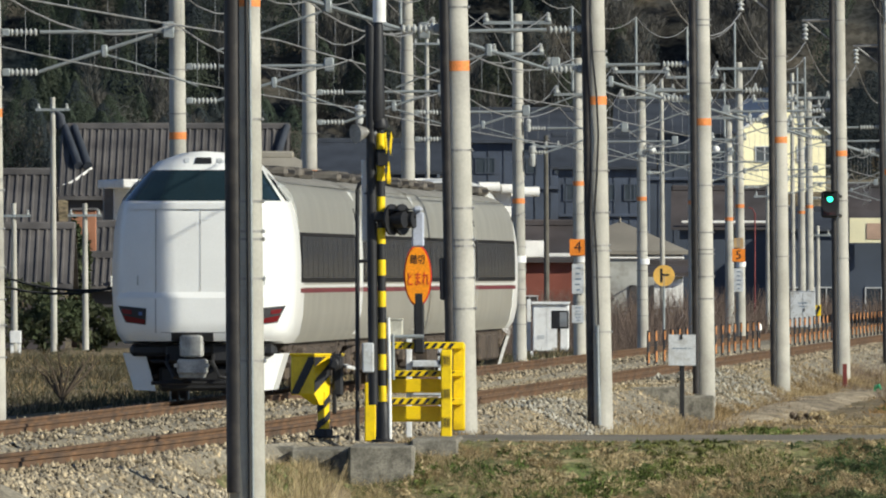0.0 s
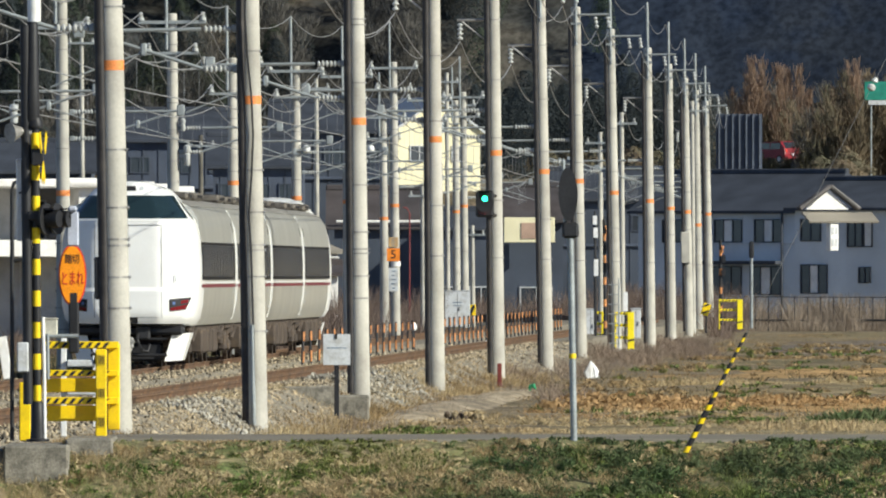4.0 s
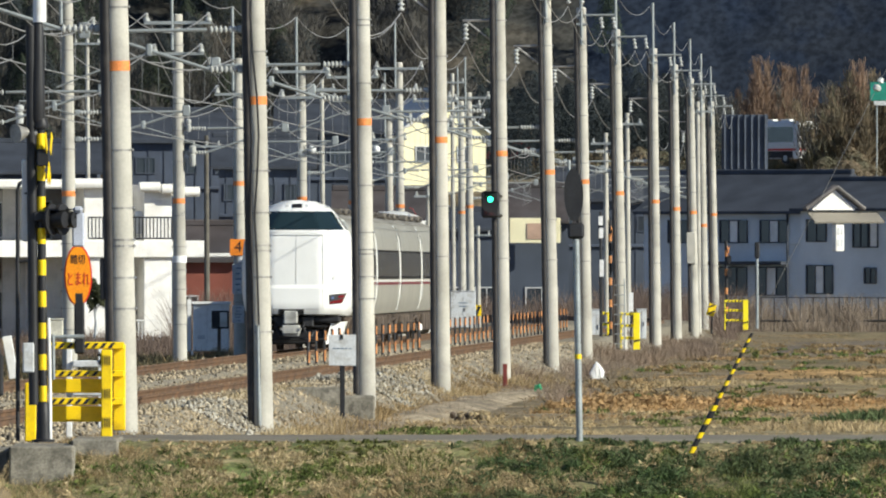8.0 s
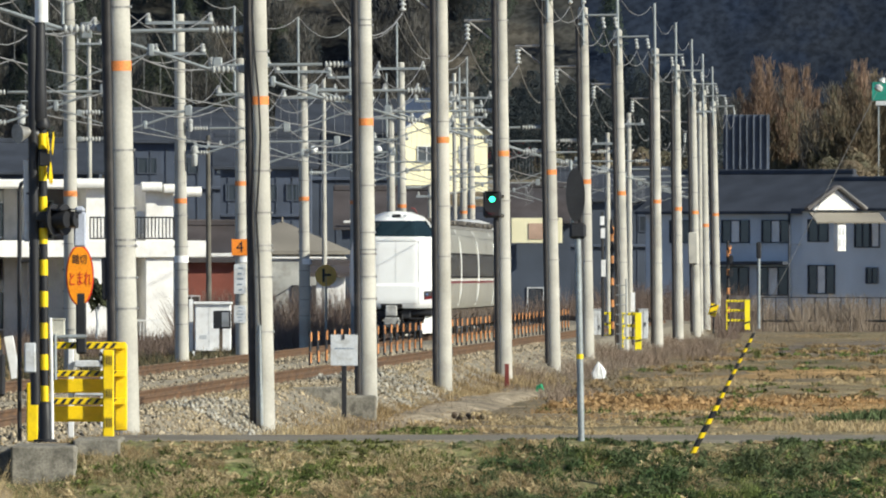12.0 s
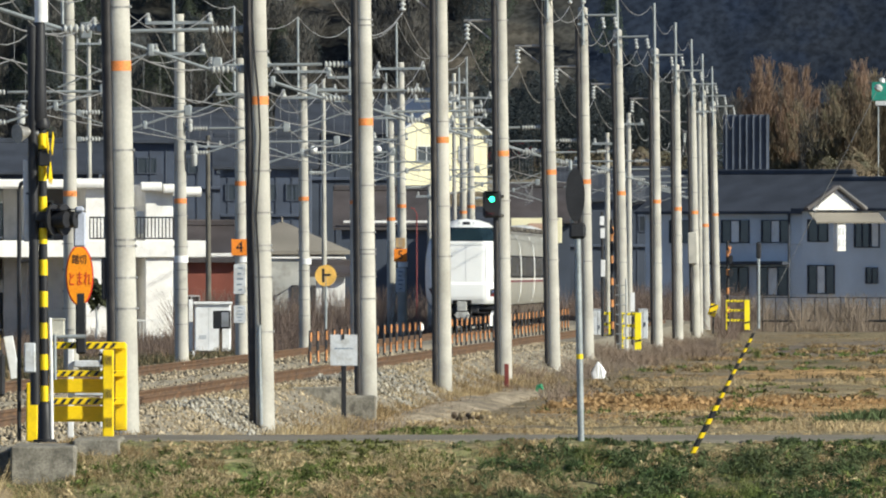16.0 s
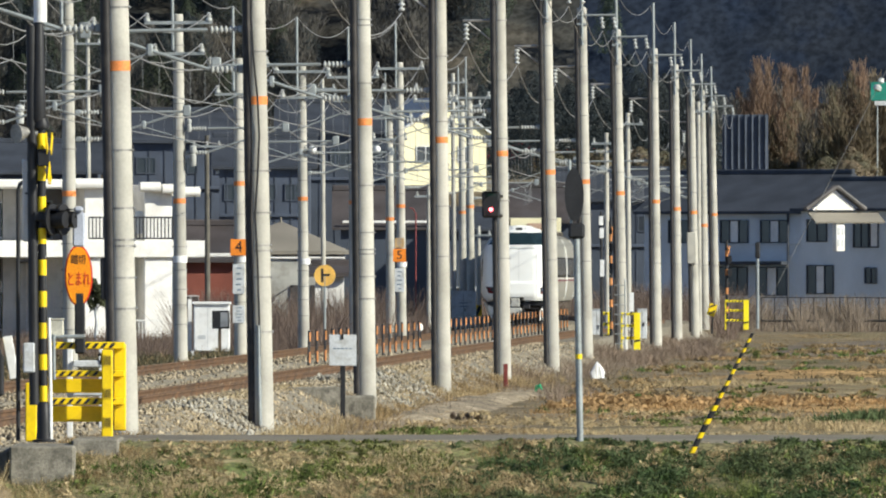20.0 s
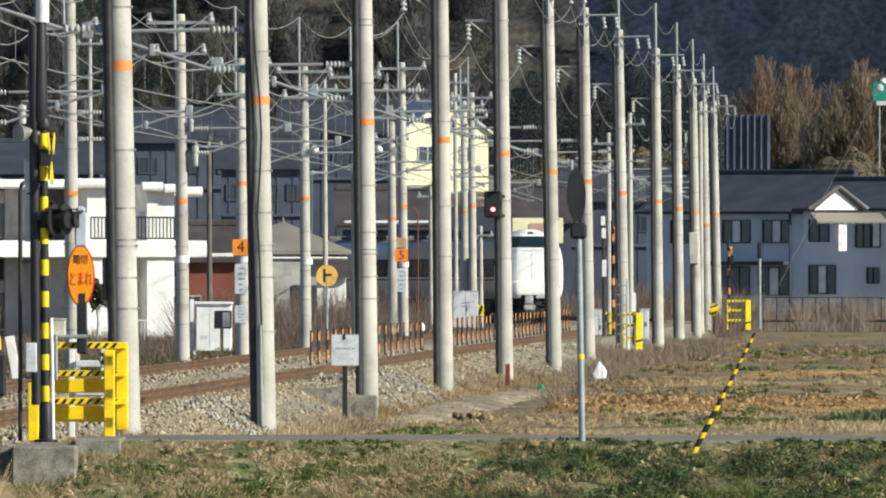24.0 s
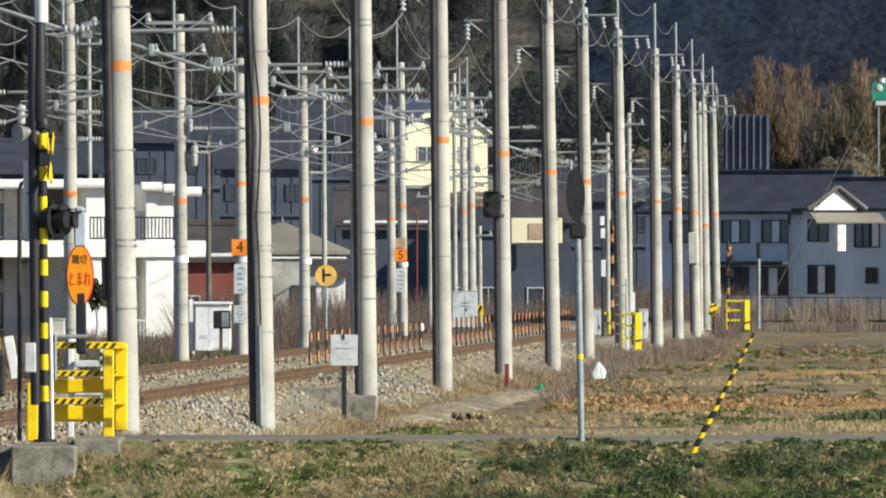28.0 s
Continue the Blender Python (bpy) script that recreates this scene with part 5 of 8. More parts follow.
def small_guard(x, y, z, w, label):
    g = thing("guard_fence", pose(x, y, z), label, "fence", "yellow guards at the far crossings")
    wide = 0.2 if w > 0.5 else 0.055
    for a, q, dy in ((-w / 2 + 0.025, 0.05, 0.1), (w / 2 - wide / 2, wide, -0.08)):
        part("post", Shape().box(a, dy, 0.55, q, 0.08, 1.15, c=0.01), FRESH_YELLOW, g, "yellow channel post")
        for z in (0.3, 0.7) if q < 0.15 else (0.2,):
            part("hazard_stripe", Shape().prism([(a - q / 2, z), (a + q / 2, z + 0.05), (a + q / 2, z + 0.11), (a - q / 2, z + 0.06)], dy - 0.046, dy - 0.041), BLACK, g)
    for b in (1.08, 0.72, 0.34):
        part("rail", Shape().box(0, 0, b, w, 0.05, 0.085, c=0.01), FRESH_YELLOW, g, "yellow rail")
        x = -w / 2 + 0.12
        while x < w / 2 - wide - 0.04:
            part("hazard_stripe", Shape().prism([(x, b - 0.035), (x + 0.05, b - 0.035), (x + 0.09, b + 0.035), (x + 0.04, b + 0.035)], -0.03, -0.026), BLACK, g)
            x += 0.13
    return g


def small_alarm(x, y, z, h, label):
    a = thing("crossing_alarm", pose(x, y, z, 0, -0.4, 0), label, "crossing signal", "crossing alarms up the line")
    z, i = 0.0, 0
    while z < h - 0.01:
        e = min(z + 0.24, h)
        part("band", Shape().tube([(0, 0, z), (0, 0, e)], 0.06, 10), STAKE_ORANGE if i % 3 == 2 else DARK, a, smooth=True)
        z, i = e, i + 1
    for dz in (h * 0.62, h * 0.78):
        part("lamp_head", Shape().disc(0.12, -0.1, dz, 0.17, 0.06, 18, 0.5).tube([(0, 0, dz), (0.12, -0.1, dz)], 0.04, 6), DARK, a, "black warning lamp", True)
    for s in (-1, 1):
        b = Shape().box(0, -0.09 - 0.012 * s, 0, 0.07, 0.012, 0.36, c=0.003)
        m = Matrix.Rotation(radians(72), 4, "Z") @ Matrix.Rotation(radians(42 * s), 4, "Y")
        b.v = [tuple(m @ Vector(p) + Vector((0, 0, h - 0.35))) for p in b.v]
        part("crossbuck_board", b, STAKE_ORANGE, a, "weathered orange board")
    return a


small_guard(5.36, 575, -0.374, 0.278, "small yellow steel guard fence at a crossing up the line")
small_guard(5.818, 540, -0.317, 0.60, "yellow steel guard fence at a crossing up the line")
small_alarm(5.584, 577, -0.289, 4.058, "dark banded alarm post at a crossing up the line")
tilted = thing("hazard_board", pose(10.36, 671.5, -0.3), "small tilted yellow and black hazard board on a short post", "sign")
part("post", Shape().tube([(0, 0.05, 0), (0.03, 0.05, 1.0)], 0.035, 8), DARK, tilted)
part("board", Shape().box(0, 0, 0.92, 0.30, 0.02, 0.46, c=0.01, m=Matrix.Rotation(radians(18), 3, "Y")), YELLOW, tilted, "yellow board")
for k in (-1, 1):
    part("stripe", Shape().prism([(-0.13, 0.86 + 0.12 * k), (-0.13, 0.93 + 0.12 * k), (0.13, 1.03 + 0.12 * k), (0.13, 0.96 + 0.12 * k)], -0.018, -0.013), BLACK, tilted, "black stripe")
small_guard(11.299, 671, -0.121, 0.909, "yellow steel guard fence at a crossing up the line")
small_alarm(10.98, 674, 0.021, 3.261, "dark banded alarm post at a crossing up the line")
cabinet(6.462, 6.78, 579, -0.148, 0.823, "small grey cabinet at the far crossing")
cabinet(5.02, 5.34, 586, -0.35, 0.80, "small pale grey cabinet at the far crossing")
for u, v0, v1 in ((1066, 383, 399), (1067, 404, 422), (1068, 460, 490), (1120, 518, 552)):
    s = Shape().box(0, 0, 0, 0.14, 0.03, (v1 - v0) * 570 / 31000, c=0.005)
    ob = thing("white_plate", pose((u - 784) * 570 / 31000, 570.2, 2 + (485 - v0 / 2 - v1 / 2) * 570 / 31000), "narrow white plate fixed to a post", "sign", "white plates")
    part("plate", s, WHITE, ob)
    hh = 2 + (485 - v0 / 2 - v1 / 2) * 570 / 31000 + 0.6
    part("post", Shape().tube([(0, 0.06, 0.3), (0, 0.06, -hh)], 0.035, 8), DARK, ob, "dark slim post")
ladder = thing("ladder", pose(5.47, 539, -0.45), "narrow weathered steel ladder beside an alarm post", "ladder")
for x, m in ((-0.16, BOGIE), (0.17, STEEL)):
    part("stile", Shape().tube([(x, 0, 0), (x, 0.05, 2.3)], 0.024, 8), m, ladder)
for k in range(7):
    part("rung", Shape().tube([(-0.16, 0.02, 0.3 + 0.3 * k), (0.17, 0.02, 0.3 + 0.3 * k)], 0.018, 6), STEEL, ladder)
lamp = thing("signal_post", pose(12.442, 690, -0.159), "slim grey post with a black lamp head", "signal post")
lh = 3.339
part("tube", Shape().tube([(0, 0, 0), (0, 0, lh)], 0.06, 10), STEEL, lamp, "grey tube", True)
part("lamp_head", Shape().box(0, -0.05, lh - 0.25, 0.2, 0.2, 0.65, c=0.05), DARK, lamp, "black lamp head")

# ---- small things along the verge ----
bag = thing("plastic_bag", pose(3.96, 440, -0.654), "crumpled white plastic bag lying in the field", "litter")
b = Shape()
for i in range(5):
    b.tube([(0.06 * i - 0.12, 0, 0), (0.05 * i - 0.14, 0.05, 0.16 + 0.1 * (i % 2)), (0.02 * i - 0.1, 0, 0.34 + 0.05 * (i % 3))], [0.07, 0.1, 0.03], 7)
part("bag", b, WHITE, bag)
wall = thing("retaining_wall", pose(-2.211, 306, -0.596), "low weathered concrete retaining wall beside the ballast", "concrete wall")
part("panel", Shape().box(0, 0, 0.31, 0.987, 0.25, 0.62, c=0.02), BLOCK, wall)
footing = thing("concrete_footing", pose(-1.456, 306.5, -0.588), "square concrete footing at the foot of a pole", "concrete block")
part("block", Shape().box(0, 0, 0.23, 0.59, 1.2, 0.46, c=0.03), BLOCK, footing)
stake = thing("marker_stake", pose(1.44, 395, -0.638), "dark red stake at the foot of a pole", "stake")
part("stake", Shape().box(0, 0, 0.3, 0.1, 0.08, 0.62, c=0.01), surface("dark_red_paint", (0.15, 0.03, 0.025), 0.7), stake)
rub = thing("rubble_heap", pose(0.52, 316, -0.72), "small heap of tan rubble and dark clods", "rubble")
for k, m in enumerate((BARK, SOIL, PALESTRAW)):
    for i in range((16, 12, 9)[k]):
        e = random.uniform(0.05, 0.12)
        lump = Shape().box(random.uniform(-0.34, 0.1) + 0.13 * k, random.uniform(-0.2, 0.2), random.uniform(0.02, 0.2), e, e * 0.8, e * 0.7, c=0.018,
                           m=Euler((random.random() * 3, random.random() * 3, random.random() * 3)).to_matrix())
        part("lump", lump, m, rub, ("dark clod", "brown earth", "tan rubble")[k])
scrap = thing("green_scrap", pose(2.16, 392, -0.62), "crumpled scrap of green plastic in the grass", "litter")
part("scrap", Shape().tube([(-0.06, 0, 0), (-0.03, 0.03, 0.09), (0.03, 0, 0.12), (0.08, -0.02, 0.03)], [0.03, 0.06, 0.05, 0.02], 7), surface("green_plastic", (0.02, 0.36, 0.16), 0.35, bump=0), scrap)
block = thing("marker_block", pose(1.58, 530, -0.30), "small white marker block between the tracks", "block")
part("block", Shape().box(0, 0, 0.13, 0.16, 0.14, 0.28, c=0.03), WHITE, block)
capped = thing("capped_post", pose(-0.62, 496, -0.34), "dark post with a white cap beside the marker posts", "post")
part("post", Shape().box(0, 0, 0.36, 0.08, 0.08, 0.76, c=0.01), DARK, capped)
part("cap", Shape().tube([(0, 0, 0.72), (0, 0, 0.76), (0, 0, 0.88), (0, 0, 0.95)], [0.05, 0.085, 0.08, 0.03], 10), WHITE, capped, "white cap", True)
conduit = Shape().tube([(0.03, -0.2, -0.1), (0.03, -0.2, 3.0), (0.02, -0.19, 6.0)], 0.02, 8)
part("conduit", conduit, CABLE, right_poles[0], "black cable", True)
part("equipment_box", Shape().box(-0.08, -0.22, 3.3, 0.36, 0.2, 1.22, c=0.03), CONCRETE, right_poles[11], "beige equipment box")
part("conduit", Shape().tube([(0.06, -0.2, -0.1), (0.06, -0.2, 6.0)], 0.015, 8), STEEL, right_poles[0], "thin grey pipe", True)
part("cable_trough", Shape().tube([(-0.125, -0.1, 0), (-0.125, -0.1, 9.3)], 0.088, 18), TROUGH, right_poles[0], "black cable pipe", True)
pts = [(-0.02 + 0.05 * math.sin(i * 1.1) * (1 if i > 4 else 0.2), -0.21, 0.2 + 0.62 * i) for i in range(13)]
part("conduit", Shape().tube(pts, 0.016, 6), CABLE, right_poles[2], "loose black cable", True)
part("conduit", Shape().tube([(-0.03, -0.2, -0.1), (-0.03, -0.2, 1.6)], 0.035, 8), STEEL, right_poles[2], "grey pipe", True)
part("cable_trough", Shape().tube([(-0.14, -0.09, 0), (-0.14, -0.09, 9.8)], 0.07, 16), TROUGH, right_poles[2], "black cable pipe", True)
part("junction_box", Shape().box(-0.2, -0.05, 1.95, 0.14, 0.14, 0.55, c=0.02), DARK, right_poles[1], "dark junction box")


# ---- buildings ----
def window(parent, x, y, z, w, h, panes=2, curtain=0, rim=None):
    """A framed window in a wall that faces -y: one ring, its mullions and panes."""
    t = 0.06
    ring = []
    for d in (-0.05, 0.05):
        for k in (t / 2, -t / 2):
            ring += [(x - w / 2 - k, y + d, z - h / 2 - k), (x + w / 2 + k, y + d, z - h / 2 - k), (x + w / 2 + k, y + d, z + h / 2 + k), (x - w / 2 - k, y + d, z + h / 2 + k)]
    faces = []
    for i in range(4):
        k = (i + 1) % 4
        faces += [(i, k, 4 + k, 4 + i), (8 + i, 8 + k, 12 + k, 12 + i), (i, k, 8 + k, 8 + i), (4 + i, 4 + k, 12 + k, 12 + i)]
    rim = rim or GREYBOX
    fr = part("window", Shape().add(ring, faces), rim, parent, "window frame")
    for i in range(1, panes):
        part("mullion", Shape().box(x - w / 2 + w * i / panes, y, z, t * 0.8, 0.08, h - t), rim, fr)
    for i in range(panes):
        p = Shape().box(x - w / 2 + w * (i + 0.5) / panes, y + 0.03, z, w / panes - 0.05, 0.02, h - 0.05)
        drawn = curtain and i == curtain - 1
        part("pane", p, PLASTER if drawn else PANE, fr, "drawn pale curtain" if drawn else "")


def house(x, y, z0, w, dep, wall, ridge, label, wall_mat, roof_mat, along_x=True, over=0.45, ribs=0.0, windows=(), turn=0, category="house", hip=0.0):
    """A house with a gabled roof; heights over its foot, x and y of its front wall's middle."""
    h = thing("house", pose(x, y, z0, 0, 0, turn), label, category, "houses behind the line")
    t = 0.2
    part("front_wall", Shape().box(0, t / 2, wall / 2, w, t, wall), wall_mat, h)
    part("back_wall", Shape().box(0, dep - t / 2, wall / 2, w, t, wall), wall_mat, h)
    for s in (-1, 1):
        part("side_wall", Shape().box(s * (w / 2 - t / 2), dep / 2, wall / 2, t, dep - 2 * t, wall), wall_mat, h)
    th = 0.16
    roofs = []
    if along_x:
        rise = (ridge - wall) / (dep / 2)
        for s, b in ((-1, -over), (1, dep + over)):
            e = wall - rise * over
            q = dep / 2
            a = w / 2 + over
            r = Shape().add([(-a, b, e), (a, b, e), (a - hip, q, ridge), (-a + hip, q, ridge), (-a, b, e - th), (a, b, e - th), (a - hip, q, ridge - th), (-a + hip, q, ridge - th)],
                            [(0, 1, 2, 3), (4, 5, 6, 7), (0, 1, 5, 4), (1, 2, 6, 5), (2, 3, 7, 6), (3, 0, 4, 7)])
            ro = part("roof", r, roof_mat, h)
            if ribs and s < 0:
                g = Shape()
                xx = -a + 0.1
                while xx < a:
                    top_x = max(min(xx, a - hip), -a + hip)
                    g.tube([(xx, b, e + 0.02), (top_x, q, ridge + 0.02)], 0.055, 6)
                    xx += ribs
                part("tile_ribs", g, roof_mat, ro)
        part("ridge_cap", Shape().box(0, dep / 2, ridge + 0.06, w + 2 * over - 2 * hip, 0.35, 0.3, c=0.06), roof_mat, h)
        if not hip:
            for s in (-1, 1):
                part("gable", Shape().add([(s * (w / 2 - 0.01), 0, wall), (s * (w / 2 - 0.01), dep, wall), (s * (w / 2 - 0.01), dep / 2, ridge - th),
                                           (s * (w / 2 - t), 0, wall), (s * (w / 2 - t), dep, wall), (s * (w / 2 - t), dep / 2, ridge - th)],
                                          [(0, 1, 2), (3, 4, 5), (0, 1, 4, 3), (1, 2, 5, 4), (2, 0, 3, 5)]), wall_mat, h)
        else:
            for s in (-1, 1):
                a = s * (w / 2 + over)
                e = wall - rise * over
                part("hip", Shape().add([(a, -over, e), (a, dep + over, e), (a - s * hip, dep / 2, ridge), (a, -over, e - th), (a, dep + over, e - th)],
                                        [(0, 1, 2), (0, 1, 4, 3), (3, 4, 2), (0, 3, 2), (1, 4, 2)]), roof_mat, h)
    else:
        rise = (ridge - wall) / (w / 2)
        for s in (-1, 1):
            e = wall - rise * over
            a = s * (w / 2 + over)
            r = Shape().add([(a, -over, e), (a, dep + over, e), (0, dep + over, ridge), (0, -over, ridge), (a, -over, e - th), (a, dep + over, e - th), (0, dep + over, ridge - th), (0, -over, ridge - th)],
                            [(0, 1, 2, 3), (4, 5, 6, 7), (0, 1, 5, 4), (1, 2, 6, 5), (2, 3, 7, 6), (3, 0, 4, 7)])
            part("roof", r, roof_mat, h)
        part("gable", Shape().prism([(-w / 2, wall), (w / 2, wall), (0, ridge - th)], 0, t), wall_mat, h)
        part("gable", Shape().prism([(-w / 2, wall), (w / 2, wall), (0, ridge - th)], dep - t, dep), wall_mat, h)
    for item in windows:
        window(h, item[0], -0.03, item[1], item[2], item[3], *(item[4:]))
    return h


# old tiled houses at the left
old = house(-25.883, 745, -0.6, 8.9, 8, 6.2, 8.85, "old two-storey house with a ribbed grey tiled roof", DARKWALL, ROOF, ribs=0.3, windows=[(-2, 4.2, 2.2, 1.1), (2, 4.2, 2.2, 1.1)])
rise = (8.85 - 6.2) / 4


def on_slope(x, y, lift=0.12):
    """A place on the front slope of the old house's roof."""
    return (x, y, 6.2 + rise * y + lift)


for x0, x1 in ((-4.75, -4.05), (-4.35, -3.65), (4.75, 4.3)):
    part("descending_ridge", Shape().tube([on_slope(x0, 3.9), on_slope((x0 + x1) / 2, 2.6, 0.16), on_slope(x1, 1.2, 0.2)], [0.15, 0.17, 0.2], 10), DARKROOF, old, "rounded tile roll", True)
part("ridge_end", Shape().tube([(-4.9, 4, 8.85), (-4.95, 3.9, 9.35), (-5.1, 3.8, 9.6)], [0.24, 0.2, 0.06], 9), DARKROOF, old, "upturned ridge-end tile", True)
part("verge_board", Shape().tube([on_slope(-3.5, 1.3, 0.05), on_slope(-4.3, 0.5, -0.05), on_slope(-4.95, 0.2, -0.1)], [0.05, 0.09, 0.06], 8), PLASTER, old, "pale curved verge board", True)
part("gutter", Shape().box(1.4, -0.62, 5.82, 6.0, 0.14, 0.16, c=0.04), STEEL, old, "grey rain gutter")
for x in (-0.55, 0.85):
    part("gutter_head", Shape().tube([(x, -0.62, 5.75), (x, -0.62, 5.5), (x, -0.6, 5.2)], [0.12, 0.2, 0.08], 9), PLASTER, old, "white gutter outlet", True)
house(-28.71, 625, -0.6, 4.5, 7, 3.8, 6.2, "old house with a grey tiled roof beside the line", DARKWALL, ROOF, ribs=0.3)
house(-26.05, 605, -0.6, 2.3, 4, 2.6, 4.2, "low outbuilding with a grey tiled roof", BROWNROOF, ROOF, ribs=0.3)
shed_row = house(-23.276, 612, -0.6, 2.2, 3, 2.4, 3.2, "small shed with a pale tin roof", DARKWALL, ROOF, ribs=0.25)
part("eave_board", Shape().box(0.5, -0.5, 2.33, 1.3, 0.06, 0.4, c=0.02), PLASTER, shed_row, "white eave board")
house(-23.9, 620, -0.6, 1.6, 3, 3.4, 4.3, "narrow outbuilding with a grey tiled roof", BROWNROOF, ROOF, ribs=0.25)
house(-21.381, 722, -0.6, 5.939, 5, 5.936 + 0.6, 6.868 + 0.6, "house with a low brown roof behind the flats", DARKWALL, BEIGEROOF, hip=2.2)
terra = thing("garden_wall", pose(-24.481, 615, -0.6), "terracotta plastered wall between the old houses", "wall")
part("wall", Shape().box(0, 0, 4.242 / 2 + 0.3, 0.873, 0.25, 4.242 + 0.6, c=0.03), surface("terracotta", (0.36, 0.16, 0.09), 0.85), terra)
part("coping", Shape().box(0, 0, 4.242 + 0.62, 0.992, 0.4, 0.1, c=0.03), ROOF, terra, "grey coping")
meterbox = thing("meter_box", pose(-24.259, 555, -0.5), "small white box on short legs by a post", "box")
part("box", Shape().box(0, 0, 0.5, 0.36, 0.25, 0.4, c=0.02), WHITE, meterbox)
for e in (-0.12, 0.12):
    part("leg", Shape().box(e, 0, 0.15, 0.1, 0.1, 0.32, c=0.01), WHITE, meterbox)
# brown house between the poles
house(-10.145, 756, -0.5, 2.634, 5, 2.878 + 0.5, 4.146 + 0.5, "single-storey house with a red-brown wall and a grey roof", REDWALL, BROWNROOF, windows=[(-0.7, 1.1, 0.7, 0.9)])
low = house(-7.085, 768, -0.5, 5.5, 7, 3.115 + 0.5, 4.304 + 0.5, "single-storey house with pale grey walls and a beige roof", surface("low_wall", (0.40, 0.40, 0.37), 0.85, size=0.8, vary=0.2, stain=(0.3, 0.29, 0.26)), BEIGEROOF, along_x=True, hip=3.0, over=0.3)
part("door", Shape().box(0.793, -0.03, 1.0, 0.694, 0.08, 2.0), DARKWALL, low, "dark open doorway")
part("window_screen", Shape().box(1.635, -0.03, 1.15, 0.595, 0.08, 1.7), DARKWALL, low, "dark window screen")
for gx0, gx1, gy in ((337, 412, 755), (478, 613, 767)):
    gutter = thing("rain_gutter", pose(((gx0 + gx1) / 2 - 784) * gy / 31000, gy - 0.75, 2 + (485 - (452 if gy == 755 else 457)) * gy / 31000), "white rain gutter along a low eave", "gutter", "white gutters")
    part("gutter", Shape().box(0, 0, 0, (gx1 - gx0) * gy / 31000, 0.14, 0.17 if gy == 755 else 0.1, c=0.03), PLASTER, gutter)
    for e in (-1, 1):
        part("bracket", Shape().box(e * (gx1 - gx0) * gy / 70000, 0.3, 0.02, 0.05, 0.6, 0.04), DARK, gutter)
house(-2.684, 885, -0.6, 4.853, 6, 4.626 + 0.6, 6.282 + 0.6, "dark house with a brown roof and a white eave", BLUEWALL, BROWNROOF)
eave = thing("rain_gutter", pose(-2.677, 884.4, 4.621), "white rain gutter along the eave of a house", "gutter")
part("gutter", Shape().box(0, 0, 0, 4.7, 0.12, 0.14, c=0.03), PLASTER, eave)
house(-4.763, 742, -0.4, 1.2, 4, 2.5, 2.8, "small pale shed with a grey roof", PLASTER, BROWNROOF, along_x=True)
# cream house on the rise
house(0.106, 1100, 6.9, 5.677, 7, 4.187, 6.174, "cream two-storey house with a gable under the hill", CREAM, GREYBOX, along_x=False, over=0.3, turn=18,
      windows=[(-1.2, 2.6, 1.2, 1.0), (1.4, 2.6, 0.9, 1.0), (0.2, 4.4, 0.7, 0.9)])
# house behind the signal
house(4.854, 880, -0.6, 3.123, 6, 4.924 + 0.6, 6.4 + 0.6, "dark house with a cream upper wall and a brown roof", BLUEWALL, BROWNROOF, windows=[(0.2, 1.2, 1.6, 1.4)])
up = thing("balcony_screen", pose(4.702, 878.6, 3.275), "cream balcony wall with a brown roller shutter", "balcony")
part("wall", Shape().box(0, 0, 0.90, 2.549, 0.3, 1.26, c=0.02), CREAM, up, "cream wall")
part("shutter", Shape().box(0.1, -0.17, 0.86, 1.02, 0.04, 0.8), surface("brown_shutter", (0.4, 0.27, 0.2), 0.7), up, "brown shutter")
house(1.335, 900, -0.6, 4.355, 6, 4.468 + 0.6, 5.281 + 0.6, "dark slate house behind the line", BLUEWALL, DARKROOF, windows=[(-1, 1.3, 1.2, 1.2), (1, 1.3, 1.2, 1.2)])
# large grey house at the right
large = house(15.353, 950, -0.6, 10.113, 9, 5.585 + 0.6, 7.485 + 0.6, "large two-storey pale grey house with a dark roof", GREYWALL, DARKROOF,
      windows=[(a * 0.0335, 2.6 + (485 - v) * 950 / 31000, w, h, n, c, DARKROOF) for a, v, w, h, n, c in
               ((18, 410, 1.7, 1.2, 3, 2), (93, 410, 1.7, 1.2, 3, 2), (-85, 410, 1.3, 1.2, 2, 0),
                (14, 498, 1.9, 1.5, 3, 0), (88, 498, 1.9, 1.5, 3, 2))], turn=-31)
part("lower_eave", Shape().box(45 * 0.0335, -0.35, 2.582 + 0.6, 4.9, 0.7, 0.2, c=0.03), DARKROOF, large, "dark lower eave")
part("downpipe", Shape().tube([(119 * 0.0335, -0.08, 5.585 + 0.5), (119 * 0.0335, -0.08, 0)], 0.06, 8), DARKROOF, large, "dark downpipe")
part("sill_band", Shape().box(30 * 0.0335, -0.03, 3.594 + 0.6, 8.0, 0.06, 0.08), GREYBOX, large, "pale string course")
house(21.84, 930, -0.6, 6.36, 8, 5.639 + 0.6, 7.003 + 0.6, "pale grey house wing with a dark roof", GREYWALL, DARKROOF,
      windows=[(0.5, 4.123 + 0.6, 0.9, 1.4, 2, 0, DARKROOF), (1.3, 4.123 + 0.6, 0.5, 1.4, 1, 1, DARKROOF), (1.1, 1.909 + 0.6, 0.7, 0.8, 2, 0, DARKROOF),
               (-2.2, 4.305 + 0.6, 1.2, 1.15, 2, 0, DARKROOF), (-2.0, 1.697 + 0.6, 1.6, 1.5, 3, 2, DARKROOF)], turn=-31)
porch = thing("gable_porch", pose(20.708, 925.5, 5.372, 0, 0, 22), "white plastered gable with a tiled verge on the house", "gable")
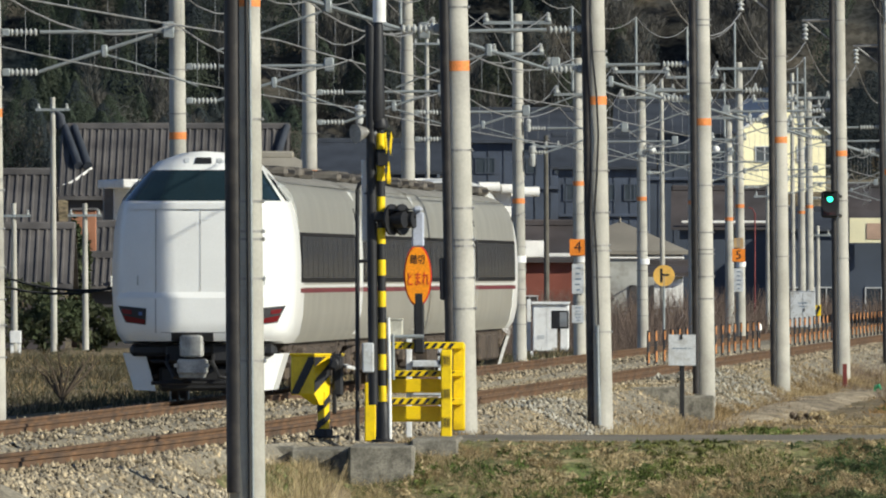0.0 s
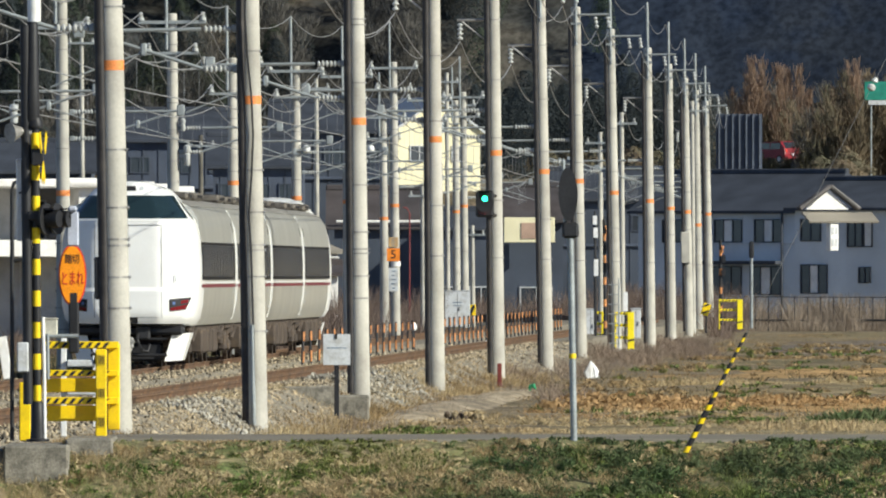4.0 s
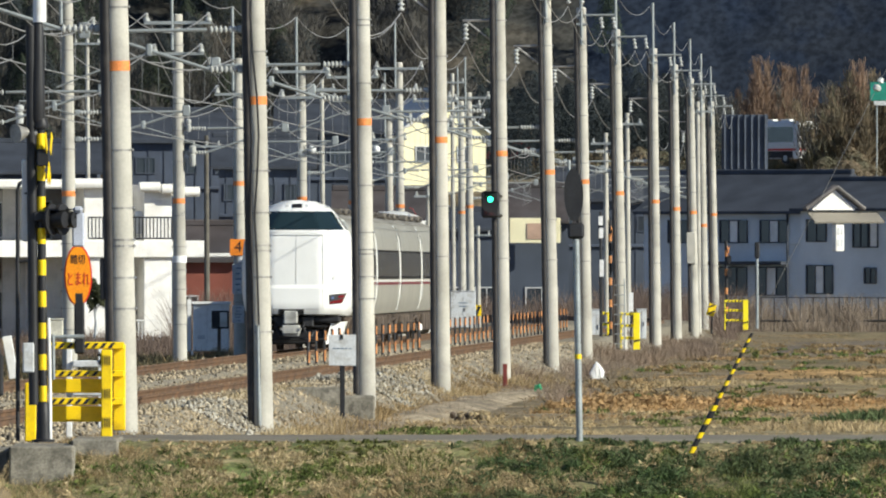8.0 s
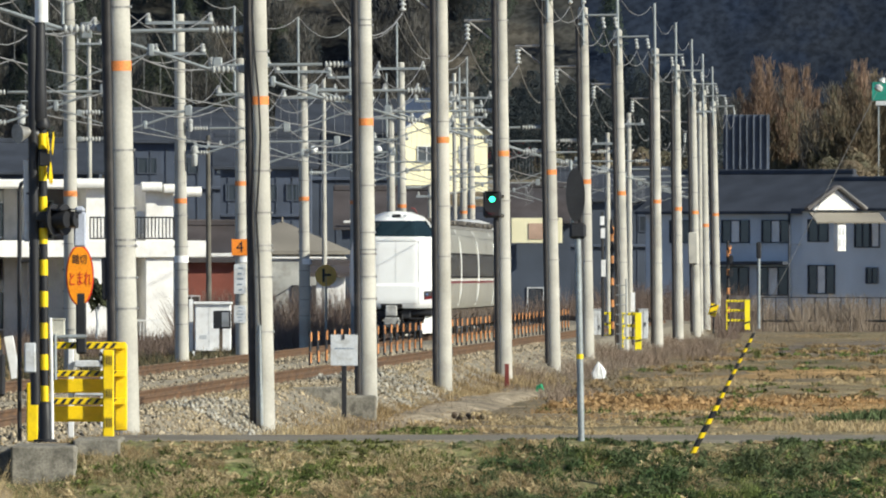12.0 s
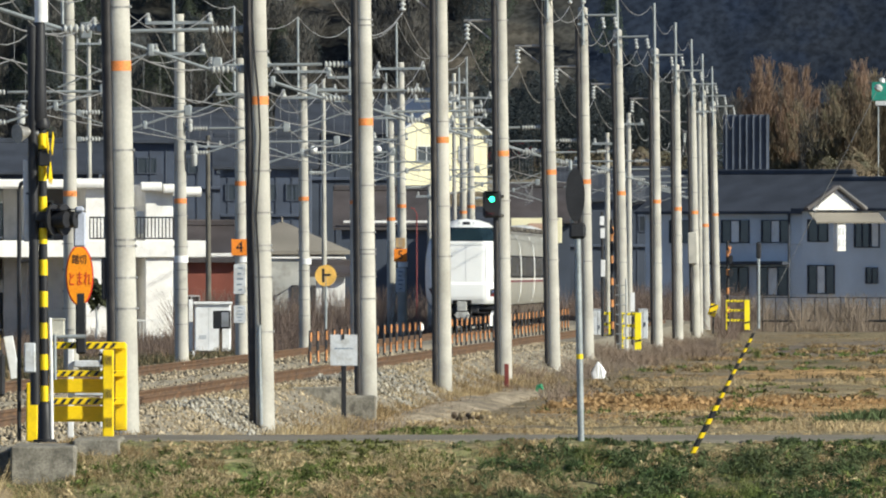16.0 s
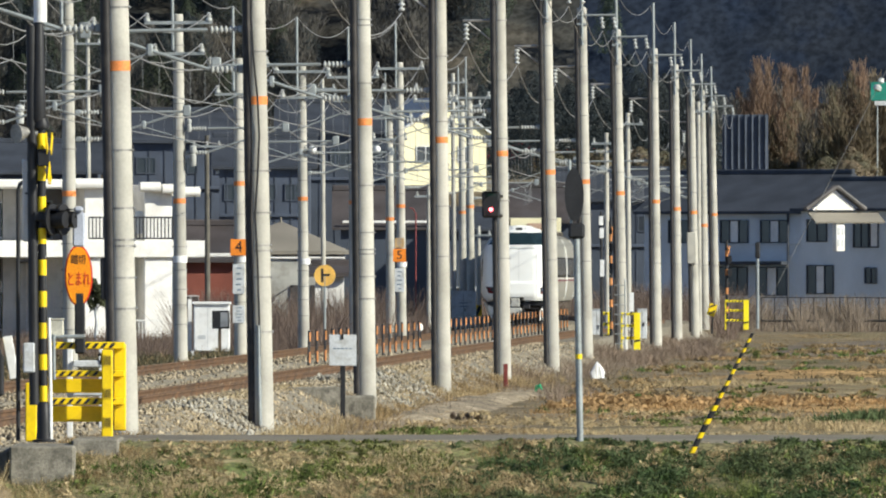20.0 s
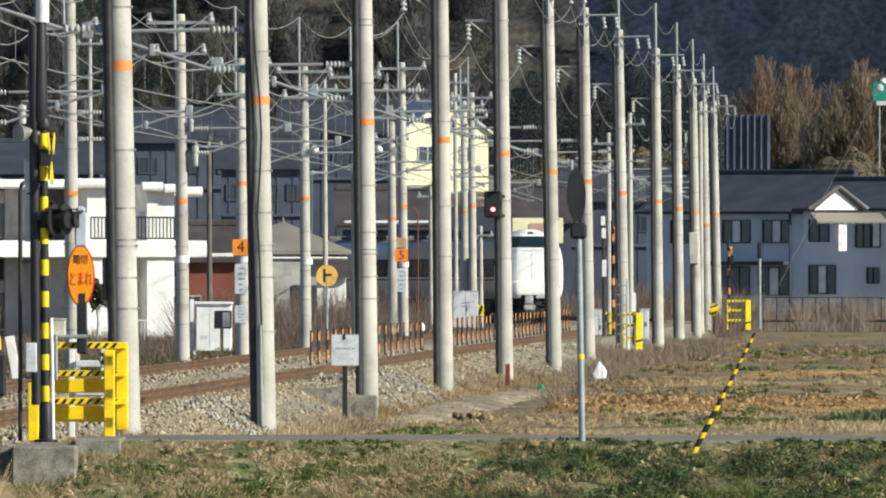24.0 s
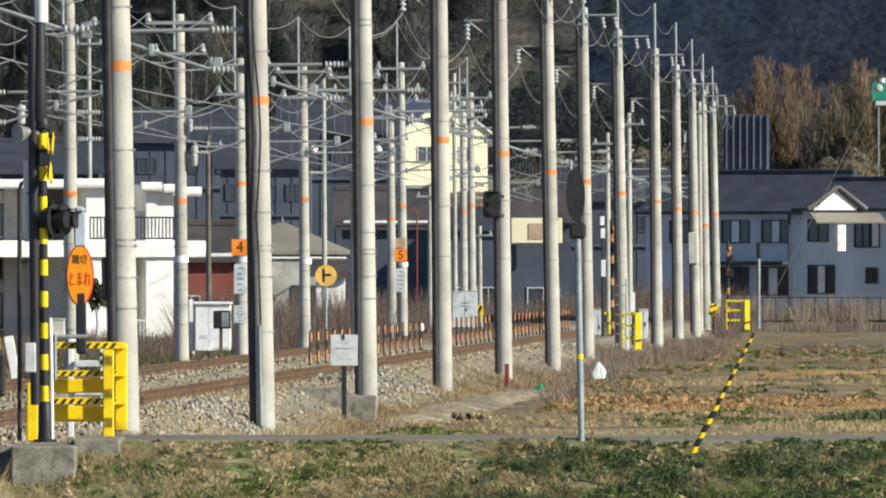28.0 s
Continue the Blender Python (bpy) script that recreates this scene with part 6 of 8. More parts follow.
part("gable_wall", Shape().prism([(-1.25, 0), (1.3, 0), (0.1, 1.05)], 0, 0.3), PLASTER, porch, "white plaster")
for s in (-1, 1):
    part("verge", Shape().tube([(0.1, -0.2, 1.25), (s * 1.7 + 0.05, -0.2, 0.05)], 0.12, 8).tube([(0.1, 0.1, 1.25), (s * 1.7 + 0.05, 0.1, 0.05)], 0.12, 8), ROOF, porch, "grey tile verge")
part("eave", Shape().box(0.55, -0.45, -0.42, 4.0, 1.1, 0.1, m=Matrix.Rotation(radians(26), 3, "X")), BEIGEROOF, porch, "tan lean-to eave")
lit = thing("bay_window", pose(20.95, 925.0, 3.194, 0, 0, 25), "white bay window with panes in the sun", "window")
part("frame", Shape().box(0, 0, 0.75, 0.5, 0.5, 1.5, c=0.03), PLASTER, lit, "white frame")
for i in range(4):
    part("pane", Shape().box(-0.1 + 0.2 * (i % 2), -0.26, 0.45 + 0.6 * (i // 2), 0.14, 0.02, 0.4), GREYBOX, lit)
# ribbed shed on the slope
RIB = surface("rib_paint", (0.10, 0.118, 0.15), 0.7)
shed = thing("corrugated_building", pose(18.396, 1060, 6.9), "tall dark building with upright ribbed cladding", "building")
hh = 11.643 - 6.9
part("wall", Shape().box(0, 2, hh / 2, 2.735, 4, hh), SLATE, shed)
for i in range(7):
    part("rib", Shape().box(-1.231 + 0.41 * i, -0.1, hh / 2, 0.09, 0.2, hh), RIB, shed)
# slate-blue works sheds under the hill, their shade held in the wall colours
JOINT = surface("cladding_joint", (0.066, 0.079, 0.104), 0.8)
for x, w, top, y in ((330, 210, 195, 1010), (590, 190, 165, 1020), (480, 150, 235, 985), (-30, 260, 240, 1000), (1070, 190, 280, 1030)):
    d = {1010: (-14.792, 6.842, 11.448), 1020: (-6.054, 6.581, 12.035), 985: (-9.977, 5.084, 9.785),
         1000: (-23.355, 7.419, 9.581), 1030: (9.835, 6.645, 8.147)}[y]
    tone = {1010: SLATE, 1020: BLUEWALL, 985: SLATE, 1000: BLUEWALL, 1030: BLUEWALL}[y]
    works = house(d[0], y, -0.6, d[1], 10, d[2] + 0.6 - 1.6, d[2] + 0.6, "slate-grey works building under the hill, shade and haze put into its wall colour", tone, DARKROOF, category="building",
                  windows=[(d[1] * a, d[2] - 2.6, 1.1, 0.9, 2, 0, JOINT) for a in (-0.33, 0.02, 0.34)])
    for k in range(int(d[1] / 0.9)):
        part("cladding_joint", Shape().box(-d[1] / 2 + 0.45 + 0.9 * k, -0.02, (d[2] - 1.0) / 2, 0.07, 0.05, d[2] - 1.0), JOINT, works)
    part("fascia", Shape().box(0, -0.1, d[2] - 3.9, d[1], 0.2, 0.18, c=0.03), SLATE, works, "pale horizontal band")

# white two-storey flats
# Stained white render, greyed to put the balcony's shade into its colour.
FRONT_SHADE = surface("front_shade_render", (0.46, 0.45, 0.43), 0.85, size=0.6, vary=0.15, stain=(0.36, 0.35, 0.33))
flats = thing("apartment_building", pose(-18.007, 690, -0.55, 0, 0, 12), "white two-storey apartment building with balconies and railings", "building")
fw = 16.248
zt, zm = 5.539 + 0.55, 2.979 + 0.55


def along_front(u):
    """Metres along the front, from a bearing in the plan."""
    return (u + 25) * 690 / 31000


part("roof_slab", Shape().box((-fw / 2 - 0.3 + along_front(196)) / 2, 0.8, zt, along_front(196) + fw / 2 + 0.3, 5.7, 0.356, c=0.06), PLASTER, flats, "white roof slab")
part("rear_slab", Shape().box((along_front(196) + fw / 2) / 2, 3.6, zt - 0.35, fw / 2 - along_front(196), 5.6, 0.2, c=0.03), PLASTER, flats, "lower white roof slab")
part("balcony_slab", Shape().box(0.2, 1.5, zm, fw + 0.6, 6.4, 0.668, c=0.03), PLASTER, flats, "white balcony slab")
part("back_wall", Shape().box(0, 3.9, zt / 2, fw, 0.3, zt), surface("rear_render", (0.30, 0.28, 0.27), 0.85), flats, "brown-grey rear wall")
for u0, u1, z in ((118, 202, 0.02), (238, 275, -0.12), (278, 304, -0.2), (300, 346, -0.3)):
    x0, x1 = along_front(u0), along_front(u1)
    part("awning", Shape().tube([(x0, -1.9, zt + z), (x1, -1.9, zt + z)], 0.2, 14).box((x0 + x1) / 2, -1.6, zt + z, x1 - x0, 0.6, 0.1), PLASTER, flats, "rounded white awning", True)
for u0, u1 in ((142, 200), (250, 300)):
    x0, x1 = along_front(u0), along_front(u1)
    part("pier", Shape().box((x0 + x1) / 2, 0.3, zt / 2, x1 - x0, 3.6, zt - 0.1, c=0.02), PLASTER, flats, "white pier")
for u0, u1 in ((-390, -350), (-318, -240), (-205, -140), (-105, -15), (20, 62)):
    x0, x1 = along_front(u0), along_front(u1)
    part("front_wall", Shape().box((x0 + x1) / 2, 1.6, zt / 2, x1 - x0, 0.3, zt - 0.1), FRONT_SHADE, flats, "front wall behind the balcony, its shade put into the grey")
for u0, u1 in ((62, 142), (205, 250)):
    x0, x1 = along_front(u0), along_front(u1)
    part("lower_wall", Shape().box((x0 + x1) / 2, 2.0, zm / 2, x1 - x0, 0.25, zm - 0.3), PLASTER, flats, "white wall")
for u0, u1 in ((-392, -347), (-253, -237)):
    x0, x1 = along_front(u0), along_front(u1)
    part("lower_wall", Shape().box((x0 + x1) / 2, -1.5, (zm - 0.34) / 2, x1 - x0, 0.25, zm - 0.34, c=0.02), PLASTER, flats, "white wall under the balcony")
for u in (-334, -222, -122, 2):
    for z, h in ((zm + 1.15, 1.4), (1.1, 1.5)):
        window(flats, along_front(u), 1.62, z, 0.9, h)
        part("spandrel", Shape().box(along_front(u), 1.7, z + h / 2 + 0.25, 0.95, 0.2, 0.4), FRONT_SHADE, flats, "spandrel in the shade-grey of the front wall")
for u in (100, 225):
    window(flats, along_front(u), 3.68, zm + 1.15, 1.2, 1.5)
    window(flats, along_front(u), 3.68, 1.1, 1.2, 1.7)
rail_x0, rail_x1 = along_front(150), along_front(300)
for z in (1.25, 0.42):
    part("handrail", Shape().box((rail_x0 + rail_x1) / 2, -1.5, zm + z, rail_x1 - rail_x0, 0.05, 0.05), DARK, flats, "dark handrail")
for i in range(24):
    part("baluster", Shape().box(rail_x0 + (rail_x1 - rail_x0) * i / 23, -1.5, zm + 0.83, 0.035, 0.035, 0.85), DARK, flats)
for u, w, h, m in ((159, 0.34, 0.7, WHITE), (170, 0.3, 0.95, WHITE), (243, 0.3, 0.9, WHITE), (254, 0.22, 0.75, GREYBOX), (262, 0.3, 1.0, WHITE)):
    part("laundry", Shape().box(along_front(u), -1.15, zm + 1.5 - h / 2, w, 0.05, h, c=0.02), m, flats, "washing hung on the balcony")
part("shutter", Shape().box(along_front(287), -1.2, zm + 0.95, 0.62, 0.06, 1.3), BROWNROOF, flats, "brown balcony screen")
yard_tree = thing("yard_tree", pose(-13.35, 676, -0.55), "small olive-leaved tree with a pale trunk before the flats", "tree")
part("trunk", Shape().tube([(0, 0, 0), (0.03, 0, 0.7), (-0.03, 0, 1.25), (0.05, 0, 1.7)], [0.085, 0.06, 0.05, 0.02], 9), GREYBOX, yard_tree, "pale trunk", True)
for a, b in ((-0.35, 1.7), (0.32, 1.75), (0.1, 2.0)):
    part("limb", Shape().tube([(0, 0, 1.1), (a * 0.6, 0, 1.45), (a, 0.05, b)], [0.035, 0.025, 0.01], 7), GREYBOX, yard_tree, "", True)
crown_rng = np.random.default_rng(12)
d = crown_rng.normal(size=(1500, 3))
d /= np.linalg.norm(d, axis=1)[:, None]
leaf_p = d * np.array([0.42, 0.4, 0.5]) * (crown_rng.uniform(0.4, 1, 1500) ** 0.5 * (1 + 0.3 * np.sin(6 * d[:, 0] + 3 * d[:, 2])))[:, None] + np.array([0.0, 0, 1.75])
quads("crown", leaf_p, crown_rng.normal(size=(1500, 3)) * 0.035, crown_rng.normal(size=(1500, 3)) * 0.035, GARDENLEAF, "", "small dull olive leaves").parent = yard_tree
hedge_wall = thing("low_fence", pose(-11.475, 660, -0.5), "low white railing before the flats", "fence")
part("rail", Shape().box(0, 0, 0.75, 1.9, 0.04, 0.05), WHITE, hedge_wall)
for i in range(14):
    part("bar", Shape().box(-0.9 + 0.138 * i, 0, 0.37, 0.03, 0.03, 0.75), WHITE, hedge_wall)

# small posts and boards beyond the far track
red_post = thing("red_post", pose(-1.046, 705, -0.5), "slim dull red post", "post")
part("tube", Shape().tube([(0, 0, 0), (0, 0, 4.433 + 0.5), (-0.1, 0, 4.615 + 0.5), (-0.25, 0, 4.661 + 0.5)], 0.03, 8), surface("dull_red", (0.20, 0.045, 0.045), 0.6), red_post, smooth=True)
hazard = thing("hazard_board", pose(1.478, 716, -0.5), "small yellow and black hazard board on a post", "sign")
part("post", Shape().tube([(0, 0, 0), (0, 0, 1.1)], 0.04, 8), STEEL, hazard)
part("board", Shape().box(0, -0.05, 0.499 + 0.5, 0.32, 0.02, 0.45, c=0.01), YELLOW, hazard, "yellow board")
part("stripe", Shape().prism([(-0.14, 0.36 + 0.5), (-0.02, 0.268 + 0.5), (0.14, 0.637 + 0.5), (0.05, 0.73 + 0.5)], -0.066, -0.062), BLACK, hazard, "black stripe")

# slim poles by the old houses
OLDWOOD = surface("weathered_wood", (0.13, 0.12, 0.10), 0.9, size=1.5, vary=0.25)
for u, y, top, label in ((-503, 560, 7.654, "tall slim grey utility pole by the houses"), (-573, 560, 4.258, "slim grey post by the houses"), (-447, 575, 4.319, "slim grey post by the houses"),
                         (370, 640, 7.058, "dark wooden utility pole"), (160, 700, 11.597, "slim grey utility pole"), (575, 700, 9.79, "slim grey utility pole"),
                         (806, 760, 10.703, "slim grey utility pole"), (850, 740, 4.029, "slim grey utility pole"), (1077, 640, 7.161, "slim grey utility pole"),
                         (1115, 620, 7.7, "slim grey utility pole"), (762, 690, 5.45, "slim grey utility pole"), (1240, 700, 8.887, "slim grey utility pole")):
    p = thing("utility_pole", pose((u - 784) * y / 31000, y, -0.5, 0, -0.3, 0), label, "utility pole", "slim poles behind the line")
    part("shaft", Shape().tube([(0, 0, 0), (0, 0, top + 0.5)], [0.11, 0.08], 14), OLDWOOD if "wooden" in label else CONCRETE, p, smooth=True)
    if top > 3:
        part("crossarm", Shape().box(0, -0.12, top + 0.1, 1.1, 0.07, 0.08), STEEL, p)
        for a in (-0.45, 0.0, 0.45):
            i = Shape()
            bell(i, a, -0.12, top + 0.14, 0.06, 0.16)
            part("insulator", i, PORCELAIN, p, "white pin insulator", True)


# ---- the road on the hillside, and what drives on it ----
ROAD_Z = 9.35


def hill_road(p):
    """A place on the road from its bearing, and the way that a car faces there."""
    y = 1172 - 0.75 * max(-102.0, p - 1352) * 0.0378
    return (p - 784) * y / 31000, y, 46 * smooth(1210, 1285, p)


road = Shape()
stops = list(range(840, 2800, 40))
for p in stops:
    x, y, turn = hill_road(p)
    road.add([(x, y - 3.2, ROAD_Z - 3.4), (x, y - 2.6, ROAD_Z), (x, y + 2.6, ROAD_Z), (x, y + 4.5, ROAD_Z - 3.0)], [])
n = len(stops)
road.f = [(4 * i + j, 4 * i + j + 1, 4 * i + j + 5, 4 * i + j + 4) for i in range(n - 1) for j in range(3)]
tagged(road.object("hill_road", ASPHALT), "narrow road on a bank along the hillside", "road", kind="structure")


def loft(sections):
    """A closed body through outlines of the same number of points."""
    n = len(sections[0])
    s = Shape()
    s.add([q for ring in sections for q in ring], [(i * n + j, i * n + (j + 1) % n, (i + 1) * n + (j + 1) % n, (i + 1) * n + j) for i in range(len(sections) - 1) for j in range(n)]
          + [tuple(range(n))[::-1], tuple(range((len(sections) - 1) * n, len(sections) * n))])
    return s


def car(paint, label):
    """A small hatchback that faces -x."""
    c = thing("small_car", pose(0, 0, 0), label, "car", "cars on the hill road")
    hw = 0.73
    side = [(-1.65, 0.35), (-1.68, 0.7), (-1.0, 0.92), (-0.45, 1.42), (1.15, 1.46), (1.55, 1.0), (1.62, 0.6), (1.58, 0.32)]
    part("body", loft([[(x * 0.985, -hw, z) for x, z in side], [(x, -hw * 0.9, z) for x, z in side], [(x, hw * 0.9, z) for x, z in side], [(x * 0.985, hw, z) for x, z in side]]), paint, c, "painted body")
    for s in (-1, 1):
        for x0, x1 in ((-0.62, 0.15), (0.22, 1.15)):
            part("side_window", Shape().prism([(x0 - 0.15 if x0 < 0 else x0, 0.95), (x1, 0.95), (x1, 1.35), (x0 + 0.08, 1.35)], s * hw - 0.01, s * hw + 0.01), PANE, c)
        for x in (-1.05, 1.05):
            w = part("wheel", Shape().tube([(x, s * (hw - 0.16), 0.28), (x, s * (hw + 0.01), 0.28)], 0.28, 18), BLACK, c, "black tyre", True)
            part("hub", Shape().tube([(x, s * (hw - 0.1), 0.28), (x, s * (hw + 0.02), 0.28)], 0.16, 14), GREYBOX, w, "grey hub")
        part("tail_lamp", Shape().box(1.58, s * 0.6, 0.85, 0.08, 0.16, 0.22, c=0.02), RED, c, "red tail lamp")
        part("headlamp", Shape().box(-1.66, s * 0.55, 0.68, 0.08, 0.26, 0.14, c=0.02), PORCELAIN, c, "clear headlamp")
    part("rear_window", Shape().add([(1.20, -0.55, 1.42), (1.20, 0.55, 1.42), (1.56, 0.6, 1.03), (1.56, -0.6, 1.03), (1.16, -0.55, 1.40), (1.16, 0.55, 1.40), (1.52, 0.6, 1.01), (1.52, -0.6, 1.01)],
                                    [(0, 1, 2, 3), (4, 5, 6, 7), (0, 1, 5, 4), (1, 2, 6, 5), (2, 3, 7, 6), (3, 0, 4, 7)]), PANE, c)
    part("windscreen", Shape().add([(-1.0, -0.6, 0.95), (-1.0, 0.6, 0.95), (-0.49, 0.55, 1.41), (-0.49, -0.55, 1.41), (-0.96, -0.6, 0.93), (-0.96, 0.6, 0.93), (-0.45, 0.55, 1.39), (-0.45, -0.55, 1.39)],
                                   [(0, 1, 2, 3), (4, 5, 6, 7), (0, 1, 5, 4), (1, 2, 6, 5), (2, 3, 7, 6), (3, 0, 4, 7)]), PANE, c)
    part("bumper", Shape().box(1.58, 0, 0.42, 0.14, 1.4, 0.2, c=0.04), paint, c)
    part("number_plate", Shape().box(1.66, 0, 0.58, 0.02, 0.33, 0.16), WHITE, c, "blank white plate")
    return c


red_car = car(surface("dark_red_gloss", (0.24, 0.02, 0.03), 0.35, bump=0), "small red car on the hill road")
white_car = car(WHITE, "small white car on the hill road")
second_car = car(WHITE, "small white car following along the hill road")
bus = thing("minibus", pose(0, 0, 0), "white minibus with a red stripe on the hill road", "bus")
hb, L = 1.0, 6.2
prof = [(-hb, 0.35), (-hb, 2.55), (-hb + 0.16, 2.85), (hb - 0.16, 2.85), (hb, 2.55), (hb, 0.35)]
part("body", loft([[(x, y * k, z) for y, z in prof] for x, k in ((-L / 2, 0.93), (-L / 2 + 0.25, 1.0), (L / 2 - 0.12, 1.0), (L / 2, 0.95))]), WHITE, bus, "white body")
for s in (-1, 1):
    part("side_window", Shape().box(-0.2, s * hb, 1.95, L - 0.7, 0.03, 1.0, c=0.01), PANE, bus, "dark window band")
    part("stripe", Shape().box(0, s * hb, 0.95, L - 0.6, 0.025, 0.14), RED, bus, "red stripe")
    # Lower side darkened by colour, for the shade on the bus's flank.
    part("side_panel", Shape().box(-0.2, s * hb, 0.62, L - 0.8, 0.02, 0.45), DARKWALL, bus, "dark lower band, the side's shade put into its colour")
    part("tail_lamp", Shape().box(L / 2 - 0.01, s * 0.82, 0.8, 0.05, 0.14, 0.35, c=0.01), RED, bus, "red tail lamp")
    for x in (-2.0, 1.8):
        w = part("wheel", Shape().tube([(x, s * (hb - 0.22), 0.38), (x, s * (hb + 0.01), 0.38)], 0.38, 18), BLACK, bus, "black tyre", True)
        part("hub", Shape().tube([(x, s * (hb - 0.1), 0.38), (x, s * (hb + 0.02), 0.38)], 0.2, 14), GREYBOX, w, "grey hub")
part("rear_window", Shape().box(L / 2, 0, 1.95, 0.04, 1.5, 0.75, c=0.02), PANE, bus)
part("rear_stripe", Shape().box(L / 2, 0, 0.98, 0.03, 1.9, 0.12), RED, bus, "red stripe")
part("roof_rail", Shape().box(-0.3, -0.6, 2.9, 1.6, 0.5, 0.14, c=0.04).box(1.6, -0.6, 2.9, 0.9, 0.5, 0.14, c=0.04), WHITE, bus, "white roof units")
part("windscreen", Shape().box(-L / 2 - 0.01, 0, 1.75, 0.04, 1.7, 0.9, c=0.02), PANE, bus)


def drive(vehicle, seconds, bearing, speed, last=1010):
    """Along the road to the left, past the bearing at that time, to a halt behind the trees."""
    rows = []
    for i in range(57):
        t = i * 0.5
        p = max(bearing - speed * (t - seconds), last)
        p = min(p, 2700)
        x, y, turn = hill_road(p)
        rows.append((t, pose(x, y, ROAD_Z, 0, 0, -turn)))
    walk(vehicle, rows)


green_board = thing("road_sign", pose(28.906, 1130, 6.85), "green road sign board with a white lower edge on two posts", "sign")
part("board", Shape().box(0, 0, 13.774 - 6.85, 2.479, 0.08, 1.203, c=0.02), surface("sign_green", (0.02, 0.22, 0.16), 0.5, size=1.5), green_board, "green panel")
part("lower_edge", Shape().box(0.1, 0.02, 13.008 - 6.85, 2.187, 0.1, 0.292, c=0.02), GREYBOX, green_board, "pale lower rail")
for e in (-0.8, 0.8):
    part("post", Shape().tube([(e, 0.09, 0), (e, 0.09, 14.211 - 6.85)], 0.05, 8), STEEL, green_board, "grey post")


# ---- hill and woods ----
def hill_z(x, y):
    rise = max(0.0, y - 1178)
    z = 6.9 + rise * 0.42 * smooth(0, 30, rise)
    z += 1.0 * math.sin(x * 0.16 + 0.7) * smooth(0, 40, rise) + 1.2 * math.sin(x * 0.07 - y * 0.03) * smooth(0, 40, rise)
    z += 0.70 * max(0.0, x - 6) * smooth(6, 40, rise)
    return z


def crowns_z(x, y):
    """The far slope with the soft tops of its closed woods."""
    lump = 0.25 * noise.noise((x * 0.5, y * 0.5, 2)) + 0.16 * noise.noise((x * 1.4, y * 1.4, 9))
    return hill_z(x, y) + lump * smooth(1182, 1190, y)


HILL_ROWS = spread((1160, 1180, 3), (1180, 1262, 0.8), (1262, 1330, 4), (1330, 2400, 60))
hill = sheet("hillside", spread((-1500, -80, 60), (-80, -58, 3), (-58, 9.4, 0.5)) + [9.5], HILL_ROWS, crowns_z, HILL_WEST)
tagged(hill, "steep wooded hillside closing the view", "hill", kind="structure")
far_hill = sheet("hillside", spread((9.5, 42, 0.5), (42, 80, 3), (80, 1501, 60)), HILL_ROWS, crowns_z, HILL_SHADE)
tagged(far_hill, "wooded far slope, its shade and haze put into the dark blue colour", "hill", kind="structure")
rng = np.random.default_rng(4)


def woods(name, spots, material, label, leaf=0.10, count=1000, tall=(4.0, 7.5), wide=(1.3, 2.2), cone=0.5):
    """Many crowns of loose leaf clumps in one object."""
    c, s, u = [], [], []
    for x, y in spots:
        h, w = rng.uniform(*tall), rng.uniform(*wide)
        z = hill_z(x, y) if y > 1150 else ground_z(x, y)
        n = count
        t = rng.random(n) ** 0.8
        a = rng.random(n) * 2 * np.pi
        lobes = 1 + 0.28 * np.sin(3 * a + rng.random() * 6) + 0.2 * np.sin(7 * t + rng.random() * 6)
        r = w * lobes * (np.sin(np.pi * np.clip(0.12 + 0.86 * t, 0, 1)) ** 0.7 * (1 - cone * t)) * np.sqrt(rng.uniform(0.5, 1, n))
        p = np.stack([x + r * np.cos(a), y + r * np.sin(a), z + h * (0.18 + 0.82 * t)], 1)
        face = np.stack([np.cos(a), np.sin(a), 1.6 * (t - 0.3)], 1) + 0.3 * rng.normal(size=(n, 3))
        d = np.cross(face, rng.normal(size=(n, 3)))
        d /= np.linalg.norm(d, axis=1)[:, None]
        e = np.cross(d, face)
        e /= np.linalg.norm(e, axis=1)[:, None]
        k = leaf * rng.uniform(0.5, 1.2, n)[:, None]
        c.append(p), s.append(d * k), u.append(e * k * 0.8)
    return quads(name, np.concatenate(c), np.concatenate(s), np.concatenate(u), material, "stuff", label, "trees")


kinds = {"green": [], "dark": [], "bare": [], "russet": []}
for i in range(820):
    x, y = rng.uniform(-57, 36), 1180 + 38 * rng.random()
    u = 784 + x * 31000 / y
    z = hill_z(x, y) + 3.5
    v = 485 - (z - 2) * 31000 / y
    if u > 1130 and v < 215:  # the closed woods on the far slope
        continue
    elif u > 1330:
        k = rng.choice(["bare", "green", "russet"], p=[0.7, 0.2, 0.1])
    elif u > 560:
        if rng.random() < 0.8:
            continue
        k = rng.choice(["bare", "green", "dark"], p=[0.6, 0.15, 0.25])
    elif u > -330:
        if rng.random() < 0.45:
            continue
        k = rng.choice(["bare", "green", "dark"], p=[0.2, 0.4, 0.4])
    else:
        if rng.random() < 0.3:
            continue
        k = rng.choice(["green", "dark", "bare"], p=[0.75, 0.2, 0.05])
    kinds[k].append((x, y))
low_trees = [(rng.uniform(-34, 26), rng.uniform(1036, 1062)) for i in range(170)]
low_trees = [p for p in low_trees if not (-5 < p[0] < 5.5 or 15 < p[0] < 22)]
woods("green_woods", kinds["green"], LEAF, "dense evergreen trees on the hillside", 0.06, 2300)
woods("dark_woods", kinds["dark"], DARKLEAF, "dark evergreen trees on the hillside, shade and haze put into their leaf colour", 0.06, 2300)
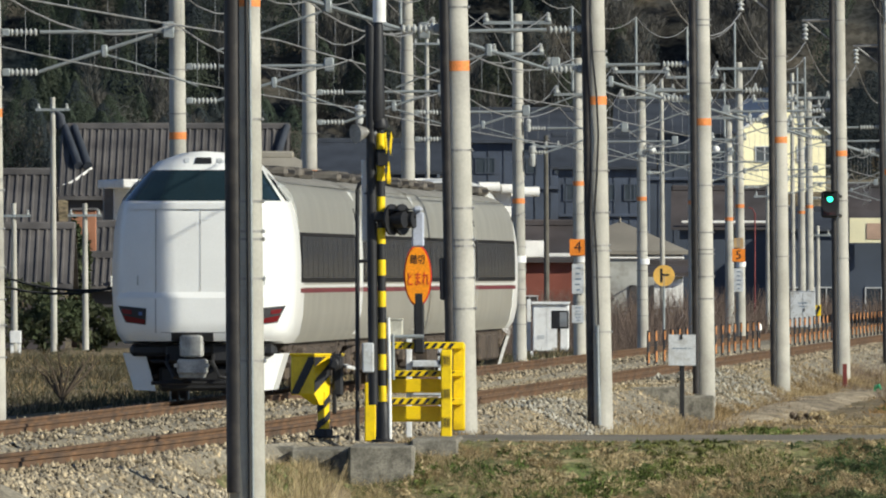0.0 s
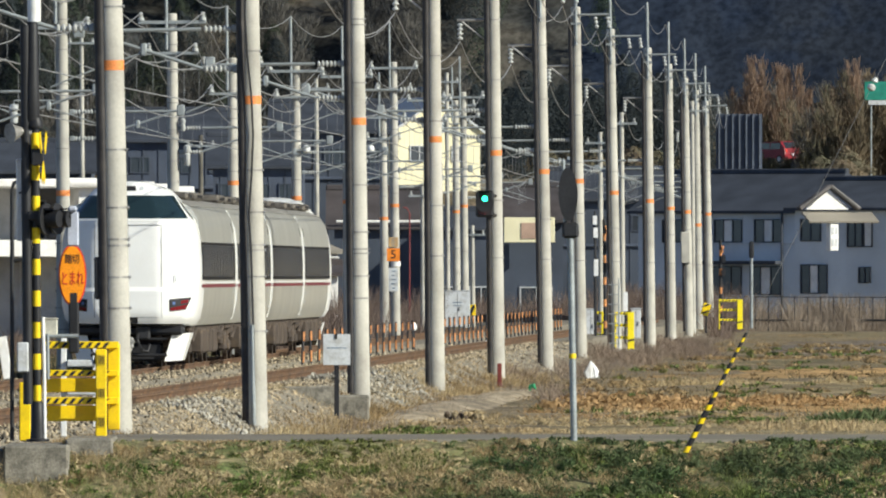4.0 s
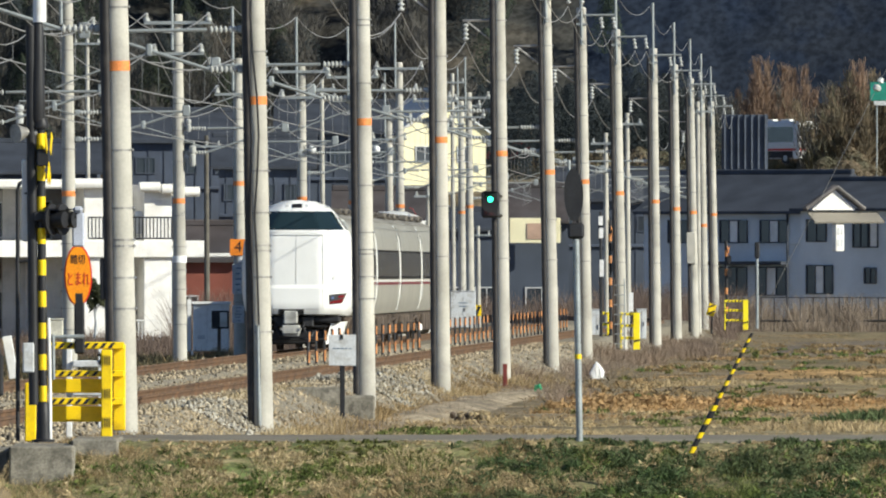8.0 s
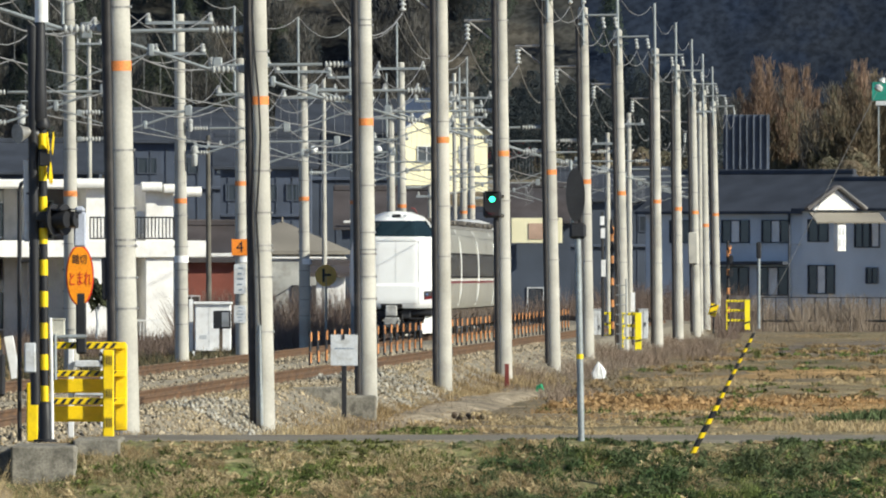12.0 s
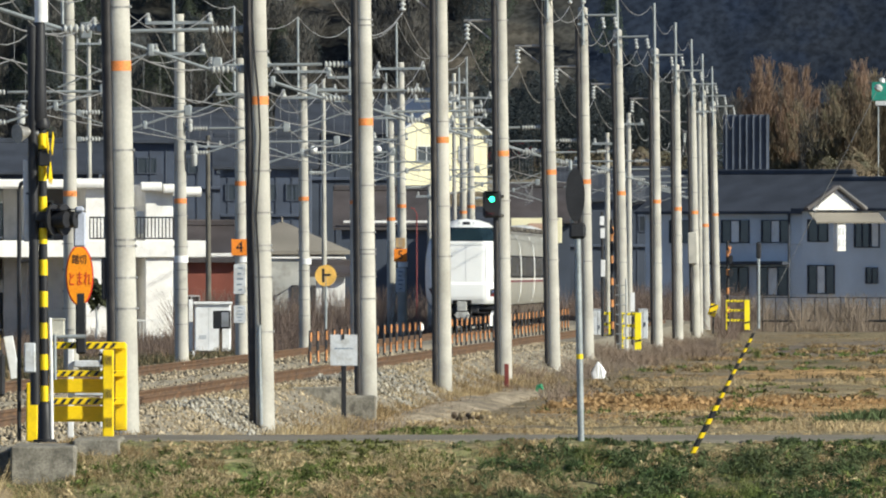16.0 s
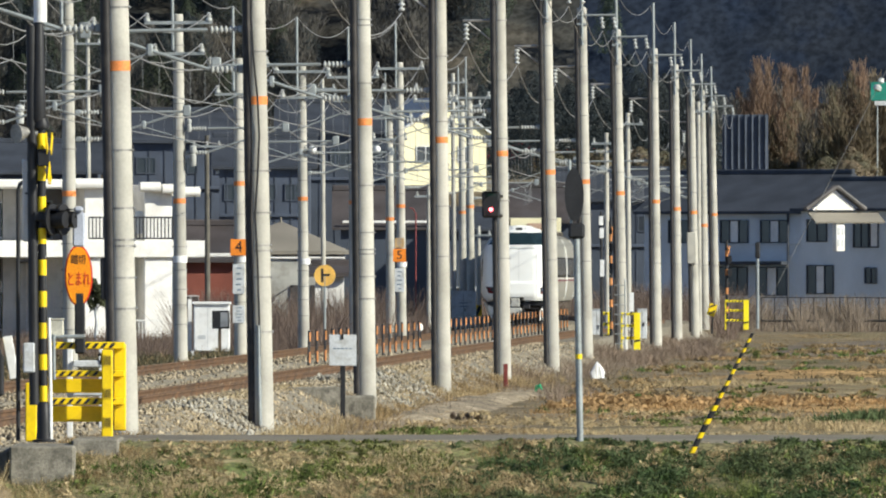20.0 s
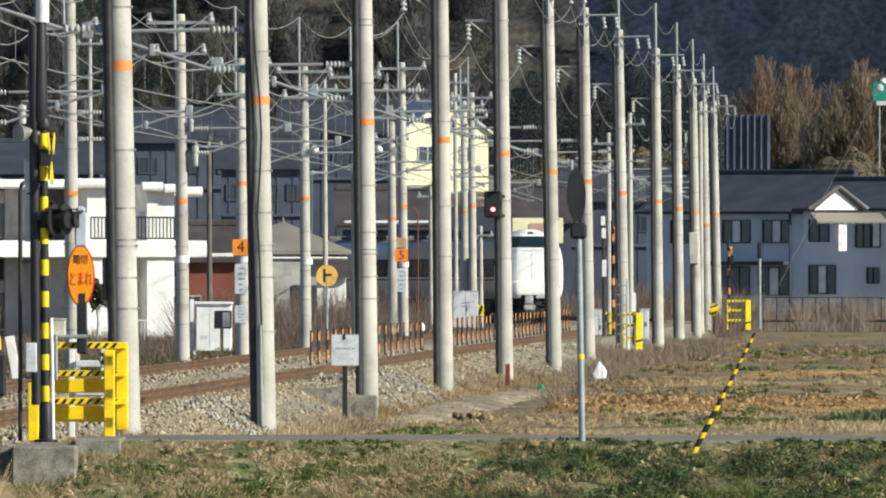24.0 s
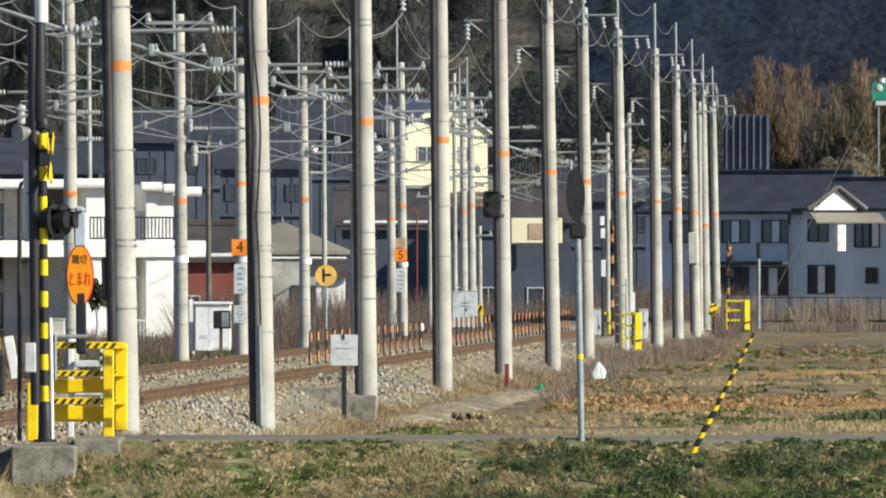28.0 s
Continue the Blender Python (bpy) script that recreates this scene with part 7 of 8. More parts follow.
woods("terrace_bushes", low_trees, SCRUB, "dark evergreen bushes on the terrace under the hill", 0.08, 700, (1.6, 2.8), (1.0, 1.6), 0.3)


def brush(name, spots, material, label, count=1400, tall=(5.0, 8.0), wide=(0.9, 1.6), twig=0.34, width=0.03):
    """Leafless trees and scrub: fans of thin twigs round a few stems, in one object."""
    c, sd, up = [], [], []
    for x, y in spots:
        h, w = rng.uniform(*tall), rng.uniform(*wide)
        z = hill_z(x, y) if y > 1150 else ground_z(x, y)
        k = rng.integers(4, 8)
        sx, sy, sh = rng.normal(0, w * 0.55, k), rng.normal(0, w * 0.55, k), rng.uniform(0.6, 1.0, k)
        stem = rng.integers(0, k, count)
        t = rng.random(count) ** 0.7
        spread_r = 0.18 + 0.55 * np.sin(np.pi * np.clip(t * 0.9, 0, 1))
        dx, dy = rng.normal(0, 0.38, count) * spread_r * w, rng.normal(0, 0.38, count) * spread_r * w
        p = np.stack([x + sx[stem] * t + dx, y + sy[stem] * t + dy, z + h * sh[stem] * (0.08 + 0.92 * t)], 1)
        u = np.stack([dx * 0.7 + rng.normal(0, 0.22, count), dy * 0.7 + rng.normal(0, 0.22, count), np.ones(count)], 1)
        u *= (twig * rng.uniform(0.4, 1.2, count) / np.linalg.norm(u, axis=1))[:, None]
        a = rng.random(count) * np.pi
        c.append(p), up.append(u), sd.append(np.stack([np.cos(a), np.sin(a), np.zeros(count)], 1) * (width * rng.uniform(0.6, 1.6, count))[:, None])
    return quads(name, np.concatenate(c), np.concatenate(sd), np.concatenate(up), material, "stuff", label, "trees")


brush("bare_woods", kinds["bare"], BARE, "bare brown winter trees on the hillside", 1500, (4.5, 8.0), (1.4, 2.4))
russet = [(20.9, 1177), (21.3, 1178), (21.7, 1177), (22.6, 1179), (24.2, 1178), (25.0, 1180), (25.9, 1178), (26.9, 1180), (23.4, 1176), (27.9, 1180)]
brush("russet_woods", russet + kinds["russet"], RUSSET, "russet winter trees in the sun on the hillside", 1700, (6.6, 10.2), (0.8, 1.4), 0.34, 0.026)
scrub = [(rng.uniform(18.5, 40), rng.uniform(1176, 1182)) for i in range(46)]
brush("hill_scrub", scrub, SCRUB, "brown and olive scrub above the hill road", 1500, (4.0, 6.6), (1.0, 1.8), 0.32, 0.036)

# trees before the hill road
belt = [(rng.uniform(25.8, 40), rng.uniform(1151, 1158)) for i in range(26)]
brush("roadside_trees", belt, SCRUB, "grey-brown winter trees before the hill road", 1800, (6.0, 9.0), (1.2, 2.0), 0.32, 0.034)
screen = [(2.6 + 15.4 * (i + rng.random()) / 34, 1151 + 3.5 * (i % 3) + rng.random()) for i in range(34)]
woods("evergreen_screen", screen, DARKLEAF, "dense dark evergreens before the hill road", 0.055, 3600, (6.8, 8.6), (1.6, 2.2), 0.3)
brush("saplings", [(23.9, 1152), (24.5, 1155), (25.2, 1153), (25.0, 1157)], BARE, "thin bare saplings before the hill road", 500, (5.0, 6.5), (0.9, 1.2))
weeds = [(rng.uniform(21.4, 25.4), rng.uniform(1151, 1156)) for i in range(9)]
brush("roadside_weeds", weeds, surface("tall_weed", (0.20, 0.165, 0.10), 0.9, size=0.4, tint=(0.12, 0.12, 0.075), island=0.3, bump=0, thin=0.4), "tan weeds below the hill road", 900, (2.6, 3.3), (0.5, 0.8))


# ---- grass, reeds, stones ----
LOW_CREST = ("tall_grass", "green_grass", "dry_grass", "tall_weeds", "dead_stalks", "straw_tufts")


def blades(name, x, y, height, width, material, label, lean=0.35, z=None):
    n = len(x)
    z = np.array([rough_ground(a, b) for a, b in zip(x, y)]) if z is None else z
    h = height * rng.uniform(0.5, 1.2, n)
    if name in LOW_CREST:
        h *= np.clip((209.9 - y) * 0.55, 0.25, 1.0)
    a = rng.random(n) * 2 * np.pi
    up = np.stack([np.cos(a) * lean * rng.random(n), np.sin(a) * lean * rng.random(n), np.ones(n)], 1) * h[:, None] / 2
    b = rng.random(n) * np.pi
    side = np.stack([np.cos(b), np.sin(b), np.zeros(n)], 1) * (width * rng.uniform(0.6, 1.3, n))[:, None] / 2
    return quads(name, np.stack([x, y, z], 1) + up, side, up, material, "stuff", label, "grass")


def scatter(n, x0, x1, y0, y1, keep):
    out = []
    while len(out) < n:
        x, y = rng.uniform(x0, x1), rng.uniform(y0, y1)
        if rng.random() < keep(x, y):
            out.append((x, y))
    a = np.array(out)
    return a[:, 0], a[:, 1]


def patchy(x, y, f, k):
    return smooth(-0.15, 0.25, noise.noise((x * f, y * f * 0.35, k)))


def right_of_line(x, y):
    return x > pole_line(y) + 0.3


def clumps(x, y, f=2.6, low=0.35, high=2.1):
    """Heights that stand in tufts."""
    return np.array([low + (high - low) * smooth(-0.1, 0.5, noise.noise((a * f, b * f * 0.45, 7.7))) for a, b in zip(x, y)])


def bank(x, y):
    return (0.12 + 0.88 * patchy(x, y * 3, 0.6, 2)) if right_of_line(x, y) and y < 209.8 else 0.0


x, y = scatter(52000, -7, 7, 204.6, 209.8, lambda x, y: bank(x, y) * (0.3 + 0.7 * smooth(-2.5, 2.5, x)))
blades("green_grass", x, y, 0.055 * clumps(x, y), 0.010, GRASS, "green grass on the bank before the lane", 1.3)
x, y = scatter(40000, -7, 7, 204.6, 209.8, lambda x, y: (1.02 - bank(x, y)) if right_of_line(x, y) else 0.0)
blades("dry_grass", x, y, 0.055 * clumps(x, y, 3.1), 0.010, DRY, "dry straw-coloured grass on the bank", 1.5)


def tufts(name, spots, per, size, leaf, material, label, tall=1.0, long=1.5):
    """Low broad-leaved plants: domes of small leaves that face every way."""
    k = len(spots)
    r = size * rng.uniform(0.45, 1.3, k)
    if spots[0][1] < 210:  # low along the crest of the bank
        r *= np.clip((209.7 - np.array(spots)[:, 1]) * 0.6, 0.25, 1.0)
    d = rng.normal(size=(k, per, 3))
    d /= np.linalg.norm(d, axis=2)[..., None]
    d[..., 2] = np.abs(d[..., 2]) * tall
    base = np.array([(x, y, rough_ground(x, y)) for x, y in spots])
    p = base[:, None] + d * (r[:, None] * rng.uniform(0.45, 1.0, (k, per)))[..., None]
    face = d + 0.7 * rng.normal(size=d.shape)
    e = np.cross(face, rng.normal(size=d.shape))
    e /= np.linalg.norm(e, axis=2)[..., None]
    f = np.cross(face, e)
    f /= np.linalg.norm(f, axis=2)[..., None]
    q = leaf * rng.uniform(0.4, 1.3, (k, per, 1))
    return quads(name, p.reshape(-1, 3), (e * q).reshape(-1, 3), (f * q * long).reshape(-1, 3), material, "stuff", label, "grass")


def places(n, x0, x1, y0, y1, keep):
    x, y = scatter(n, x0, x1, y0, y1, keep)
    return list(zip(x, y))


dark_weed = places(560, -1.5, 7, 204.6, 209.4, lambda x, y: (0.35 + patchy(x, y * 3, 0.8, 9)) * smooth(0.0, 2.4, x + 0.5 * (209 - y)))
tufts("tall_weeds", dark_weed, 70, 0.16, 0.0085, WEED, "dark green clumps of long grass on the bank", 1.0, 5.0)
x, y = scatter(22000, -1.5, 7, 204.6, 209.6, lambda x, y: (0.25 + patchy(x, y * 3, 0.8, 9)) * smooth(-0.6, 2.0, x + 0.5 * (209 - y)))
blades("tall_grass", x, y, 0.07 * clumps(x, y, 4.5, 0.6, 1.5), 0.016, WEED, "tall green grass on the bank", 1.5)
green_weed = places(850, -6, 7, 204.6, 209.5, lambda x, y: (bank(x, y) ** 2 * 0.9 + 0.06) if right_of_line(x, y) else 0.0)
tufts("low_weeds", green_weed, 50, 0.11, 0.0085, GRASS, "low green grass clumps on the bank", 0.9, 4.5)
dead_weed = places(1600, -6, 7, 204.6, 209.6, lambda x, y: (0.12 + patchy(x, y * 2, 0.9, 29)) * (1 - 0.3 * smooth(0, 3, x)) if right_of_line(x, y) else 0.0)
tufts("dead_weeds", dead_weed, 40, 0.10, 0.009, PALESTRAW, "dead tan weeds on the bank", 0.8, 3.4)
x, y = scatter(5000, 6.2, 9.6, 300, 326, lambda x, y: smooth(1.0, 0.4, ((x - 8.0) / 1.5) ** 2 + ((y - 312) / 11) ** 2))
blades("field_tuft", x, y, 0.11 * clumps(x, y, 1.2), 0.045, WEED, "patch of tall green grass in the field", 1.6)
x, y = scatter(9000, -7, 7, 204.6, 209.6, lambda x, y: patchy(x, y * 3, 1.3, 19) * (1 - 0.75 * smooth(-1, 2, x)) if right_of_line(x, y) else 0.5 * (x > -8))
blades("dead_stalks", x, y, 0.09 * clumps(x, y, 2.2, 0.2), 0.008, PALESTRAW, "thin pale dead stalks on the bank", 2.0)


def in_field(x, y):
    """East of the poles, as far as the lens sees."""
    return pole_line(y) + 0.6 < x < 0.031 * y + 1


x, y = scatter(44000, -5, 25, 225, 760, lambda x, y: (0.15 + 0.85 * patchy(x, y, 0.12, 5)) if in_field(x, y) else 0)
blades("field_stubble", x, y, 0.032 * clumps(x, y, 0.9), 0.022, DRY, "dry stubble and dead grass in the field", 2.0)
x, y = scatter(30000, -3.5, 9, 218, 320, lambda x, y: (0.1 + 0.9 * patchy(x, y, 0.5, 95)) if in_field(x - 0.3, y) else 0)
blades("tan_grass", x, y, 0.05 * clumps(x, y, 1.2), 0.014, PALESTRAW, "tufts of tan dead grass behind the lane", 1.5)
x, y = scatter(13000, 1.5, 12, 322, 358, lambda x, y: (0.15 + 0.85 * smooth(-0.1, 0.3, noise.noise((x * 0.25, y * 0.06, 33)))) * smooth(13, 6.5, x) if in_field(x - 2.0, y) else 0)
blades("straw_row", x, y, 0.042 * clumps(x, y, 1.0, 0.1, 2.4), 0.024, STRAW, "thick row of orange rice straw", 2.2)
x, y = scatter(16000, 0, 16, 330, 560, lambda x, y: smooth(0.05, 0.3, noise.noise((x * 0.05, y * 0.03, 15))) if in_field(x - 2.2, y) else 0)
blades("rice_straw", x, y, 0.045 * clumps(x, y, 0.8), 0.026, STRAW, "orange-brown rice straw lying in rows", 3.0)
x, y = scatter(7000, 3.5, 20, 414, 424, lambda x, y: 0.25 + 0.75 * patchy(x, y, 0.3, 39) if in_field(x - 2.0, y) else 0)
blades("straw_windrow", x, y, 0.13 * clumps(x, y, 0.7, 0.4, 1.6), 0.024, PALESTRAW, "thin pale windrow of straw across the field", 1.6)
x, y = scatter(6000, 3.0, 9.5, 262, 296, lambda x, y: smooth(0.0, 0.3, noise.noise((x * 0.22, y * 0.05, 53))) * smooth(4.5, 6.5, x))
blades("tan_straw", x, y, 0.08 * clumps(x, y, 0.9), 0.018, PALESTRAW, "pale tan straw at the edge of the lane", 1.5)
mounds = places(240, 2.0, 13, 345, 380, lambda x, y: 0.2 + 0.8 * patchy(x, y, 0.4, 63) if in_field(x - 2.0, y) else 0)
tufts("straw_mounds", mounds, 40, 0.22, 0.035, STRAW, "low mounds of orange-brown straw", 0.7)
clods = places(900, -2, 10, 226, 335, lambda x, y: 0.1 + 0.9 * patchy(x, y, 0.35, 103) if in_field(x - 0.4, y) else 0)
tufts("dead_tufts", clods, 36, 0.13, 0.010, PALESTRAW, "tufts of pale dead grass behind the lane", 0.7, 4.0)
clods = places(420, -1, 9, 250, 345, lambda x, y: smooth(0.1, 0.4, noise.noise((x * 0.3, y * 0.05, 105))) if in_field(x - 0.6, y) else 0)
tufts("green_tufts", clods, 40, 0.14, 0.012, GRASS, "green grass tufts behind the lane", 0.6, 4.0)
clods = places(170, 2, 20, 360, 620, lambda x, y: 0.05 + smooth(0.05, 0.4, noise.noise((x * 0.2, y * 0.03, 107))) if in_field(x - 1.2, y) else 0)
tufts("field_tufts", clods, 36, 0.20, 0.020, GRASS, "dull green grass tufts across the field", 0.4, 3.5)
clods = places(380, 2, 20, 365, 640, lambda x, y: 0.05 + smooth(0.05, 0.4, noise.noise((x * 0.15, y * 0.04, 109))) if in_field(x - 1.2, y) else 0)
tufts("straw_clods", clods, 36, 0.24, 0.020, DRY, "brown clods of straw across the field", 0.5, 3.5)
x, y = scatter(5000, -4, 22, 225, 640, lambda x, y: patchy(x, y, 0.1, 25) if in_field(x, y) else 0)
blades("field_grass", x, y, 0.045 * clumps(x, y, 0.9, 0.2, 2.2), 0.03, DULLGRASS, "low green grass in the field", 2.2)
x, y = scatter(30000, -8, 3.5, 213, 430, lambda x, y: smooth(-1.6, -0.2, x - pole_line(y)) * smooth(1.2, 0.2, x - pole_line(y)) * (0.15 + 0.85 * patchy(x, y, 0.5, 81)))
blades("shoulder_grass", x, y, 0.09, 0.014, DRY, "thin dry grass on the ballast shoulder", 1.3, z=np.array([max(rough_ground(a, b), -0.12 - 0.43 * max(0.0, a - pole_line(b) + 0.85)) for a, b in zip(x, y)]))
x, y = scatter(17000, -6, 4, 222, 440, lambda x, y: smooth(-1.7, -0.5, x - pole_line(y)) * smooth(1.0, 0.1, x - pole_line(y)) * smooth(0.0, 0.3, noise.noise((x * 0.7, y * 0.07, 87))))
blades("shoulder_straw", x, y, 0.16, 0.012, PALESTRAW, "pale dead grass standing on the ballast shoulder", 1.0, z=np.array([max(rough_ground(a, b), -0.12 - 0.43 * max(0.0, a - pole_line(b) + 0.85)) for a, b in zip(x, y)]))
x, y = scatter(7000, -9, 13, 225, 690, lambda x, y: smooth(1.1, 0.1, abs(x - pole_line(y) - 0.5)) * patchy(x, y, 0.2, 35))
blades("verge_weeds", x, y, 0.16, 0.014, DULLREED, "dead brown weeds along the foot of the poles", 0.9)
x, y = scatter(11000, -4, 14, 330, 640, lambda x, y: smooth(2.0, 0.4, abs(x - pole_line(y) - 1.3)) * smooth(0.12, 0.4, noise.noise((x * 0.3, y * 0.05, 71))))
blades("brambles", x, y, 0.36, 0.014, surface("bramble", (0.20, 0.15, 0.115), 0.9, size=0.5, tint=(0.19, 0.14, 0.10), island=0.4, bump=0), "grey-brown bare brambles along the verge", 1.3)
x, y = scatter(15000, 1, 12, 440, 700, lambda x, y: smooth(1.7, 0.3, abs(x - pole_line(y) - 0.2)) * (0.25 + 0.75 * patchy(x, y, 0.3, 73)))
blades("dead_weeds", x, y, 0.17 * clumps(x, y, 1.0, 0.4, 1.6), 0.016, DULLREED, "dead brown weeds between the far poles", 1.0)
x, y = scatter(34000, -26, -6, 290, 560, lambda x, y: (0.3 + 0.7 * patchy(x, y, 0.2, 75)) if -0.047 * y < x < pole_line(y) - 9.0 else 0)
blades("grass_beyond", x, y, 0.14 * clumps(x, y, 0.8), 0.026, DULLGRASS, "dull green grass beyond the far track", 1.4)
x, y = scatter(9000, -26, -6, 290, 560, lambda x, y: (1 - 0.8 * patchy(x, y, 0.2, 75)) if -0.047 * y < x < pole_line(y) - 9.0 else 0)
blades("dry_grass_beyond", x, y, 0.16 * clumps(x, y, 0.8), 0.022, DRY, "dry grass beyond the far track", 1.4)
x, y = scatter(64000, -16, 12, 560, 800, lambda x, y: (0.25 + 0.75 * patchy(x, y, 0.15, 45)) if x < pole_line(y) - 10.3 or y > 705 else 0)
keep = np.array([min((a - p[0]) ** 2 + (b - p[1]) ** 2 for p in BEND) > 32 for a, b in zip(x, y)])
blades("dead_reeds", x[keep], y[keep], (0.75 + 1.1 * clumps(x[keep], y[keep], 0.5, 0.0, 1.0)) * np.where(x[keep] < -0.0150 * y[keep], 0.32, 1.0), 0.022, REED, "tall dead brown reeds and brambles beyond the line", 1.0)
x, y = scatter(30000, 0.5, 14, 796, 872, lambda x, y: (0.35 + 0.65 * patchy(x, y, 0.3, 57)) * (min((x - p[0]) ** 2 + (y - p[1]) ** 2 for p in BEND) > 34))
blades("dead_reeds", x, y, 0.7 + 0.9 * clumps(x, y, 0.6, 0.0, 1.0) + 0.35 * (x > 8), 0.026, REED, "dead brown reeds before the houses", 0.9)
x, y = scatter(36000, 8, 27, 800, 835, lambda x, y: 0.1 + 0.9 * patchy(x, y, 0.5, 55))
blades("reed_hedge", x, y, 0.4 + 1.1 * clumps(x, y, 0.9, 0.0, 1.0), 0.03, DULLREED, "strip of pale dead reeds across the field", 1.0)

x, y = scatter(15000, -5.8, 1.5, 203.5, 208.2, lambda x, y: smooth(0.05, 0.35, noise.noise((x * 1.5, y * 0.7, 41)) + 0.3 * smooth(-1.5, -4.5, x)) if x > -5.7 else 0)
blades("straw_tufts", x, y, 0.11, 0.010, PALESTRAW, "tufts of pale dead grass by the footings", 2.4)
def shoulder_z(x, y):
    """The higher of the ground and the ballast's shoulder."""
    o = x - near_track(y - FAR_START)[0] + narrow(y) * 0.7
    return max(rough_ground(x, y), -0.075 if o < 1.75 else -0.075 - 0.5 * (o - 1.75))


x, y = scatter(5000, -6.6, -4.2, 196, 208.4, lambda x, y: smooth(-1.5, -0.9, x - pole_line(y)) * (0.3 + 0.7 * patchy(x, y * 2, 1.0, 15)))
blades("shoulder_tufts", x, y, 0.07, 0.012, DRY, "dry brown grass at the foot of the ballast", 1.8, z=np.array([shoulder_z(a, b) for a, b in zip(x, y)]) - 0.02)
x, y = scatter(4000, -6.2, -4.2, 196, 208.4, lambda x, y: smooth(-1.2, -0.6, x - pole_line(y)) * patchy(x, y * 2, 1.0, 16))
blades("shoulder_grass_green", x, y, 0.10, 0.013, GRASS, "green grass at the foot of the ballast", 1.6, z=np.array([shoulder_z(a, b) for a, b in zip(x, y)]) - 0.02)
x, y = scatter(900, -10.5, -5.2, 190, 205, lambda x, y: (0.1 + patchy(x, y, 1.2, 51)) * smooth(-1.5, 0.3, x - pole_line(y)) + 0.03)
blades("reed_stalks", x, y, 0.5, 0.010, PALESTRAW, "tall pale reed stalks beside the ballast", 0.7, z=np.full(len(x), -0.72))
x, y = scatter(1500, -2, 16, 232, 560, lambda x, y: smooth(0.28, 0.5, noise.noise((x * 0.35, y * 0.05, 61))) if in_field(x - 0.8, y) else 0)
blades("field_weeds", x, y, 0.07, 0.03, DULLGRASS, "low dark green weeds in the field", 2.0)
for cx, cy, w, h in ((-24.45, 611, 0.42, 4.1), (-25.796, 595, 1.5, 2.4), (-24.52, 592, 1.2, 1.8), (-23.148, 596, 1.0, 1.5)):
    sh = thing("shrub", pose(cx, cy, -0.6), "dark green garden shrub behind the far track", "shrub", "shrubs by the houses")
    part("stem", Shape().tube([(0, 0, 0), (0.05, 0, h * 0.5), (0, 0.05, h * 0.8)], [0.06, 0.04, 0.015], 8), BARK, sh)
    n = 1600
    d = rng.normal(size=(n, 3))
    d /= np.linalg.norm(d, axis=1)[:, None]
    p = d * np.array([w, w * 0.7, h * 0.5]) * (rng.uniform(0.5, 1, n) ** 0.5 * (1 + 0.25 * np.sin(5 * d[:, 0] + 4 * d[:, 2])))[:, None] + np.array([0, 0, h * 0.58])
    e = rng.normal(size=(n, 3)) * 0.05
    f = rng.normal(size=(n, 3)) * 0.05
    crown = quads("crown", p, e, f, GARDENLEAF, "", "dense small evergreen leaves")
    crown.parent = sh

# plots of the field, and the turf of the bank
def plot(name, y0, y1, material, label, x_off=1.6, x1=34, lift=0.03):
    s = Shape()
    n = 40
    top = []
    for j in range(13):
        v = j / 12
        row = []
        for i in range(n + 1):
            u = i / n
            ya = y0 + 9 * noise.noise((u * 6, y0 * 0.1, 1)) + 3 * noise.noise((u * 21, y0 * 0.1, 2))
            yb = y1 + 9 * noise.noise((u * 6, y1 * 0.1, 1)) + 3 * noise.noise((u * 21, y1 * 0.1, 2)) - 2
            y = ya + (yb - ya) * v
            xa = pole_line(y) + x_off + 0.8 * noise.noise((y * 0.08, 4, 4))
            x = xa + (x1 - xa) * u
            edge = min(1.0, 6 * min(v, 1 - v, u + 0.02))
            row.append((x, y, rough_ground(x, y) - 0.05 + (lift + 0.05) * edge + 0.03 * noise.noise((x * 0.9, y * 0.2, 8))))
        top += row
    w = n + 1
    s.add(top, [(j * w + i, j * w + i + 1, (j + 1) * w + i + 1, (j + 1) * w + i) for j in range(12) for i in range(n)])
    return tagged(s.object(name, material, True), label, "field", "plots of the field", "structure")


plot("field", 250, 332, PADDY_TAN, "plot of tan and olive dead grass", 0.6)
plot("field", 334, 384, PADDY_STRAW, "plot covered with orange-brown rice straw", 2.2)
plot("field", 386, 440, PADDY_TAN, "plot of brown stubble", 2.0)
plot("field", 442, 492, PADDY_STRAW, "plot of pale rice straw", 2.4)
plot("field", 495, 572, PADDY_GREEN, "plot of thin green winter grass", 1.6)
plot("field", 575, 700, PADDY_GREY, "bare grey plot", 2.0)
plot("field", 703, 795, PADDY_GREEN, "plot of dull green grass", 3.0)
turf = Shape()
xs, ys = np.arange(-6.2, 9, 0.25), np.arange(150, 209.3, 0.25)
turf.add([(x, y, rough_ground(x, y) + 0.02 + 0.05 * noise.noise((x * 1.7, y * 1.1, 5)) * smooth(210, 208.5, y)) for y in ys for x in xs],
         [(j * len(xs) + i, j * len(xs) + i + 1, (j + 1) * len(xs) + i + 1, (j + 1) * len(xs) + i) for j in range(len(ys) - 1) for i in range(len(xs) - 1)])
tagged(turf.object("bank", BANKSOIL, True), "grassy bank before the lane", "ground", kind="structure")
earth = Shape()
rows_n = 60
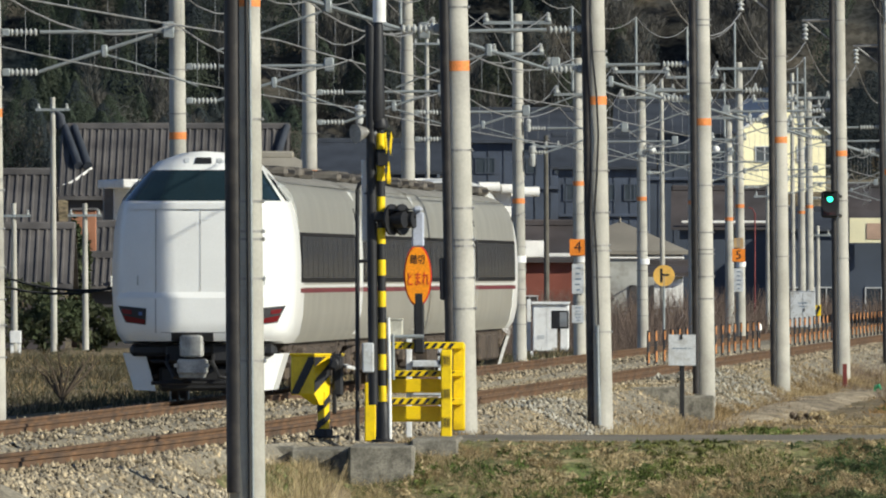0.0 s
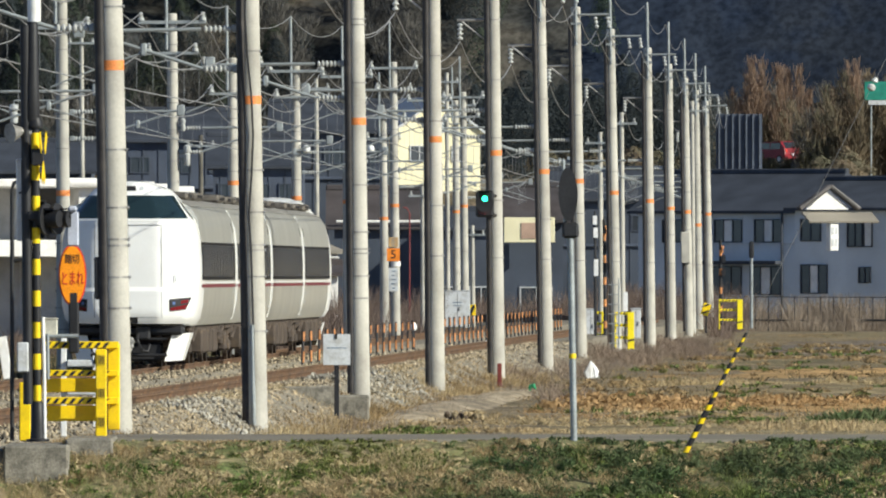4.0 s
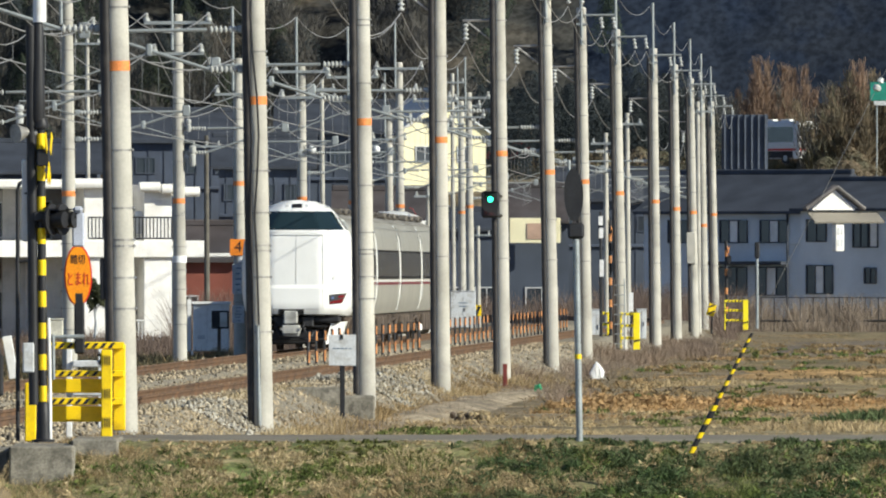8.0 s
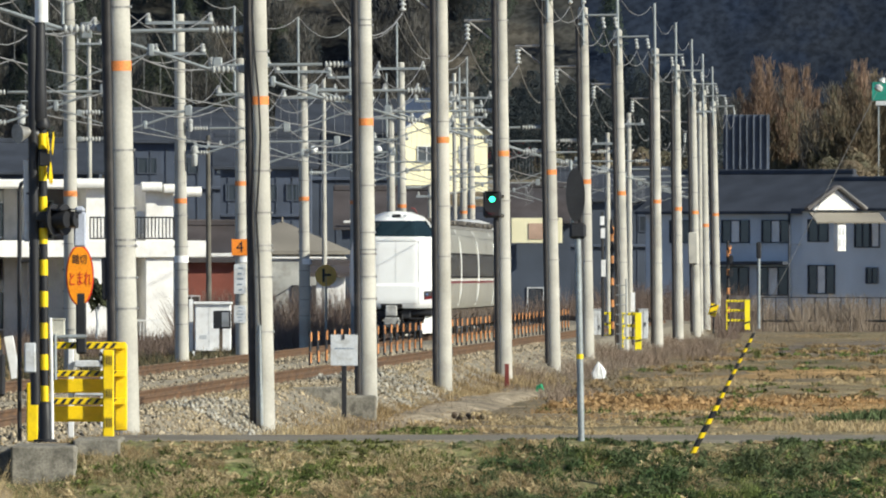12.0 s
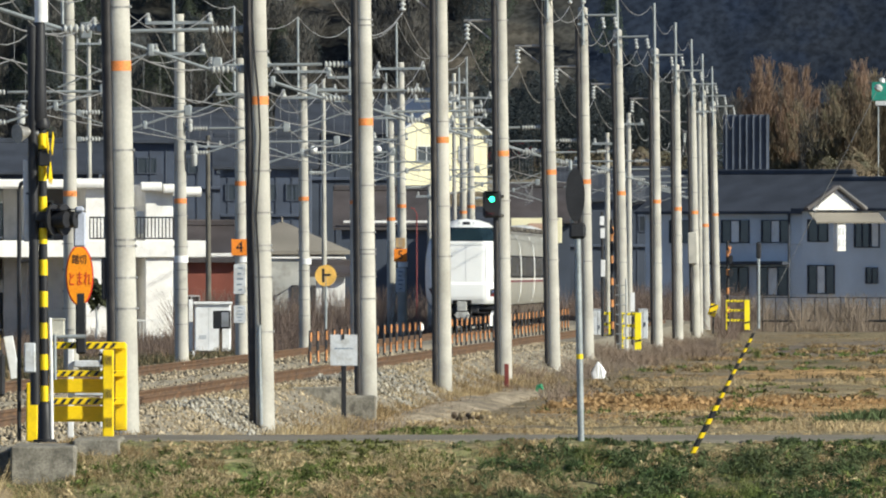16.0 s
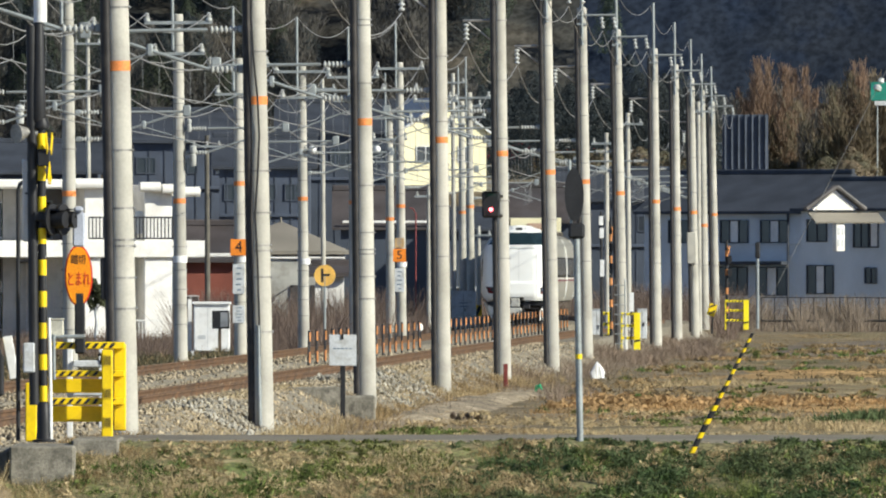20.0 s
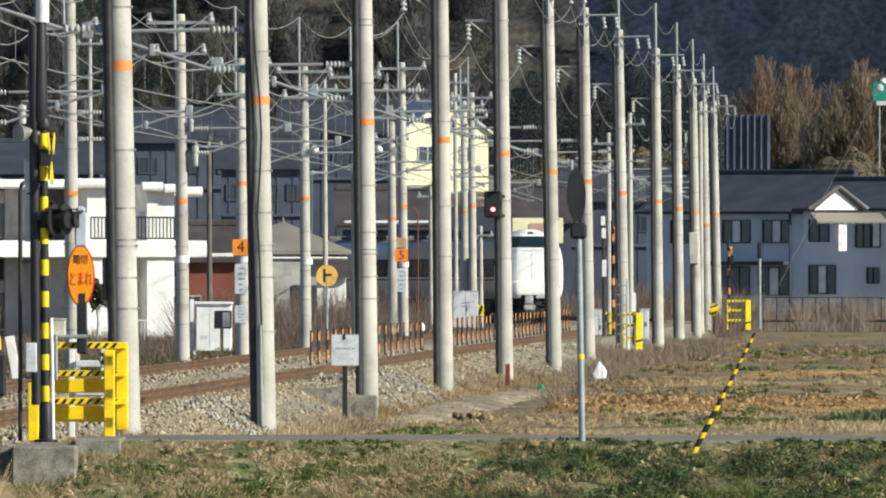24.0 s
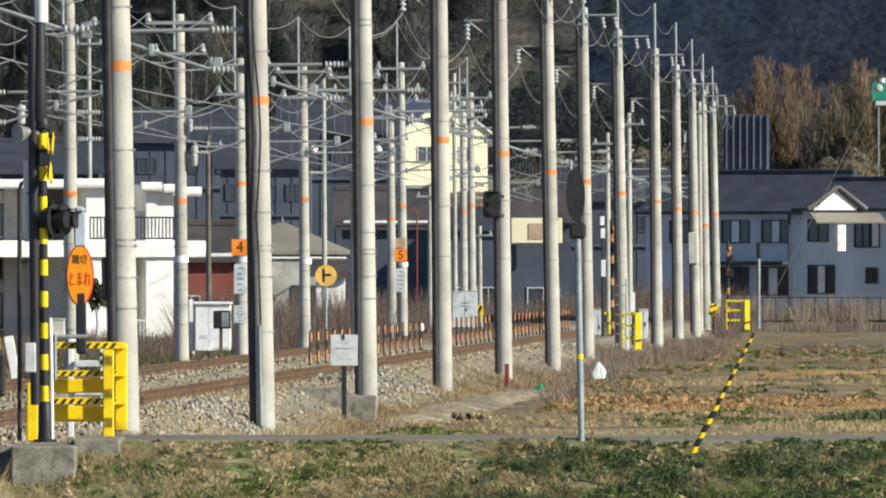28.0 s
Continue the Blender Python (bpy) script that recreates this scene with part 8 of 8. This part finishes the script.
for j in range(rows_n + 1):
    y = 296 + 112 * j / rows_n
    fade = min(1.0, 5 * j / rows_n, 5 * (1 - j / rows_n))
    for i in range(9):
        o = 0.15 + 1.7 * i / 8
        x = pole_line(y) + o + 0.25 * noise.noise((y * 0.06, 3, 3))
        z = rough_ground(x, y) - 0.04 + 0.15 * fade * smooth(0.0, 0.35, i / 8) * smooth(1.0, 0.55, i / 8) + 0.05 * noise.noise((x * 1.2, y * 0.4, 6))
        earth.v.append((x, y, z))
earth.f = [(9 * j + i, 9 * j + i + 1, 9 * j + i + 10, 9 * j + i + 9) for j in range(rows_n) for i in range(8)]
tagged(earth.object("earth_bank", surface("dry_earth", (0.33, 0.27, 0.19), 0.95, size=0.6, tint=(0.26, 0.21, 0.14), stain=(0.38, 0.315, 0.23), vary=0.4, fine=6, grain=0.6, bump=1.0), True),
       "low bank of dry grey-tan earth beside the poles", "ground", kind="structure")
x, y = scatter(16000, -3, 4, 270, 430, lambda x, y: smooth(-1.3, -0.3, x - pole_line(y)) * smooth(1.1, 0.3, x - pole_line(y)) * (0.12 + 0.88 * patchy(x, y, 0.45, 83)))
blades("bank_weeds", x, y, 0.10 * clumps(x, y, 1.1), 0.014, DRY, "short dry grass on the earth bank", 1.4,
       z=np.array([max(rough_ground(a, b) + 0.04, -0.10 - 0.43 * max(0.0, a - pole_line(b) + 0.85)) for a, b in zip(x, y)]))
fence = thing("wire_fence", pose(14.698, 805, -0.66), "low dark wire fence before the reeds", "fence")
part("top_rail", Shape().tube([(0, 0, 1.58), (7, 0, 1.55)], 0.025, 6), DARK, fence)
part("lower_rail", Shape().tube([(0, 0, 0.5), (7, 0, 0.5)], 0.06, 6), DARK, fence)
for i in range(12):
    part("post", Shape().tube([(0.6 * i, 0, 0), (0.6 * i, 0, 1.6)], 0.025, 6), DARK, fence)



# a bare bush and a slack cable beyond the far track
bush = thing("bare_bush", pose(-14.795, 360, -0.6), "leafless dark bush beside the far track", "bush")
for i in range(9):
    a, l = random.uniform(-0.9, 0.9), random.uniform(0.7, 1.3)
    tip = Vector((math.sin(a) * l, random.uniform(-0.3, 0.3), math.cos(a) * l))
    part("branch", Shape().tube([(0, 0, 0), tip * 0.5 + Vector((0.05, 0, 0.06)), tip], [0.03, 0.02, 0.007], 6), BARK, bush)
    for k in range(3):
        q = tip * random.uniform(0.4, 0.8)
        part("twig", Shape().tube([q, q + Vector((random.uniform(-0.3, 0.3), 0, random.uniform(0.1, 0.35)))], [0.012, 0.004], 5), BARK, bush)
for z0, z1 in ((2.581, 1.777), (2.29, 1.806)):
    wire("slack_cable", [(-14.555, 300, z0), (-11.265, 300, z1)], 0.35, 0.022, "slack black cable beside the far track", CABLE)


# stones
def stones(name, n, track, s0, s1, label, top, material=STONE, least=-2.9, size=1.0, lift=0.0):
    rows = []
    for i in range(n):
        s = s0 + (s1 - s0) * rng.random() ** 1.5
        x, y, a = track(s)
        cut = narrow(y)
        thin_out = y > 285
        o = rng.uniform(least, 2.9 - cut)
        if thin_out and least < 0 and o > 1.8 and rng.random() < 0.6:
            continue
        edge = 1.75 - (0.45 * cut if o > 0 else 0.0)
        flat = o if o < edge else 1.75 + 1.2 * (o - edge) / (2.95 - cut - edge)
        z = bed_z(flat, top) + lift * rng.random()
        rows.append((x + o, y, z))
    c = np.array(rows)
    n = len(c)
    r = size * (0.011 + 0.034 * rng.random((n, 1, 1)) ** 1.8)
    base = np.array([(1, 0, -0.2), (-1, 0, -0.2), (0, 1, -0.2), (0, -1, -0.2), (0, 0, 1)], float)
    v = base[None] * r * rng.uniform(0.6, 1.3, (n, 5, 1)) + rng.normal(size=(n, 5, 3)) * r * 0.35 + c[:, None]
    tri = np.array([(0, 2, 4), (2, 1, 4), (1, 3, 4), (3, 0, 4), (0, 1, 2), (1, 0, 3)])
    f = (tri[None] + 5 * np.arange(n)[:, None, None]).reshape(-1)
    me = bpy.data.meshes.new(name)
    me.vertices.add(5 * n)
    me.vertices.foreach_set("co", v.reshape(-1))
    me.loops.add(len(f))
    me.loops.foreach_set("vertex_index", f.astype(np.int32))
    me.polygons.add(len(f) // 3)
    me.polygons.foreach_set("loop_start", np.arange(0, len(f), 3, dtype=np.int32))
    me.materials.append(material)
    me.update(calc_edges=True)
    tagged(new(name, me), label, "gravel", "", "stuff")


stones("ballast_stones", 92000, near_track, -108, 240, "loose grey-brown ballast stones of the near track", -0.075)
stones("ballast_stones", 36000, far_track, -110, 200, "loose grey-brown ballast stones of the far track", -0.12)

PALE_STONE = surface("pale_stone", (0.37, 0.35, 0.30), 0.9, size=0.9, tint=(0.28, 0.25, 0.19), island=0.5, bump=0)
stones("fresh_ballast", 2000, near_track, 56, 82, "heap of pale fresh ballast on the shoulder", -0.075, PALE_STONE, 0.9, 1.35, 0.06)
stones("fresh_ballast", 1100, near_track, -14, 2, "heap of pale fresh ballast on the shoulder", -0.075, PALE_STONE, 1.2, 1.3, 0.05)

# concrete sleepers of the two tracks
for t, track in ((near_rails, near_track), (far_rails, far_track)):
    me = None
    for i in range(150):
        x, y, a = track(-80 + i * 0.66 * 2)
        if me is None:
            ob = part("sleeper", Shape().box(0, 0, -0.2, 2.0, 0.22, 0.13, c=0.02), SLEEPER, t)
            me = ob.data
        else:
            ob = new("sleeper", me)
            ob.parent = t
        ob.matrix_basis = pose(x, y, 0, 0, 0, -math.degrees(a))

motions()
